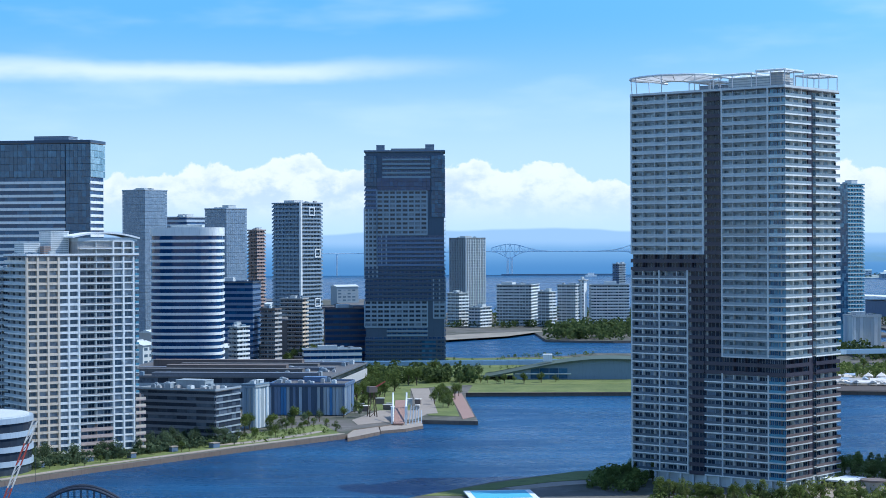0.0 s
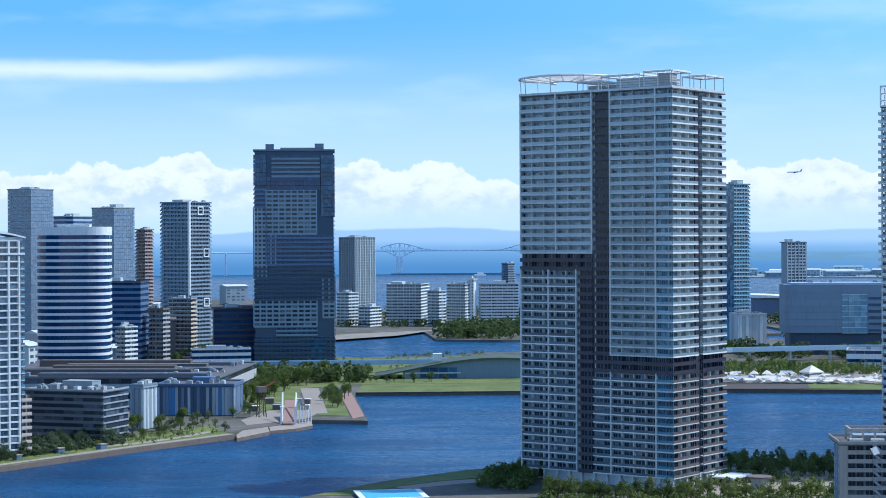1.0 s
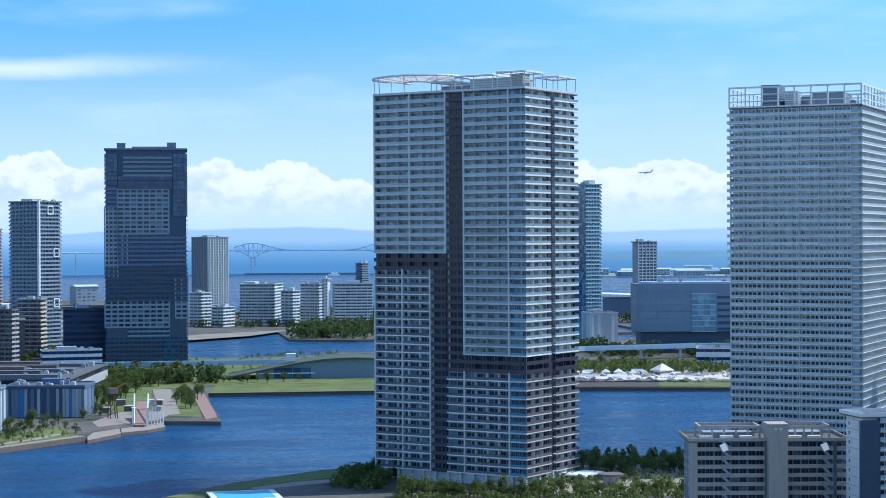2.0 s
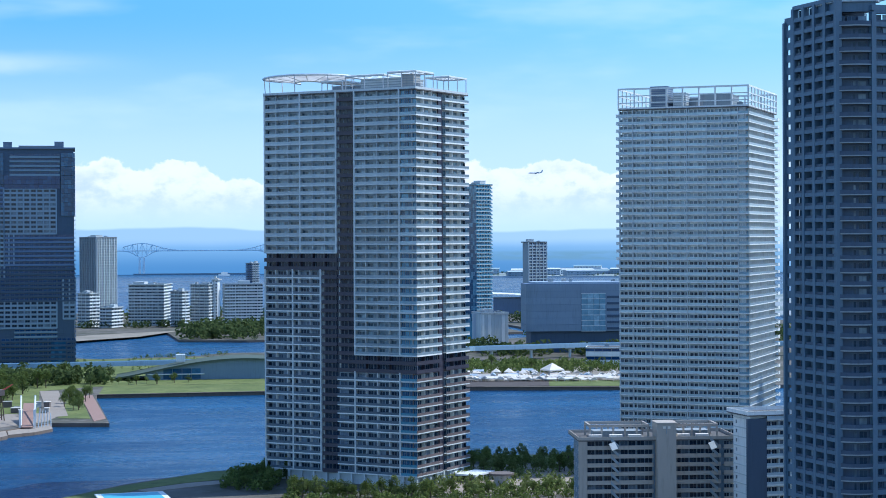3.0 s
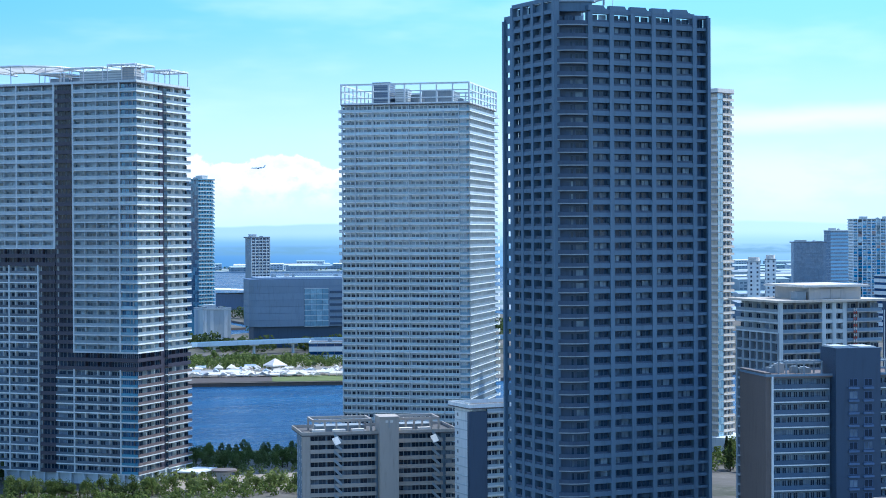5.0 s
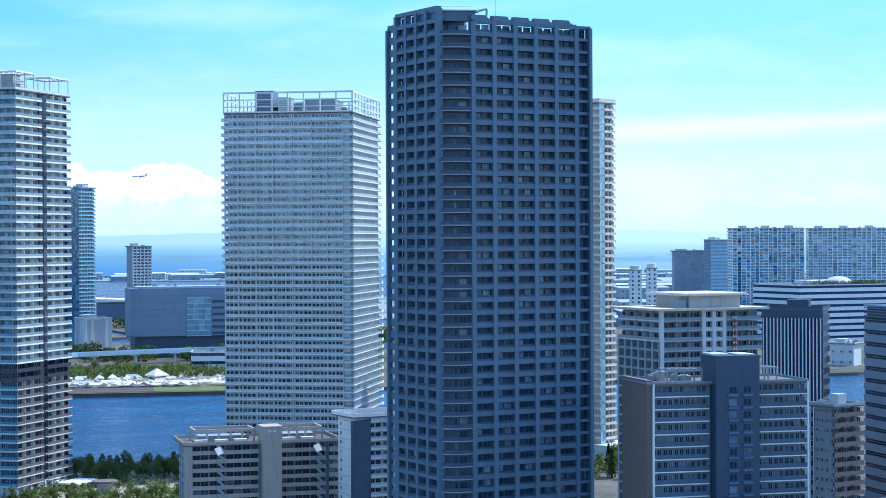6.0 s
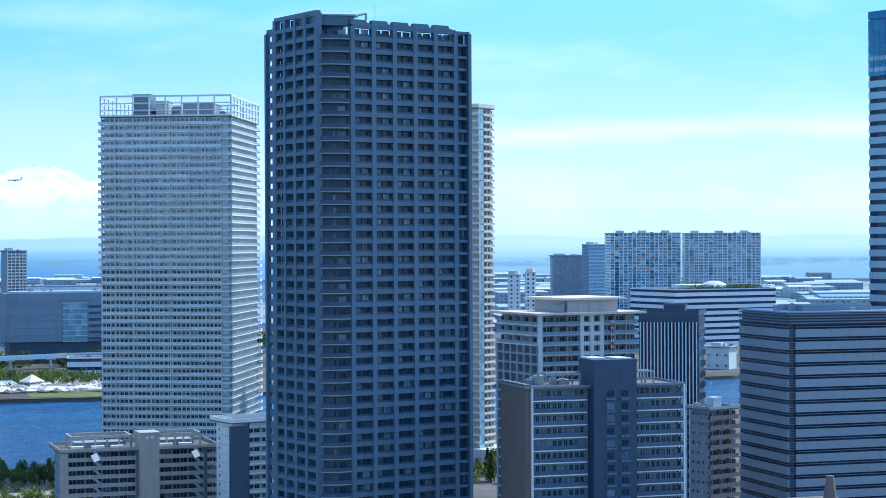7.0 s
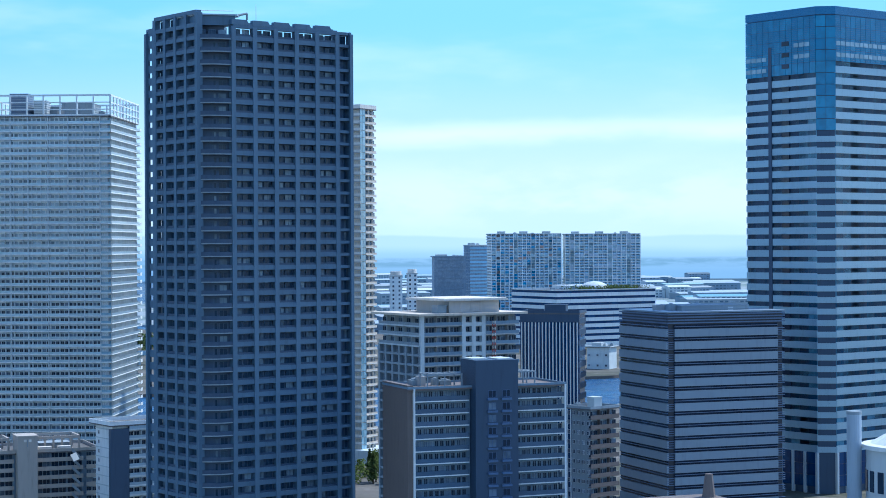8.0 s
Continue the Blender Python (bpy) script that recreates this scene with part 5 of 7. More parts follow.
def slab_apartments():
    b = thing("apartment_block", 220.5, 398.0, 2, -9.0, "apartment slab with brown end wall, navy lift shaft and railed balconies", "apartments")
    lr, ll, top, h = 41.3, 18.5, 55.3, 3.0
    walls = sides_of(lr, ll)
    n = 18
    z0 = top - n * h
    core(b, lr, ll, top, blue_grey, 1.5)
    bm = bmesh.new()
    box_into(bm, 0, 1.4, 0.4, ll, 0, top + 0.9)
    part("end_wall", bm, brown, b, "plain brown end wall")
    right = walls[0]
    kw = dict(cap=25, wcap=80, bay=3.1, slab=white, rail=ink_rail, glass_mat=glass, rail_h=1.1, win_h=0.72, win_w=0.36, lip=(-0.24, 0.04), fins=False)
    rail_zone(b, right, 1.4, lr * 0.38, 0, n, z0, h, pillar=None, **kw)
    rail_zone(b, right, lr * 0.66, lr, 0, n, z0, h, **kw)
    for u in (1.3, lr - 0.25):
        bm = bmesh.new()
        box_into(bm, u, u + 0.45, -0.3, 1.4, 0, top)
        part("fin", bm, white, b)
    bm = bmesh.new()
    box_into(bm, lr * 0.40, lr * 0.67, -2.4, 7.5, 0, top + 6.6)
    part("lift_shaft", bm, navy, b, "windowless navy lift shaft")
    fm = right[0] @ shift(lr * 0.465, -2.5, 0)
    for k, u in enumerate((0.6, 4.3)):
        win = window_mesh(2.0, 1.7, blue_panel, glass)
        repeated(b, "window", win, [fm @ shift(u, 0, z0 + f * h + 0.6) for f in range(n)], 30)
        bm = bmesh.new()
        box_into(bm, u - 0.3, u + 2.3, -0.5, 0.1, 0.0, 0.5)
        repeated(b, "ledge", mesh_of("ledge", bm, blue_panel), [fm @ shift(0, 0, z0 + f * h - 0.1) for f in range(n)], 30)
    bm = bmesh.new()
    box_into(bm, lr * 0.40, lr * 0.50, -0.5, 6.0, top + 6.6, top + 7.0)
    box_into(bm, lr * 0.55, lr * 0.65, -1.5, 6.0, top + 6.6, top + 6.9)
    part("vent", bm, pale, b)
    flat_roof(b, lr, ll, top, edge=blue_grey, kerb=0.5, mat=brown)
    for x0, x1 in ((6, lr * 0.37), (lr * 0.68, lr * 0.84)):
        z = top + 3.0
        xs = [x0 + j * (x1 - x0 - 0.35) / 6 for j in range(7)]
        bm = bmesh.new()
        box_into(bm, x0, x1, 0, 0.4, 0, 0.35)
        repeated(b, "pergola_beam", mesh_of("pergola_beam", bm, mid), [shift(0, 3, z), shift(0, 8, z)], 4)
        bm = bmesh.new()
        box_into(bm, 0, 0.3, 3.4, 8.0, 0.05, 0.3)
        repeated(b, "pergola_slat", mesh_of("pergola_slat", bm, mid), [shift(xx, 0, z) for xx in xs], 10)
        bm = bmesh.new()
        box_into(bm, 0, 0.3, 0, 0.3, top, z)
        repeated(b, "pergola_post", mesh_of("pergola_post", bm, mid), [shift(xx, yy, 0) for xx in xs[::3] for yy in (3, 8)], 20)
    roof_units(b, 3, lr * 0.36, 9, 16, top, 5, 31)


def finned_block():
    b = block("office_building", 359.3, 529.6, 45.8, 13.3, 20.3, 68.6, "black office block with upright white fins", "office", bands(navy, deep_glass, 0.5, 4), None, 3.6, 1.0, navy, 0.9, navy)
    wall = sides_of(13.3, 20.3)[1][0]
    bm = bmesh.new()
    box_into(bm, 0, 20.3, 0.2, 1.0, 0, 66.6)
    ob = part("dark_glass", bm, office_glass, b)
    ob.matrix_local = wall
    bm = bmesh.new()
    box_into(bm, -0.16, 0.16, -0.5, 0.2, 0, 63.0)
    repeated(b, "fin", mesh_of("fin", bm, white), [wall @ shift(0.6 + i * 1.19, 0, 0.5) for i in range(17)], 20)
    bm = bmesh.new()
    box_into(bm, -0.05, 20.35, -0.1, 0.2, 63.6, 66.6)
    ob = part("top_panel", bm, navy, b)
    ob.matrix_local = wall


tower_with_brown_panels()
lattice_top_tower()
dark_grid_tower()
pale_slab_tower()
dark_patchwork_tower()
white_grid_tower()
round_office()
left_office()
blue_glass_tower()
louvred_office()
apartments_row()
hat_roof_apartments()
slab_apartments()
finned_block()

# ---- other blocks, near to far ----
block("apartment_block", 339.7, 494.6, 10.5, 12.7, 10.9, 39.8, "small tan apartment block with punched windows", "apartments", rails(brown, brown, None, 4), holes(2.4, (1.2, 1.3)), 3.0, 1.0, mid)


def stripes(mats, w=2.4, seed=1):
    """Upright panels of several tints, some proud of the rest, under a ledge."""
    def z(b, wall, n, z0, h):
        rnd = random.Random(seed)
        k = max(2, round(wall[1] / w))
        bw = wall[1] / k
        pick = [rnd.randrange(len(mats)) for i in range(k)]
        for j, m in enumerate(mats):
            bm = bmesh.new()
            box_into(bm, 0.05, bw - 0.05, -0.12 * (j % 3), 0.9, 0.4, n * h + z0 - 0.3)
            spots = [wall[0] @ shift(i * bw, 0.3, 0) for i in range(k) if pick[i] == j]
            if spots:
                repeated(b, "panel", mesh_of("panel", bm, m), spots, 30)
        bm = bmesh.new()
        box_into(bm, 0, wall[1], -0.3, 0.4, n * h + z0 - 1.0, n * h + z0 - 0.2)
        ob = part("ledge", bm, mats[0], b)
        ob.matrix_local = wall[0]
    return z


blue_strip = painted("bright_blue_panel", (0.055, 0.19, 0.40), 0.4)
block("mall", -100.8, 839.0, 66.9, 23, 40, 25.6, "dark glazed shopping mall with grey panels by the quay", "mall", bands(mid, mall_glass, 0.22, 4), bands(mall_panel, mall_glass, 0.42, 5), 2.7, 1, mall_panel, 0.9, mid, 22)
block("mall", -89.9, 905.0, 66.0, 13.7, 7.1, 23.0, "pale mall wing with upright blue strips", "mall", stripes((mid, pale, steel_blue, pale), 1.5, 3), stripes((steel_blue, blue_grey, mid), 1.2, 4), 7.0, 1, blue_grey)
block("mall", -50.7, 973.7, 83.0, 30, 40, 17.8, "mall wing with blue and white upright panels", "mall", stripes((blue_panel, mid, slate), 2, 5), stripes((navy, blue_strip, slate, lilac, navy, mid), 1.6, 9), 7.0, 1, navy, 1.0, blue_panel, 14)
b = block("mall", -60, 1010, 83.0, 120, 130, 19.0, "broad flat-roofed mall with roof plant", "mall", bands(tan, mall_glass, 0.6), bands(mid, mall_glass, 0.6), 6.0, 1, mall_panel, 0.9, mall_panel, 40)
for i in range(7):
    roof_box(b, 8 + i * 15, 15 + i * 15, 8 + (i % 3) * 12, 100 + (i % 2) * 20, 17.0, 18.6 + (i % 3) * 1.1, (mall_panel, roof_grey, brown)[i % 3], "roof_gallery", False)
# far blocks: haze put into the pale blue-grey walls and flat glass
block("residential_tower", -263.4, 1679.5, 53.9, 28.3, 28.2, 137.0, "far blue-grey housing tower", "tower", panes(haze_glass, 2.6), panes(haze_glass, 2.6), 3.1, 1, lilac)
block("residential_tower", -187.0, 1639.4, 51.5, 25.6, 26.3, 119.6, "far blue-grey housing tower with rooftop plant", "tower", panes(haze_glass, 2.6), panes(haze_glass, 2.6), 3.1, 1, lilac)
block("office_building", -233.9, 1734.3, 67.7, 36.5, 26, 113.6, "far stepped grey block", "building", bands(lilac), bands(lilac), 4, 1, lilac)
# many blocks below: darker materials on left walls, side shade put into colour
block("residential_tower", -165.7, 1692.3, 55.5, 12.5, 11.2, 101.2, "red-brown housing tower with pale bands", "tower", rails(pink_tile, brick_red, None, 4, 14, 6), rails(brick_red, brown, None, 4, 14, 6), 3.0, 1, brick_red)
b2 = block("residential_tower", -113.4, 1515.8, 54.3, 27.7, 30.3, 121.7, "grey balcony tower with square feature frames", "tower", rails(mid, steel_blue, grey_glass, 4, 14, 8), rails(steel_blue, blue_grey, haze_glass, 4, 14, 8), 3.05, 1, blue_grey)
for u, f in ((10.0, 36), (17.0, 25), (17.0, 12)):
    bm = bmesh.new()
    for q in ((0, 7, 0, 0.9), (0, 7, 6.1, 7), (0, 0.9, 0.9, 6.1), (6.1, 7, 0.9, 6.1)):
        box_into(bm, q[0], q[1], -0.5, 0.3, q[2], q[3])
    ob = part("feature_frame", bm, white, b2, "square white feature frame")
    ob.matrix_local = shift(u, -0.2, f * 3.05)
bm = bmesh.new()
box_into(bm, -0.6, 1.2, -0.6, 1.2, 0, 121)
part("corner_pier", bm, white, b2)
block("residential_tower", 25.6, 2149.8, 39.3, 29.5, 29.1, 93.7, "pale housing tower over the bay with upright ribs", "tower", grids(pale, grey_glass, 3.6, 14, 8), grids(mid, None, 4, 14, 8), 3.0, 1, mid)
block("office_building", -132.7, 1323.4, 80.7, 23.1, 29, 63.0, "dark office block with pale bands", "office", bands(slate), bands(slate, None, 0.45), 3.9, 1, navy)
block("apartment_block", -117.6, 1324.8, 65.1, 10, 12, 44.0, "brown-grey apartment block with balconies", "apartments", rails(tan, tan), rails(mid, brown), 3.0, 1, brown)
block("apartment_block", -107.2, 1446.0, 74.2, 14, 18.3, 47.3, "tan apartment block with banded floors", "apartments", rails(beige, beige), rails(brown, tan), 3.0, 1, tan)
block("office_building", -88.3, 1417.3, 8.6, 31, 24.5, 40.9, "dark brown banded office block", "office", bands(maroon, office_glass, 0.4), None, 4, 1, maroon)
block("car_park", -97.7, 1326.4, 9.2, 41, 14, 15.5, "low white building with square windows", "building", bands(pale, office_glass, 0.5, 5), bands(pale, office_glass, 0.5), 4.2, 0.5, mid, 1.2, pale, 5)
block("apartment_block", -139.1, 1282.5, 51.2, 12, 9, 33.5, "small cream apartment block with balconies", "apartments", rails(white, white), rails(tan, tan), 3.0, 1, pale)
for row in (
    ("apartment_block", 16.1, 1959.9, 49.5, 16.4, 16.8, 36.5, "white housing block by the bay"),
    ("apartment_block", 37.8, 1939.6, 58.9, 23.3, 14.7, 22.6, "low white housing block by the bay"),
    ("apartment_block", 91.6, 1977.9, 75.3, 43.3, 37.4, 44.5, "long white housing block with dark window rows"),
    ("apartment_block", 108.6, 1947.0, 46.8, 11.7, 16.7, 38.2, "white housing block with a bright end wall"),
    ("apartment_block", 138.0, 1985.2, 56.0, 16, 22.6, 44.0, "grey-white housing block by the bay"),
    ("apartment_block", 155.2, 1994.0, 0.6, 40.4, 27.5, 43.8, "broad white housing slab by the bay"),
):
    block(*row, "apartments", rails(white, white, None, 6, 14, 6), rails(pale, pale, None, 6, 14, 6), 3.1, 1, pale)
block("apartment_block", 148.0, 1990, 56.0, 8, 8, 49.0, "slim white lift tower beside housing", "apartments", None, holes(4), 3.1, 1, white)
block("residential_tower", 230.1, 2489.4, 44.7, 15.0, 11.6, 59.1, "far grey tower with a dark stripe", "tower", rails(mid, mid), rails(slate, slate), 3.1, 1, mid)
block("residential_tower", 330.2, 1550.2, 28.0, 17.7, 24, 135.7, "blue-green glass housing tower with pale balconies", "tower", rails(pale, teal_rail, blue_glass, 3.2, 14, 8), panes(strip_glass, 2.4, 40), 3.1, 20, teal_rail)
block("podium", 326, 1514, 8, 24, 22, 30, "pale ribbed podium hall", "building", stripes((pale, white), 3, 7), stripes((pale, lilac), 3, 8), 27, 1, pale)
block("residential_tower", 470.5, 1943.9, 11.4, 21.0, 19.8, 86.5, "far housing tower, white window grid beside a dark edge", "tower", grids(pale, office_glass, 4, 30, 40, 1.2), None, 3.1, 1, mid)


def coloured_slab(x, y, ang, lr, ll, top, label, tints, seed):
    """A long housing slab: white frame, fronts tinted blue for haze, columns of coloured window bays, roof boxes."""
    b = block("residential_tower", x, y, ang, lr, ll, top, label, "tower", rails(white, haze_rail, strip_glass, 4.5, 14, 8), rails(white, white), 3.1, 1, pale, group="twin slabs", plant=False)
    n = max(1, int((top - 3.0) / 3.1))
    h = (top - 3.0) / n
    wall = sides_of(lr, ll)[0][0]
    rnd = random.Random(seed)
    cols = 16
    bw = lr / cols
    bm = bmesh.new()
    box_into(bm, -0.35, 0.35, -0.5, 1.0, 0, top - 3.0)
    repeated(b, "pier", mesh_of("pier", bm, white), [wall @ shift(i * bw, 0, 1) for i in range(0, cols + 1)], 30)
    for tint, odds in tints:
        spots = [wall @ shift(i * bw + 0.4, -0.2, 1 + f * h + 0.1) for i in range(cols) for f in range(n) if rnd.random() < odds * (5.0 if i % 4 == 1 else 0.9)]
        bm = bmesh.new()
        box_into(bm, 0, bw - 0.8, 0, 0.3, 0, h - 0.3)
        repeated(b, "coloured_panel", mesh_of("coloured_panel", bm, tint), spots, 12)
    for u in (0.1, 0.42, 0.75):
        roof_box(b, lr * u, lr * u + 8, 3, 10, top - 2, top + 0.9, pale, "lift_room", False)


coloured_slab(1098.2, 1789.9, -21.5, 78.4, 36.5, 102.8, "pale housing slab with coloured window bays", ((sky_glass, 0.16), (blue_glass, 0.12), (brick_red, 0.06)), 5)
coloured_slab(1183.1, 1771.2, -23.7, 85.5, 18.3, 102.5, "pale housing slab with banded upper floors", ((sky_glass, 0.14), (lilac, 0.12)), 8)
# two more far blocks with haze in their blue-grey colours
block("office_building", 944.0, 1648.9, -19.8, 32.8, 19.7, 79.5, "plain blue-grey far block", "building", panes(haze_glass, 4), None, 3.6, 1, steel_blue)
block("office_building", 1026.6, 1716.4, 9.1, 23.5, 11.1, 90.5, "pale blue far block", "building", bands(haze_rail, haze_glass, 0.5, 4), panes(haze_glass, 3), 3.6, 1, pale)
w1 = block("office_building", 904.7, 1367.9, 1.5, 107.4, 70.2, 51.5, "broad white-banded hall with a domed roof garden", "building", bands(white, office_glass, 0.58, 8), bands(white, office_glass, 0.58, 8), 5.2, 1, blue_panel, 0.9, white, 10)
bm = bmesh.new()
for k in range(5):
    for i in range(24):
        q = []
        for kk, ii in ((k, i), (k, i + 1), (k + 1, i + 1), (k + 1, i)):
            e_, a_ = math.pi / 2 * kk / 5.001, math.tau * ii / 24
            q.append(bm.verts.new((62 + 13 * math.cos(e_) * math.cos(a_), 30 + 13 * math.cos(e_) * math.sin(a_), 49.5 + 7 * math.sin(e_))))
        bm.faces.new(q)
part("dome", bm, pale, w1, "low pale roof dome")
bm = bmesh.new()
rnd = random.Random(71)
for i in range(1400):
    c = Vector((rnd.uniform(30, 104), rnd.uniform(2, 40), 49.7 + rnd.random() ** 2 * 3.2))
    u = Vector((rnd.gauss(0, 1), rnd.gauss(0, 1), rnd.gauss(0, 1))).normalized() * rnd.uniform(0.5, 1.1)
    v = u.cross(Vector((rnd.gauss(0, 1), rnd.gauss(0, 1), rnd.gauss(0, 1)))).normalized() * rnd.uniform(0.5, 1.1)
    bm.faces.new([bm.verts.new(c + q) for q in (u, v, -u, -v)])
part("roof_garden", bm, dark_leaves, w1, "dark green roof garden")
block("warehouse", 783.3, 1115.4, 34.9, 17.8, 19.4, 17.8, "small pale canal warehouse", "building", None, holes(6), 7, 1, pale)
for x, w, top_z in ((667.0, 9.0, 69.0), (681.5, 7.5, 70.5)):
    b = block("apartment_block", x, 1230.0, -24.0, w, 9.0, top_z, "slim white tower with a bright rounded cap", "apartments", holes(4, (1.4, 1.6)), holes(4, (1.4, 1.6)), 3.1, 1, white, 0.2, white, 0, 0.4, False, "slim twin towers")
    bm = bmesh.new()
    prism_into(bm, [(w * 0.5 + (w * 0.5 - 0.4) * math.cos(math.tau * i / 16), 4.5 + 4.0 * math.sin(math.tau * i / 16)) for i in range(16)], top_z - 2.0, top_z + 1.2)
    part("cap", bm, canvas, b, "bright rounded cap")


# ---- lawns, paths and quays ----
def sheet(name, ring, z, mat, label, category="ground", thick=0.25):
    bm = bmesh.new()
    prism_into(bm, ring, z - thick, z)
    return structure(name, bm, mat, label, category)


sheet("lawn_park", [(14, 1117), (228, 1118), (236, 1168), (120, 1180), (18, 1176)], 2.12, lawn, "mown park lawn behind the quay wall")
sheet("lawn_meadow", [(-58, 1004), (-18, 1004), (-20, 1150), (14, 1178), (125, 1182), (230, 1200), (232, 1440), (110, 1450), (20, 1440), (-58, 1480)], 2.08, lawn, "park meadow behind the promenade")
sheet("lawn_quay", [(-166, 722), (-92, 826), (-48, 884), (-60, 930), (-95, 880), (-128, 815), (-172, 765), (-185, 735)], 2.12, lawn, "lawn strip above the river wall")
sheet("lawn_point", [(-8, 975), (8, 968), (4, 1105), (-3, 1105)], 2.12, lawn, "lawn beside the terracotta promenade")
sheet("lawn_near", [(-8, 668), (18, 702), (50, 735), (62, 738), (60, 715), (40, 705), (22, 690), (10, 668)], 2.12, lawn, "small lawn at the tip of the near bank")
sheet("lawn_east", [(135, 752), (160, 763), (215, 761), (300, 775), (300, 740), (200, 735)], 2.12, lawn, "grass edge along the near bank")
sheet("path_river", [(-167, 716), (-142, 757), (-91, 826), (-46, 883), (-48.5, 885), (-94, 828.5), (-145, 759), (-170, 717)], 2.22, paving, "pale river path along the wall", "path")
sheet("path_quay_lawn", [(-100, 832), (-84, 846), (-66, 872), (-56, 894), (-59, 896), (-70, 876), (-88, 850), (-103, 836)], 2.2, paving, "curving pale path over the quay lawn", "path")
sheet("path_promenade", [(9.6, 953), (15.6, 966), (10.5, 1111), (3.4, 1111)], 2.24, promenade_red, "terracotta paved promenade", "path")
sheet("path_axis", [(-12.5, 980), (-3, 985), (-9, 1150), (-20, 1150)], 2.2, paving, "pale stepped path through the park", "path")
sheet("plaza", [(-42, 925), (-14, 955), (-8, 985), (-12, 1003), (-34, 1003), (-46, 950)], 2.16, paving, "paved plaza on the quay", "path")
sheet("path_near", [(22, 688), (40, 703), (66, 712), (66, 704), (44, 694), (26, 682)], 2.2, paving, "curved pale path on the near bank", "path")
sheet("road_west", [(-120, 1290), (-112, 1290), (-100, 1500), (-108, 1500)], 2.2, asphalt, "straight road between the towers", "road")
sheet("terrace_tents", [(230, 1122), (282, 1115), (292, 1156), (240, 1163)], 2.16, promenade_brown, "dark brown terrace above the quay", "quay")
sheet("lawn_tents", [(282, 1114), (345, 1098), (350, 1142), (292, 1156)], 2.18, lawn, "worn grass edge before the tents")
sheet("garden_paving", [(118, 650), (176, 642), (210, 690), (205, 735), (150, 735), (140, 690)], 2.1, paving, "tan paved garden court between shrubs", "path")
sheet("sand_field", [(225, 1150), (372, 1122), (390, 1270), (270, 1300)], 2.14, sand, "sandy camp ground")
sheet("beach", [(0, 1703), (60, 1770), (93, 1850), (110, 1880), (20, 1810), (-40, 1740)], 2.2, sand, "pale sand beach", "ground")
sheet("quay_cap", [(13, 1113.8), (110, 1113.8), (234, 1115.8), (330, 1094.8), (330.5, 1096.8), (234, 1118), (110, 1116), (13, 1116)], 2.3, quay, "dark stone quay cap", "quay")

bm = bmesh.new()
prism_into(bm, [(-44, 868), (-30, 897), (-33, 937), (-46, 905)], -3, 1.7, 0, 1)
structure("jetty", bm, [quay, paving], "concrete jetty below the river wall", "jetty")
bm = bmesh.new()
prism_into(bm, [(-30, 902), (-18, 912), (-10, 927), (-12, 956), (-32, 940)], -3, 1.5, 0, 1)
structure("jetty_pontoon", bm, [quay, paving], "broad concrete pontoon under the drawbridge", "jetty")


# ---- trees ----
def tree_kind(seed, height, spread, leaf, tall=False):
    """Trunk with limbs, and a crown of leaf clumps in several lobes with gaps."""
    rnd = random.Random(seed)
    t = bmesh.new()
    tube_into(t, (0, 0, -0.3), (0.1, 0.05, height * 0.45), height * 0.035, height * 0.02, 6)
    lobes = []
    for i in range(6 if not tall else 8):
        a = math.tau * i / 6 + rnd.uniform(-0.4, 0.4)
        r = spread * rnd.uniform(0.25, 0.6) * (0.5 if tall else 1)
        z = height * (rnd.uniform(0.36, 0.82) if not tall else 0.25 + 0.09 * i)
        tip = (r * math.cos(a), r * math.sin(a), z)
        tube_into(t, (0.05, 0.02, height * rnd.uniform(0.25, 0.42)), tip, height * 0.014, height * 0.005, 5)
        lobes.append((Vector(tip), spread * rnd.uniform(0.32, 0.5) * (0.75 - 0.05 * i if tall else 1)))
    lobes.append((Vector((0, 0, height * 0.88)), spread * (0.2 if tall else 0.42)))
    c = bmesh.new()
    spots = []
    for centre, rad in lobes:
        for i in range(130):
            spots.append(centre + Vector((rnd.gauss(0, 1), rnd.gauss(0, 1), rnd.gauss(0, 0.8))).normalized() * rad * rnd.uniform(0.45, 1.15))
    if tall:
        spots = []
        for i in range(900):
            k, a = rnd.random() ** 1.2, rnd.uniform(0, math.tau)
            r = spread * (0.42 * (1 - k) ** 0.8 + 0.05) * rnd.uniform(0.5, 1.15) * (1 + 0.25 * math.sin(k * 26 + a * 2))
            spots.append(Vector((r * math.cos(a), r * math.sin(a), height * (0.14 + 0.86 * k))))
    for p in spots:
        s = height * rnd.uniform(0.018, 0.042)
        u = Vector((rnd.gauss(0, 1), rnd.gauss(0, 1), rnd.gauss(0, 1))).normalized()
        v = u.cross(Vector((rnd.gauss(0, 1), rnd.gauss(0, 1), rnd.gauss(0, 1)))).normalized()
        c.faces.new([c.verts.new(p + u * s * q + v * s * w) for q, w in ((-1, -0.5), (0.2, -0.9), (1, 0.1), (0.1, 0.8))])
    return mesh_of("trunk", t, bark), mesh_of("crown", c, leaf)


GARDEN = [tree_kind(8, 9, 3.6, garden_leaves), tree_kind(9, 10, 3.2, garden_leaves), tree_kind(10, 8, 3.4, leaves)]
ROUND = [tree_kind(1, 9, 4.2, leaves), tree_kind(2, 8, 4.6, dark_leaves), tree_kind(3, 10, 4.6, leaves)]
GREY = [tree_kind(4, 7, 3.8, pale_leaves), tree_kind(5, 6.5, 3.4, pale_leaves)]
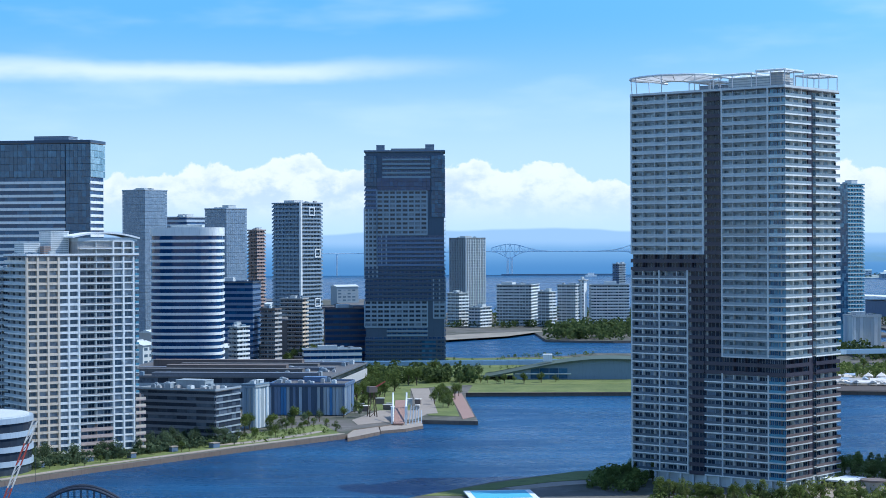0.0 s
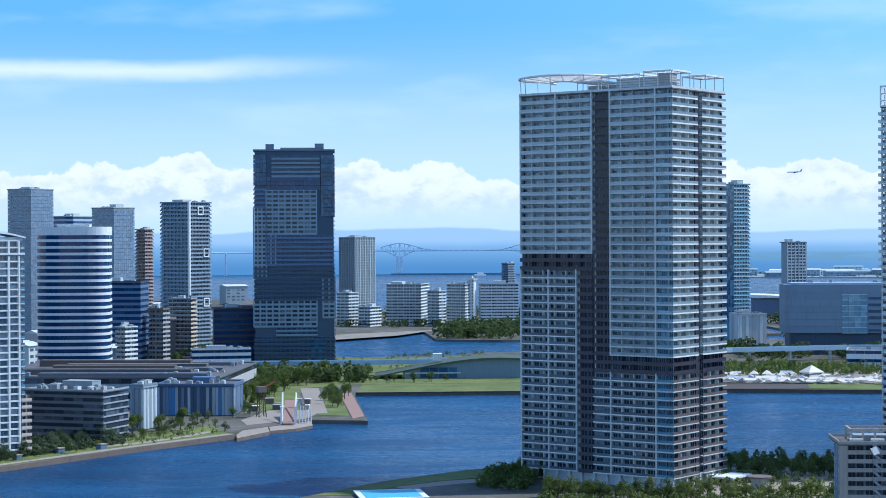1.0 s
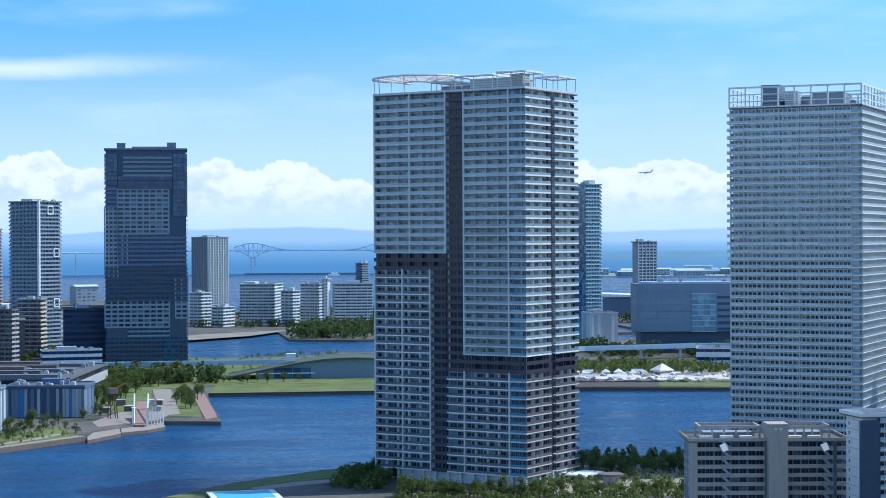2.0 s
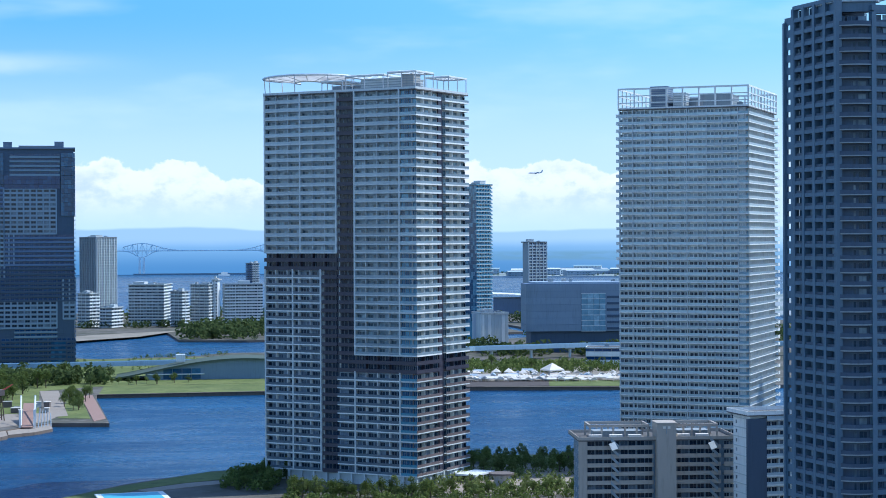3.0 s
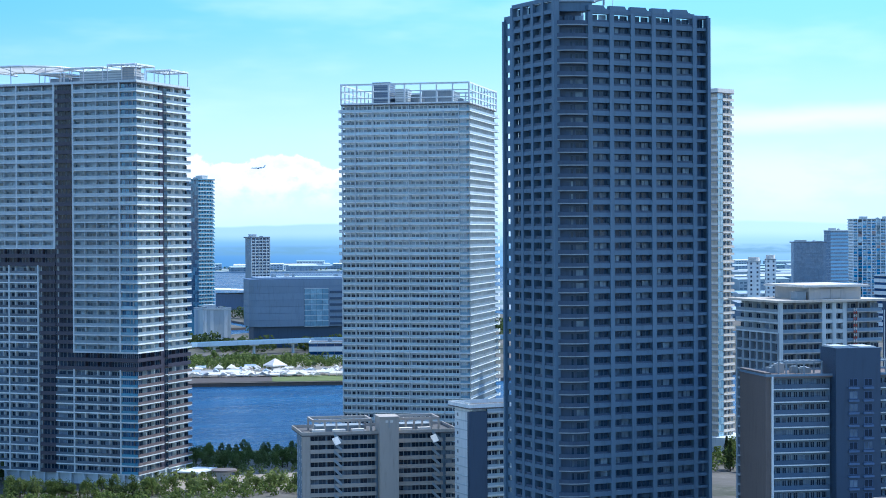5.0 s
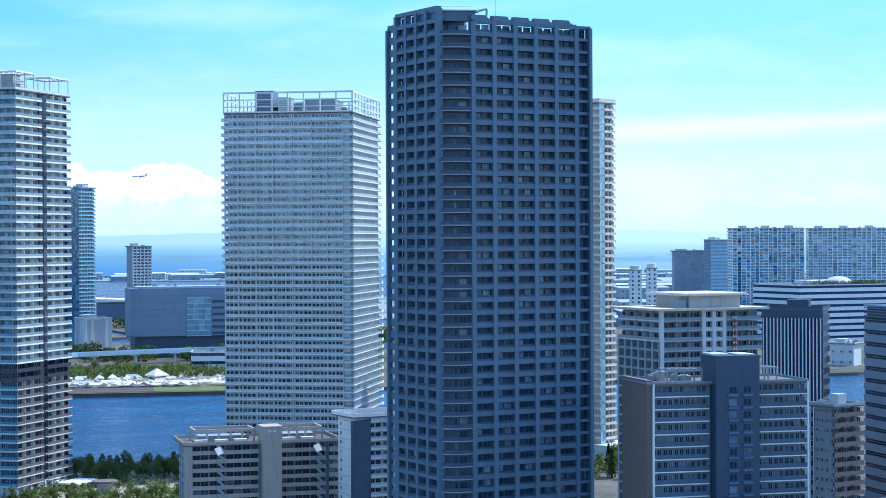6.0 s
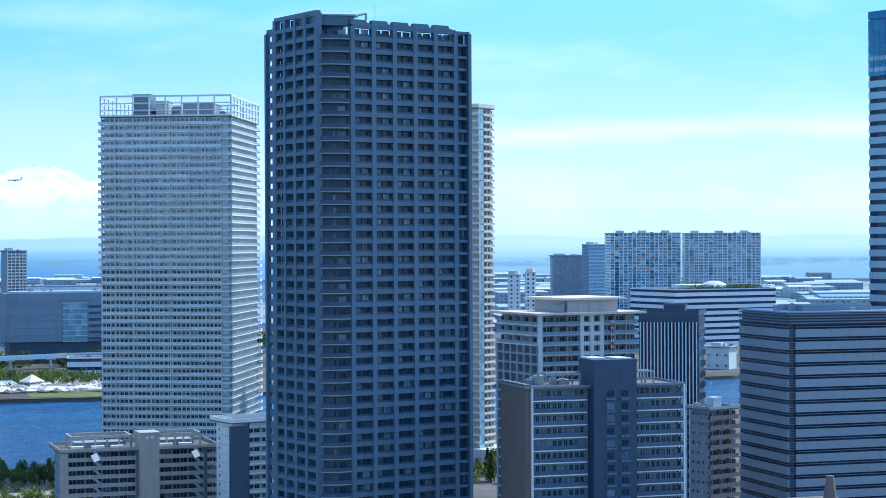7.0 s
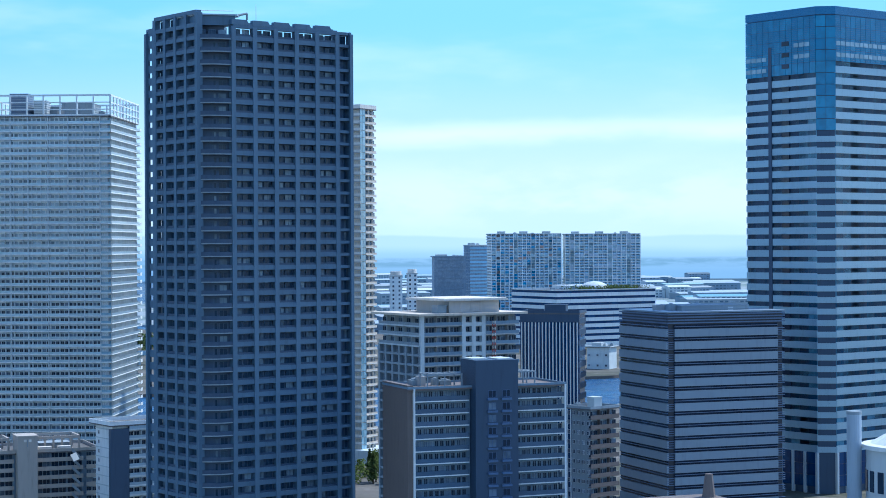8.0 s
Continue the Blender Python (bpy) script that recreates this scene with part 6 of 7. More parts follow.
TALL = [tree_kind(6, 12, 4.0, dark_leaves, True), tree_kind(7, 13, 4.4, dark_leaves, True)]


def tree(kind, x, y, scale, turn, label, group, z=2.0):
    e = thing("tree", x, y, z, turn, label, "tree", group)
    e.scale = (scale, scale, scale * 1.05)
    for name, me in zip(("trunk", "crown"), kind):
        ob = new(name, me)
        ob.parent = e


def grove(kinds, corner_a, corner_b, corner_c, n, seed, label, group, low=0.7, high=1.15):
    """Trees scattered over the parallelogram a, b, c."""
    rnd = random.Random(seed)
    a, b, c = Vector(corner_a), Vector(corner_b), Vector(corner_c)
    for i in range(n):
        p = a + (b - a) * ((i + rnd.random()) / n) + (c - a) * rnd.random()
        tree(rnd.choice(kinds), p.x, p.y, rnd.uniform(low, high), rnd.uniform(0, 360), label, group)


grove(GREY, (-166, 745), (-96, 845), (-178, 757), 36, 1, "grey-green tree in the row before the towers", "river walk trees", 0.8, 1.2)
grove(GREY + ROUND[:1], (-160, 735), (-90, 836), (-166, 743), 18, 2, "small round tree on the river lawn", "river lawn trees", 0.3, 0.5)
grove(ROUND, (-88, 840), (-48, 900), (-98, 868), 17, 3, "leafy tree on the quay lawn", "quay trees", 0.35, 0.62)
grove(ROUND + GREY, (-98, 872), (-56, 940), (-104, 884), 12, 4, "leafy tree beside the mall", "quay trees", 0.6, 0.9)
grove(ROUND, (-40, 1040), (-24, 1150), (-58, 1050), 32, 5, "broad green park tree", "park trees", 0.7, 1.1)
grove(ROUND + GREY, (-44, 960), (-38, 1030), (-54, 965), 14, 21, "small green tree by the mall", "park trees", 0.4, 0.7)
grove(ROUND, (-8, 1010), (-2, 1110), (4, 1010), 12, 6, "green tree beside the promenade", "park trees", 0.5, 0.9)
grove(ROUND, (-62, 1165), (22, 1175), (-60, 1235), 14, 7, "dark green tree before the viaduct", "park trees", 0.8, 1.3)
grove(ROUND, (20, 1180), (70, 1190), (22, 1190), 10, 8, "small tree on the lawn", "park trees", 0.4, 0.7)
grove(ROUND + TALL[:1], (54, 686), (72, 722), (64, 676), 18, 9, "dense dark tree at the tower's foot", "near bank trees", 0.4, 0.7)
grove(GARDEN, (150, 748), (215, 750), (152, 738), 22, 10, "green tree on the near bank by the water", "near bank trees", 0.4, 0.7)
grove(GARDEN + ROUND[:1], (150, 700), (200, 700), (152, 735), 34, 11, "dense green tree on the near bank", "near bank trees", 0.5, 0.85)
grove(GARDEN + ROUND, (112, 638), (190, 648), (114, 650), 26, 12, "low green garden tree by the tower", "near bank trees", 0.4, 0.7)
grove(GARDEN + ROUND, (70, 648), (112, 638), (76, 660), 20, 13, "low green garden tree by the tower", "near bank trees", 0.5, 0.8)
grove(ROUND + TALL, (320, 640), (345, 620), (330, 690), 14, 14, "green street tree between towers", "street trees", 0.7, 1.1)
grove(ROUND + GREY, (245, 1215), (385, 1200), (255, 1310), 14, 15, "green tree behind the tents", "camp trees", 0.5, 0.9)
grove(ROUND, (-122, 1300), (-104, 1500), (-114, 1300), 6, 17, "green street tree between towers", "street trees", 0.7, 1.1)


def woods(name, ring, n, seed, label, low=7, high=13, leaf=None):
    """Far wood: clumps of leaves heaped over a shore."""
    rnd = random.Random(seed)
    xs, ys = [p[0] for p in ring], [p[1] for p in ring]

    def inside(x, y):
        hit = False
        for (x0, y0), (x1, y1) in zip(ring, ring[1:] + ring[:1]):
            if (y0 > y) != (y1 > y) and x < (x1 - x0) * (y - y0) / (y1 - y0) + x0:
                hit = not hit
        return hit
    verts, faces = [], []
    while n > 0:
        x, y = rnd.uniform(min(xs), max(xs)), rnd.uniform(min(ys), max(ys))
        if not inside(x, y):
            continue
        n -= 1
        hgt = rnd.uniform(low, high)
        r = hgt * rnd.uniform(0.35, 0.55)
        for i in range(34):
            d = Vector((rnd.gauss(0, 1), rnd.gauss(0, 1), rnd.gauss(0, 1))).normalized()
            p = Vector((x, y, 2 + hgt * 0.55)) + Vector((d.x * r, d.y * r, d.z * hgt * 0.5))
            s = hgt * rnd.uniform(0.08, 0.17)
            u = Vector((rnd.gauss(0, 1), rnd.gauss(0, 1), rnd.gauss(0, 1))).normalized()
            v = u.cross(d).normalized()
            k = len(verts)
            verts += [tuple(p + u * s), tuple(p + v * s), tuple(p - u * s), tuple(p - v * s)]
            faces.append((k, k + 1, k + 2, k + 3))
    me = bpy.data.meshes.new(name)
    me.from_pydata(verts, [], faces)
    me.materials.append(leaf or (leaves if low < 5 else dark_leaves))
    return tagged(new(name, me), label, "woods", kind="stuff")


woods("woods", [(95, 1705), (150, 1684), (260, 1704), (330, 1760), (300, 1900), (120, 1870), (95, 1800)], 320, 1, "dense dark green wood on the forest point")
woods("woods", [(150, 1520), (300, 1530), (300, 1490), (160, 1500)], 60, 2, "green belt on the inlet shore", 2.5, 4.5)
woods("woods", [(-60, 1940), (190, 1930), (190, 1955), (-60, 1960)], 60, 3, "row of trees before the housing", 5, 8)
woods("woods", [(20, 2100), (400, 2150), (400, 2250), (20, 2200)], 90, 4, "tree belt behind the housing", 8, 14)
woods("woods", [(430, 1560), (640, 1640), (760, 1620), (560, 1520)], 110, 5, "green belt behind the arena", 7, 12)
woods("woods", [(335, 1590), (450, 1560), (620, 1700), (560, 2050), (446, 2050), (446, 1690)], 260, 19, "green belt between the arena and the bay", 5, 10)
woods("woods", [(-170, 1560), (-60, 1560), (-60, 2300), (-170, 2300)], 120, 6, "street trees among far blocks", 6, 10)
woods("woods", [(-60, 1190), (20, 1190), (20, 1240), (-60, 1240)], 90, 7, "dark trees under the viaduct", 6, 11)
woods("woods", [(-60, 1290), (230, 1330), (230, 1410), (100, 1440), (-50, 1430)], 160, 8, "hedges round the curved hall", 1.4, 2.8)
woods("woods", [(245, 1225), (390, 1215), (400, 1300), (265, 1315)], 420, 9, "green trees behind the camp ground", 2.5, 6)
woods("woods", [(296, 1395), (440, 1372), (440, 1412), (340, 1424), (332, 1500), (300, 1500)], 90, 10, "green trees before the arena", 6, 11)
woods("woods", [(40, 1452), (125, 1497), (120, 1475), (50, 1440)], 40, 11, "low hedges on the inlet shore", 1.5, 3)
# grey-green leaves paint haze over the island wood
woods("woods", [(1150, 4150), (1500, 4060), (1555, 4590), (800, 4820), (720, 4500)], 260, 12, "low wood on the outer island", 3, 6, pale_leaves)
woods("shrubs", [(118, 648), (178, 640), (212, 690), (214, 756), (135, 748), (128, 700)], 400, 13, "mixed shrubs in the tower garden, sunlight painted into their leaves", 1.6, 3.8, garden_leaves)
woods("shrubs", [(52, 684), (66, 670), (76, 700), (70, 732), (60, 730)], 110, 14, "dense shrubs at the tower's foot", 2, 4.5)
woods("shrubs", [(-182, 752), (-102, 866), (-93, 846), (-170, 738)], 420, 15, "grey-green hedge trees along the river walk", 2.6, 4.4, pale_leaves)
woods("shrubs", [(66, 640), (125, 622), (190, 636), (172, 662), (120, 658), (76, 668)], 330, 18, "garden shrubs before the tower", 1.4, 3.4, leaves)
woods("shrubs", [(-90, 832), (-50, 892), (-58, 925), (-100, 870)], 70, 16, "low shrubs on the quay lawn", 0.9, 2.0)
woods("shrubs", [(318, 640), (350, 620), (360, 700), (325, 705)], 110, 17, "street shrubs between towers", 2, 4)


# ---- viaduct, hall, arena, camp ----
def viaduct():
    pts = [(-330, 1205), (-195, 1232), (-128, 1247), (-2, 1251), (125, 1266), (200, 1300), (285, 1357), (380, 1380), (470, 1372), (640, 1330), (900, 1330)]
    b = thing("viaduct", 0, 0, 2, 0, "pale blue steel viaduct on concrete piers", "viaduct")
    for (x0, y0), (x1, y1) in zip(pts, pts[1:]):
        d = Vector((x1 - x0, y1 - y0))
        n = Vector((-d.y, d.x)).normalized() * 4.5
        bm = bmesh.new()
        prism_into(bm, [(x0 - n.x, y0 - n.y), (x1 - n.x, y1 - n.y), (x1 + n.x, y1 + n.y), (x0 + n.x, y0 + n.y)], 7.4, 9.2)
        part("girder", bm, viaduct_blue, b)
        bm = bmesh.new()
        for s in (-1, 1):
            o = n * s
            i = n * s * 0.95
            prism_into(bm, [(x0 + o.x, y0 + o.y), (x1 + o.x, y1 + o.y), (x1 + i.x, y1 + i.y), (x0 + i.x, y0 + i.y)] if s < 0 else [(x0 + i.x, y0 + i.y), (x1 + i.x, y1 + i.y), (x1 + o.x, y1 + o.y), (x0 + o.x, y0 + o.y)], 9.2, 10.4)
        part("parapet", bm, viaduct_blue, b)
        k = max(1, int(d.length / 32))
        for i in range(k):
            p = Vector((x0, y0)) + d * ((i + 0.5) / k)
            bm = bmesh.new()
            tube_into(bm, (p.x, p.y, 0), (p.x, p.y, 6.6), 1.1, None, 8)
            box_into(bm, p.x - 3.4, p.x + 3.4, p.y - 1.4, p.y + 1.4, 6.4, 7.4)
            part("pier", bm, pale, b)


def curved_hall():
    b = thing("exhibition_hall", 26, 1223, 2, -3, "low grey hall under one long curved dark green roof", "hall")
    bm = bmesh.new()
    k, w, dep = 16, 100.0, 34.0
    prof = [(w * i / k, 1.0 + 11.5 * math.sin(math.pi * 0.62 * (i / k)) ** 1.2) for i in range(k + 1)]
    rows = [[bm.verts.new((x, y, z + dz)) for x, z in prof] for y, dz in ((-2, 0), (-2, 1.0), (dep, 1.0), (dep, 0))]
    for p, q in ((0, 1), (1, 2), (2, 3), (3, 0)):
        for i in range(k):
            bm.faces.new((rows[p][i], rows[p][i + 1], rows[q][i + 1], rows[q][i]))
    for i in (0, k):
        bm.faces.new([r[i] for r in rows])
    part("roof", bm, painted("green_roof", (0.075, 0.105, 0.075), 0.7), b, "dark green curved roof")
    bm = bmesh.new()
    line = [(prof[3][0], 0.0)] + [(x, z - 0.02) for x, z in prof[3:]] + [(prof[-1][0], 0.0)]
    fr = [bm.verts.new((x, 0.2, z)) for x, z in line]
    bk = [bm.verts.new((x, dep - 1, z)) for x, z in line]
    bm.faces.new(fr[::-1])
    bm.faces.new(bk)
    for i in range(len(line)):
        j = (i + 1) % len(line)
        bm.faces.new((fr[i], fr[j], bk[j], bk[i]))
    part("wall", bm, blue_grey, b)
    bm = bmesh.new()
    box_into(bm, 0, 5.6, -0.1, 0.1, 0, 3.2)
    repeated(b, "pane", mesh_of("pane", bm, deep_glass), [shift(30 + i * 6, 0.1, 0.6 + j * 3.4) for i in range(4) for j in range(2)], 30)
    bm = bmesh.new()
    box_into(bm, 20, 56, -0.8, 0.3, 3.4, 4.0)
    box_into(bm, 38, 44, 10, 18, 11, 15.5)
    part("canopy", bm, white, b, "white canopy and roof light")


def arena():
    b = thing("arena", 346.3, 1438.9, 2, -6, "big windowless grey hall with a pale glazed bay", "hall")
    lr, ll, top = 133, 42, 53.0
    ring = []
    for cx, cy, a0 in ((6, 6, 180), (lr - 6, 6, 270), (lr - 6, ll - 6, 0), (6, ll - 6, 90)):
        ring += [(cx + 6 * math.cos(radians(a0 + i * 15)), cy + 6 * math.sin(radians(a0 + i * 15))) for i in range(7)]
    # panel courses one above the other, with shadow gaps between
    z, k = 16.4, 7
    step = (top - z) / k
    for i in range(k):
        bm = bmesh.new()
        prism_into(bm, ring, z + i * step + 0.12, z + (i + 1) * step - 0.12)
        part("wall_course", bm, arena_panel, b)
    bm = bmesh.new()
    prism_into(bm, [(0.4 + x * 0.994, 0.4 + y * 0.98) for x, y in ring], z, top + 0.4)
    part("core", bm, slate, b)
    bm = bmesh.new()
    prism_into(bm, [(4 + x * 0.94, 4 + y * 0.85) for x, y in ring], 0, z)
    part("base", bm, navy, b, "dark recessed ground floor")
    bm = bmesh.new()
    prism_into(bm, [(x * 0.9 + 6, y * 0.85 + 4) for x, y in ring], top + 0.4, top + 1.8)
    part("roof", bm, lilac, b)
    wall = sides_of(lr, ll)[0]
    bm = bmesh.new()
    box_into(bm, 0, 4.5, -0.5, 0.6, 0, 4.0)
    repeated(b, "pane", mesh_of("pane", bm, sky_glass), [wall[0] @ shift(43.2 + i * 4.66, 0, 16.6 + j * 4.2) for i in range(4) for j in range(7)], 40)
    bm = bmesh.new()
    box_into(bm, 42.9, 62.0, -0.6, 0.4, 0, 0.5)
    repeated(b, "ledge", mesh_of("ledge", bm, pale), [wall[0] @ shift(0, 0, 16.2 + j * 4.2) for j in range(8)], 10)
    bm = bmesh.new()
    box_into(bm, 63, lr - 6, -0.5, 0.4, 0, 1.8)
    repeated(b, "louvre", mesh_of("louvre", bm, navy), [wall[0] @ shift(0, 0, 17.6 + j * 4.9) for j in range(6)], 10)
    roof_units(b, 14, 120, 8, 34, top + 1.8, 12, 77)


viaduct()
curved_hall()
arena()
block("low_building", 352, 1287, -18, 60, 26, 14, "low white flat-roofed service building", "building", bands(white, office_glass, 0.6), None, 5, 0.5, white, 0.9, white, 4)
b = thing("shell_roof", 478, 2164, 2, -12, "wide white shell roof beyond the park", "hall")
bm = bmesh.new()
for i in range(10):
    x0, x1 = i * 7.0, (i + 1) * 7.0
    z0, z1 = (20 + 4 * math.sin(math.pi * 0.5 * (1 - x / 70)) for x in (x0, x1))
    prism_into(bm, [(x0, 0), (x1, 0), (x1, 60), (x0, 60)], min(z0, z1) - 1.5, min(z0, z1))
part("roof", bm, white, b)
bm = bmesh.new()
box_into(bm, 3, 68, 6, 54, 0, 18.5)
part("wall", bm, slate, b)


def tent_kind(seed, peaked, cover):
    rnd = random.Random(seed)
    w, d, h = (7, 7, 2.4) if peaked else (9, 5, 2.2)
    c = bmesh.new()
    v = [c.verts.new(q) for q in ((0, 0, h), (w, 0, h), (w, d, h), (0, d, h))]
    if peaked:
        t = c.verts.new((w / 2, d / 2, h + 2.8))
        for i in range(4):
            c.faces.new((v[i], v[(i + 1) % 4], t))
    else:
        a, b_ = c.verts.new((0, d / 2, h + 1.4)), c.verts.new((w, d / 2, h + 1.4))
        c.faces.new((v[0], v[1], b_, a))
        c.faces.new((v[2], v[3], a, b_))
        c.faces.new((v[1], v[2], b_))
        c.faces.new((v[3], v[0], a))
    for i in range(4):
        p, q = v[i].co, v[(i + 1) % 4].co
        c.faces.new([c.verts.new(s) for s in (p, q, q + Vector((0, 0, -0.5)), p + Vector((0, 0, -0.5)))])
    l = bmesh.new()
    for x, y in ((0.1, 0.1), (w - 0.1, 0.1), (w - 0.1, d - 0.1), (0.1, d - 0.1)):
        tube_into(l, (x, y, 0), (x, y, h), 0.07, None, 4)
    return mesh_of("roof", c, cover), mesh_of("frame", l, steel)


TENTS = [tent_kind(1, True, canvas), tent_kind(2, False, canvas), tent_kind(3, False, beige), tent_kind(4, False, lilac), tent_kind(5, False, tan)]
rnd = random.Random(44)
for i in range(150):
    s, t = rnd.random(), rnd.random() ** 2.2
    x, y = 238 + 118 * s + 16 * t, 1160 - 28 * s + 70 * t
    k = TENTS[rnd.choice((0, 1, 1, 1, 2, 2, 3, 4))]
    e = thing("tent", x, y, 2.14, rnd.choice((0, 90)) - 12 + rnd.uniform(-6, 6), "white canvas marquee on the camp ground", "tent", "camp tents")
    sc = rnd.uniform(0.45, 0.95)
    e.scale = (sc, sc, sc)
    for name, me in zip(("roof", "frame"), k):
        ob = new(name, me)
        ob.parent = e
e = thing("tent", 303, 1196, 2.14, 20, "large white peaked marquee on the camp ground", "tent", "camp tents")
e.scale = (1.6, 1.6, 1.5)
for name, me in zip(("roof", "frame"), TENTS[0]):
    ob = new(name, me)
    ob.parent = e


# ---- quay details ----
def drawbridge():
    b = thing("drawbridge", -22, 928, 1.5, 0, "raised red bridge deck between white posts on the quay", "bridge")
    bm = bmesh.new()
    v = [(-2.6, 0, 1), (2.6, 0, 1), (2.6, 40, 9), (-2.6, 40, 9)]
    top_v = [bm.verts.new(c) for c in v]
    low_v = [bm.verts.new((c[0], c[1], c[2] - 0.6)) for c in v]
    bm.faces.new(top_v)
    bm.faces.new(low_v[::-1])
    for j in range(4):
        bm.faces.new((top_v[j], low_v[j], low_v[(j + 1) % 4], top_v[(j + 1) % 4]))
    part("deck", bm, promenade_red, b)
    for s in (-1, 1):
        bm = bmesh.new()
        box_into(bm, s * 3.4 - 0.5, s * 3.4 + 0.5, 2, 3, -1, 9)
        box_into(bm, s * 3.4 - 0.4, s * 3.4 + 0.4, 26, 27, 0, 14)
        tube_into(bm, (s * 3.4, 26.5, 13.6), (s * 3.0, 2, 1.6), 0.4, None, 5)
        part("post", bm, white, b)
    for i in range(5):
        bm = bmesh.new()
        tube_into(bm, (5 + i * 1.5, 6 + i * 2, -0.5), (6 + i * 1.2, 10 + i * 2, 9 - i * 0.8), 0.3, 0.2, 5)
        part("strut", bm, lilac, b)


def old_crane():
    b = thing("gantry_crane", -36.5, 968, 2, 20, "old rust-red lattice dock crane", "crane")
    for x in (-2, 2):
        for y in (-2, 2):
            bm = bmesh.new()
            tube_into(bm, (x, y, 0), (x * 0.5, y * 0.5, 13), 0.3, 0.22, 5)
            part("leg", bm, bark, b)
    bm = bmesh.new()
    for i in range(4):
        z0, z1, r0, r1 = i * 3.2, (i + 1) * 3.2, 2 - i * 0.25, 2 - (i + 1) * 0.25
        tube_into(bm, (-r0, -r0, z0), (r1, -r1, z1), 0.14, None, 4)
        tube_into(bm, (-r0, r0, z0), (-r1, -r1, z1), 0.14, None, 4)
    part("bracing", bm, bark, b)
    bm = bmesh.new()
    box_into(bm, -2.2, 2.2, -2.2, 2.2, 12.6, 15.4)
    part("cab", bm, brown, b)
    bm = bmesh.new()
    tube_into(bm, (0, 0, 14), (6.5, -2, 18), 0.5, 0.25, 5)
    part("jib", bm, red_paint, b)


drawbridge()
old_crane()


def kiosk(x, y, turn, w, d, h, wall, roof, label):
    e = thing("kiosk", x, y, 2.0, turn, label, "kiosk", "quay kiosks")
    bm = bmesh.new()
    box_into(bm, 0.2, w - 0.2, 0.2, d - 0.2, 0, h)
    part("wall", bm, wall, e)
    bm = bmesh.new()
    box_into(bm, 0, w, 0, d, h, h + 0.35)
    part("roof", bm, roof, e)


rnd = random.Random(9)
for i in range(11):
    kiosk(rnd.uniform(-50, -12), rnd.uniform(985, 1045), rnd.uniform(-15, 15), rnd.uniform(2.5, 6), rnd.uniform(2.5, 4), rnd.uniform(2, 3.2), rnd.choice((pale, tan, brown)), rnd.choice((canvas, canvas, tan)), "small flat-roofed kiosk on the plaza")
for i in range(0, 14, 3):
    kiosk(-160 + i * 5.0 + rnd.uniform(-2, 2), 752 + i * 6.2 + rnd.uniform(-3, 3), 50, rnd.uniform(3, 6), rnd.uniform(2.5, 4), 2.0, slate, paving, "low flat-topped shelter among the trees")

# near tip: turquoise-topped boat house
b = thing("pool_shelter", 10.0, 650, 2, 6, "flat turquoise cover with a white rim on the bank", "shelter")
bm = bmesh.new()
box_into(bm, 0, 22, 0, 21, 0, 0.9)
part("wall", bm, white, b)
bm = bmesh.new()
box_into(bm, -0.9, 22.9, -0.9, 21.9, 0.9, 1.3)
part("rim", bm, white, b)
bm = bmesh.new()
box_into(bm, 1.2, 20.8, 1.2, 19.8, 1.3, 1.42)
part("cover", bm, turquoise, b, "turquoise cover")
# garden rotunda among the trees
b = thing("garden_rotunda", 152, 672, 2, 0, "round stone garden rotunda with a flat brown roof", "pavilion")
for name, r, z0, z1, m in (("wall", 2.8, 0, 4.0, tan), ("roof", 4.6, 4.0, 4.6, brown)):
    bm = bmesh.new()
    prism_into(bm, [(r * math.cos(math.tau * i / 20), r * math.sin(math.tau * i / 20)) for i in range(20)], z0, z1)
    part(name, bm, m, b)

# low rounded building at the river bend
b = thing("rounded_office", -187, 745, 2, 0, "low rounded building with pale bands and dark glass", "office")
for i in range(4):
    for name, r, z0, z1, m in (("glass_band", 25, i * 5.5, i * 5.5 + 3.4, mall_glass), ("spandrel", 25.6, i * 5.5 + 3.4, i * 5.5 + 5.5, lilac)):
        bm = bmesh.new()
        prism_into(bm, [(r * math.cos(math.tau * k / 40), r * math.sin(math.tau * k / 40)) for k in range(40)], z0, z1)
        part(name, bm, m, b)
bm = bmesh.new()
prism_into(bm, [(24 * math.cos(math.tau * k / 40), 24 * math.sin(math.tau * k / 40)) for k in range(40)], 22.0, 22.5)
part("roof", bm, pale, b)


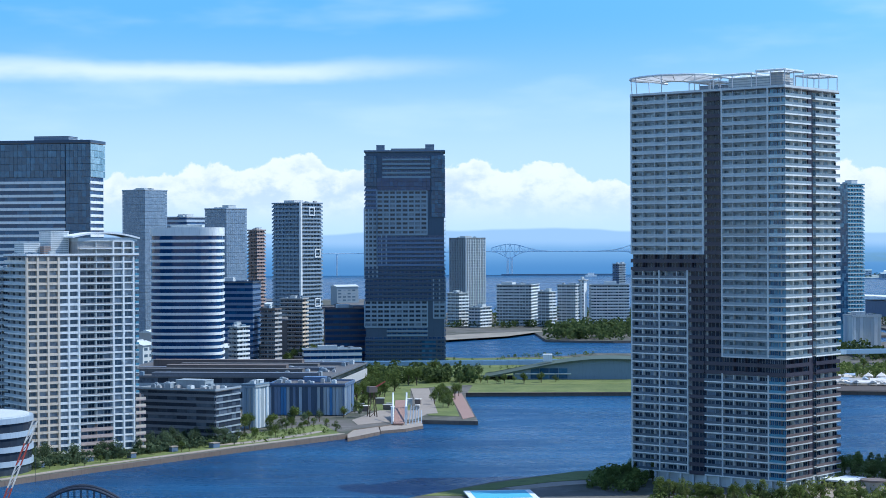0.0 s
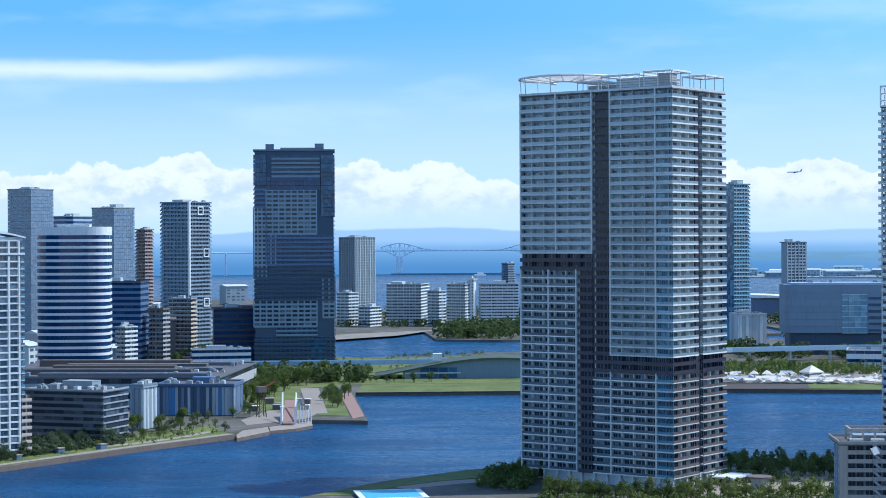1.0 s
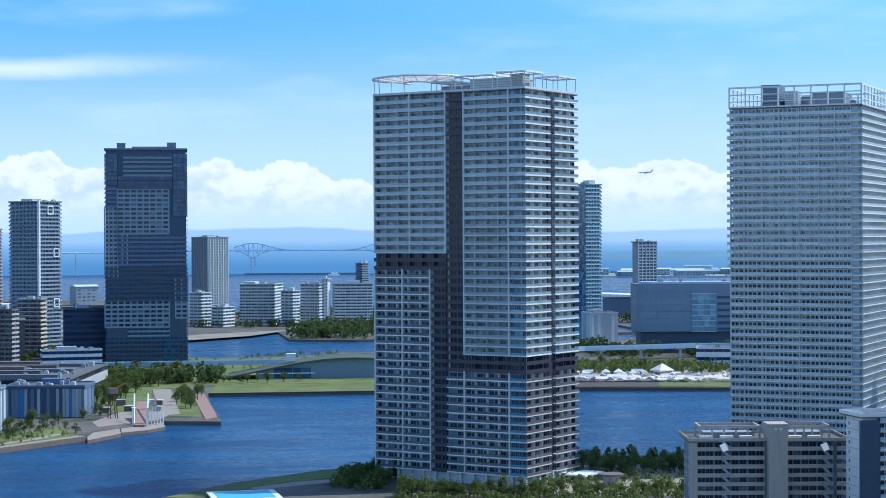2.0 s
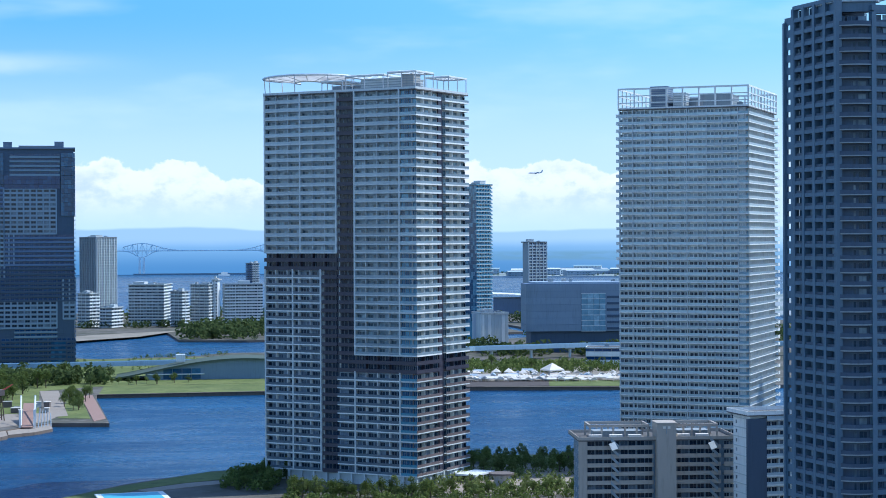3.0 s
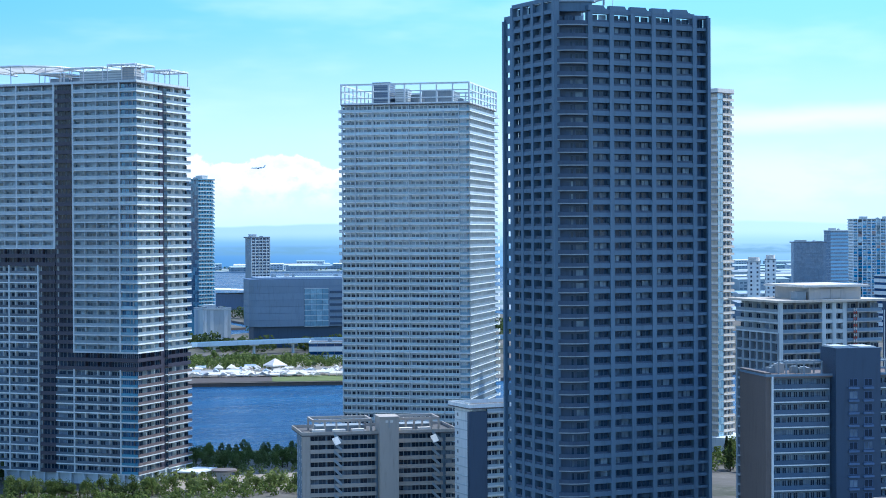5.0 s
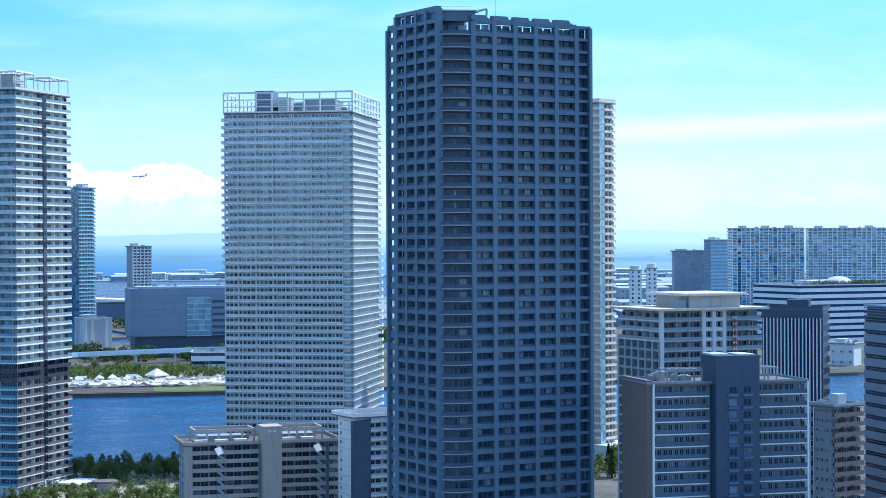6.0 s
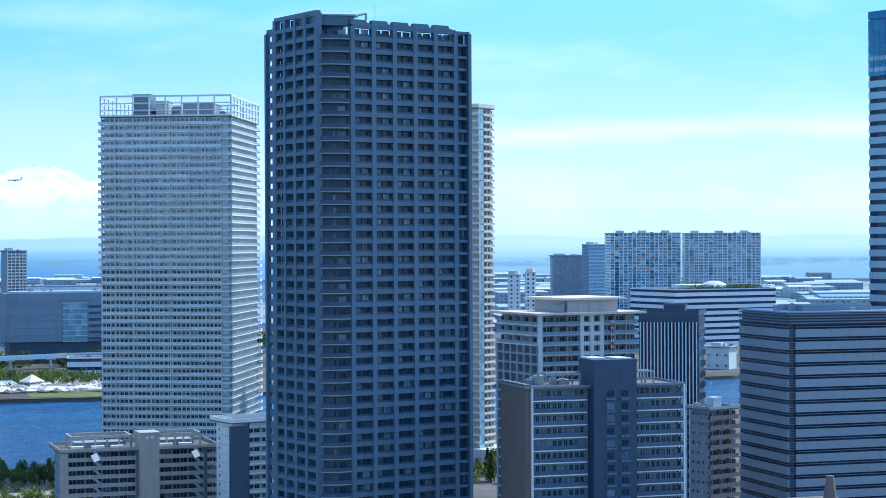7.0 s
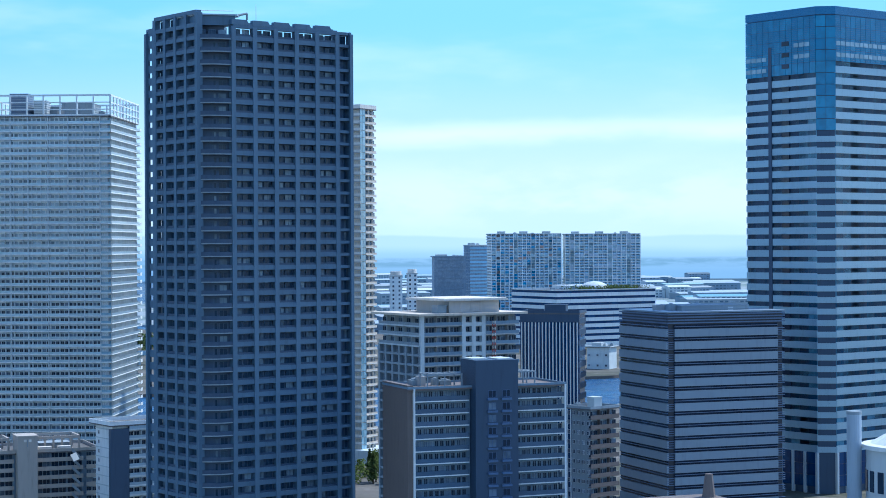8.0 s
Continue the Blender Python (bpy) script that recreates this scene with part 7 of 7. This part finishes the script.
def boom_crane():
    b = thing("mobile_crane", -126, 520, 2, 0, "red and white lattice crane boom", "crane")
    a, c = Vector((0, 0, 4)), Vector((12, 10, 40))
    d = (c - a) / 12
    for i in range(12):
        bm = bmesh.new()
        p, q = a + d * i, a + d * (i + 1)
        for s, t in ((-0.6, -0.6), (0.6, -0.6), (0.6, 0.6), (-0.6, 0.6)):
            tube_into(bm, p + Vector((s, t, 0)), q + Vector((s, t, 0)), 0.13, None, 4)
        tube_into(bm, p + Vector((-0.6, -0.6, 0)), q + Vector((0.6, -0.6, 0)), 0.09, None, 4)
        tube_into(bm, p + Vector((0.6, 0.6, 0)), q + Vector((0.6, -0.6, 0)), 0.09, None, 4)
        part("boom_section", bm, red_paint if i % 4 < 2 else canvas, b)
    bm = bmesh.new()
    box_into(bm, -3, 3, -2, 2, 1, 4.4)
    box_into(bm, -3.4, 3.4, -2.6, 2.6, 0, 1)
    part("body", bm, red_paint, b)
    bm = bmesh.new()
    tube_into(bm, c, c + Vector((0, 0, -18)), 0.05, None, 4)
    part("hoist_rope", bm, black, b)


def arch_bridge():
    """Dark steel bow over the river mouth, seen end on from the bank."""
    b = thing("arch_bridge", -136, 620, 2, 8, "black steel bowstring bridge over the canal", "bridge")
    L, R = 34.0, 9.2
    for y in (0, 7):
        bm = bmesh.new()
        arc = [(L * i / 16, y, 1.5 + (R - 1.5) * math.sin(math.pi * i / 16)) for i in range(17)]
        for p, q in zip(arc, arc[1:]):
            tube_into(bm, p, q, 0.5, None, 6)
        part("arch_rib", bm, black, b)
        for i in range(1, 16):
            bm = bmesh.new()
            tube_into(bm, (arc[i][0], y, 1.4), arc[i], 0.14, None, 4)
            part("hanger", bm, black, b)
    bm = bmesh.new()
    box_into(bm, -14, L + 30, -0.5, 7.5, 0.6, 1.5)
    part("deck", bm, mid, b)
    for x in (-8, L / 2, L + 20):
        bm = bmesh.new()
        box_into(bm, x - 1.2, x + 1.2, 0.5, 6.5, -5, 0.6)
        part("pier", bm, quay, b)


boom_crane()
arch_bridge()

# ---- nearest roofs ----
b = thing("low_building", 205, 300, 2, -8, "flat tan roof with a brown chimney", "building")
bm = bmesh.new()
box_into(bm, 0, 46, 0, 34, 0, 35.0)
part("wall", bm, mid, b)
bm = bmesh.new()
box_into(bm, -0.5, 46.5, -0.5, 34.5, 35.0, 35.7)
part("roof", bm, brown, b)
bm = bmesh.new()
tube_into(bm, (44, 30, 35.5), (44, 30, 40.6), 1.5, 0.8, 10)
part("chimney", bm, brown, b)
b = thing("round_hall", 324.5, 334, 2, 0, "white drum with a ribbed dome and a smooth flue", "building")
bm = bmesh.new()
prism_into(bm, [(13 * math.cos(math.tau * k / 36), 13 * math.sin(math.tau * k / 36)) for k in range(36)], 0, 41)
part("drum", bm, pale, b)
bm = bmesh.new()
box_into(bm, -0.9, 0.9, 0.05, 0.4, 0, 5)
pm = mesh_of("window", bm, glass)
repeated(b, "window", pm, [Matrix.Rotation(math.tau * k / 24, 4, "Z") @ shift(0, -13.2, 31) for k in range(24)], 24)
bm = bmesh.new()
for (r0, z0), (r1, z1) in zip(((14, 41), (14, 42), (12, 42.2), (8, 44.5), (4, 45.8)), ((14, 42), (12, 42.2), (8, 44.5), (4, 45.8), (0.2, 46.2))):
    for k in range(36):
        a0, a1 = math.tau * k / 36, math.tau * (k + 1) / 36
        bm.faces.new([bm.verts.new((r * math.cos(a), r * math.sin(a), z)) for r, a, z in ((r0, a0, z0), (r0, a1, z0), (r1, a1, z1), (r1, a0, z1))])
part("dome", bm, white, b)
b = thing("flue", 311.5, 343.0, 2, 0, "tall smooth white round flue", "chimney")
bm = bmesh.new()
tube_into(bm, (0, 0, 0), (0, 0, 49.0), 1.75, None, 20)
part("pipe", bm, lilac, b)
bm = bmesh.new()
tube_into(bm, (0, 0, 49.0), (0, 0, 49.8), 1.8, None, 20)
part("cap", bm, mid, b)


# ---- over the bay ----
def bay_bridge():
    def at(az, z, d=4900.0):
        return Vector((d * math.sin(radians(az)), d * math.cos(radians(az)), z))
    b = thing("truss_bridge", 0, 0, 0, 0, "long steel truss bridge across the bay, tinted pale blue for haze", "bridge")
    deck = 61.5
    bm = bmesh.new()
    for a in np.arange(-3.8, 7.8, 0.4):
        tube_into(bm, at(a, deck - (3.5 if a < 0 else 0)), at(a + 0.4, deck - (3.5 if a + 0.4 < 0.1 else 0)), 1.5, None, 5)
    part("deck", bm, bridge_haze, b)
    for a0, a1, peak in ((1.46, 3.42, 0.28), (4.55, 6.5, 0.72)):
        k = 14
        hgt = [deck + 19 * math.exp(-((i / k - peak) / 0.33) ** 2) for i in range(k + 1)]
        low = [deck - 17 * math.exp(-((i / k - peak) / 0.14) ** 2) for i in range(k + 1)]
        az = [a0 + (a1 - a0) * i / k for i in range(k + 1)]
        for i in range(k):
            bm = bmesh.new()
            tube_into(bm, at(az[i], hgt[i]), at(az[i + 1], hgt[i + 1]), 1.3, None, 5)
            tube_into(bm, at(az[i], low[i]), at(az[i + 1], low[i + 1]), 1.2, None, 5)
            tube_into(bm, at(az[i], low[i]), at(az[i], hgt[i]), 0.8, None, 4)
            tube_into(bm, at(az[i], low[i] if i % 2 else hgt[i]), at(az[i + 1], hgt[i + 1] if i % 2 else low[i + 1]), 0.7, None, 4)
            part("truss_panel", bm, bridge_haze, b)
        c = a0 + (a1 - a0) * peak
        bm = bmesh.new()
        tube_into(bm, at(c - 0.06, 0), at(c - 0.06, deck - 15), 3.4, 2.6, 6)
        tube_into(bm, at(c + 0.06, 0), at(c + 0.06, deck - 15), 3.4, 2.6, 6)
        part("pier", bm, bridge_haze, b)
    for a in (-3.2, -2.2, -1.2, -0.2, 0.8, 7.2):
        bm = bmesh.new()
        tube_into(bm, at(a, 0), at(a, deck - 4), 2.4, None, 6)
        part("pier", bm, bridge_haze, b)


bay_bridge()
bm = bmesh.new()
prism_into(bm, [(150, 4885), (450, 4868), (451, 4880), (150, 4897)], -3, 3.5)
structure("breakwater", bm, blue_grey, "low dark breakwater far out in the bay", "breakwater")
b = thing("ferry", 365, 4700, 0, 10, "small white ferry far out on the bay", "ship")
bm = bmesh.new()
box_into(bm, -14, 14, -4, 4, -0.5, 4)
part("hull", bm, white, b)
bm = bmesh.new()
box_into(bm, -7, 8, -3, 3, 4, 9)
part("cabin", bm, white, b)


def shed(x, y, turn, w, d, h, wall, roof, label, group):
    bm = bmesh.new()
    box_into(bm, 0, w, 0, d, 0, h)
    v = [bm.verts.new(c) for c in ((-1, -1, h), (w + 1, -1, h), (w + 1, d + 1, h), (-1, d + 1, h), (-1, d / 2, h + 2.5), (w + 1, d / 2, h + 2.5))]
    for idx in ((0, 1, 5, 4), (2, 3, 4, 5), (1, 2, 5), (3, 0, 4), (3, 2, 1, 0)):
        bm.faces.new([v[i] for i in idx]).material_index = 1
    for i in range(int(w / 7)):
        for k in range(int(h / 4.5)):
            box_into(bm, 2 + i * 7, 6.5 + i * 7, -0.1, 0.1, 1.6 + k * 4.5, 3.6 + k * 4.5, 2)
    e = new("warehouse", mesh_of("warehouse", bm, [wall, roof, grey_glass]))
    e.matrix_world = pose(x, y, 2, 0, 0, turn)
    tagged(e, label, "warehouse", group)


rnd = random.Random(12)
# far sheds: pale, bluish walls and roofs carry the haze in their colour
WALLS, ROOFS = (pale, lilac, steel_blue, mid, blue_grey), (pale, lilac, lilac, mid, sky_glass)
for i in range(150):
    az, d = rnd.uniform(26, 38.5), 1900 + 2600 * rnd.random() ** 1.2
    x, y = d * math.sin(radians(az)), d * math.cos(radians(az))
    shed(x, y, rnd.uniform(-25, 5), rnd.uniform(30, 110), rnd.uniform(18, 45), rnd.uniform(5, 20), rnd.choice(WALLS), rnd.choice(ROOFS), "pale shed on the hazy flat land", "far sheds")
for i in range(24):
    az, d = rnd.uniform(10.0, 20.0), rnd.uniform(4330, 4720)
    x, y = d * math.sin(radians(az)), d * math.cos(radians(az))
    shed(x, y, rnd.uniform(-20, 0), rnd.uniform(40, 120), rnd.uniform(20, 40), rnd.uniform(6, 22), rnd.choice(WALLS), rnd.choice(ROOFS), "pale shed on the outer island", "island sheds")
for i in range(24):
    az, d = rnd.uniform(-9.5, -2.6), rnd.uniform(1750, 2850)
    x, y = d * math.sin(radians(az)), d * math.cos(radians(az))
    shed(x, y, rnd.uniform(-10, 60), rnd.uniform(20, 45), rnd.uniform(15, 30), rnd.uniform(8, 30), rnd.choice((pale, mid, tan, slate)), rnd.choice((pale, roof_grey, lilac)), "grey block in the far streets", "far blocks")
for i in range(20):
    x, y = rnd.uniform(-240, -70), rnd.uniform(1280, 1640)
    if -125 < x < -95:
        continue
    shed(x, y, rnd.uniform(0, 80), rnd.uniform(10, 20), rnd.uniform(10, 16), rnd.uniform(10, 34), rnd.choice((pale, mid, tan, brown)), rnd.choice((pale, roof_grey)), "small grey city block", "city blocks")


def airliner():
    d = 3000.0
    az, el = radians(13.8), radians(1.93)
    b = thing("airliner", d * math.sin(az), d * math.cos(az), 92 + d * math.tan(el), -10, "small white airliner low in the sky", "aeroplane")
    b.scale = (0.68, 0.68, 0.68)
    bm = bmesh.new()
    tube_into(bm, (-12, 0, 0), (10, 0, 0.4), 1.6, None, 10)
    tube_into(bm, (-12, 0, 0), (-16, 0, -0.4), 1.6, 0.4, 10)
    tube_into(bm, (10, 0, 0.4), (17, 0, 1.6), 1.6, 0.4, 10)
    part("fuselage", bm, white, b)
    for s in (-1, 1):
        bm = bmesh.new()
        v = [(-3, s, -0.6), (3, s, -0.6), (9, s * 15, 1.0), (6.5, s * 15, 1.0)]
        lo = [bm.verts.new(c) for c in v]
        hi = [bm.verts.new((c[0], c[1], c[2] + 0.5)) for c in v]
        bm.faces.new(hi)
        bm.faces.new(lo[::-1])
        for j in range(4):
            bm.faces.new((lo[j], lo[(j + 1) % 4], hi[(j + 1) % 4], hi[j]))
        part("wing", bm, white, b)
        bm = bmesh.new()
        tube_into(bm, (-1, s * 5.5, -1.4), (3, s * 5.5, -1.4), 0.9, None, 8)
        part("engine", bm, mid, b)
    bm = bmesh.new()
    prism_into(bm, [(11, -0.2), (16.5, -0.2), (16.5, 0.2), (11, 0.2)], 1.2, 2.0)
    v = [bm.verts.new(c) for c in ((12, -0.2, 1.5), (16.5, -0.2, 1.5), (18.5, -0.2, 7), (16, -0.2, 7))]
    w = [bm.verts.new((c.co.x, 0.2, c.co.z)) for c in v]
    bm.faces.new(v)
    bm.faces.new(w[::-1])
    for j in range(4):
        bm.faces.new((v[j], w[j], w[(j + 1) % 4], v[(j + 1) % 4]))
    part("tail_fin", bm, white, b)


airliner()
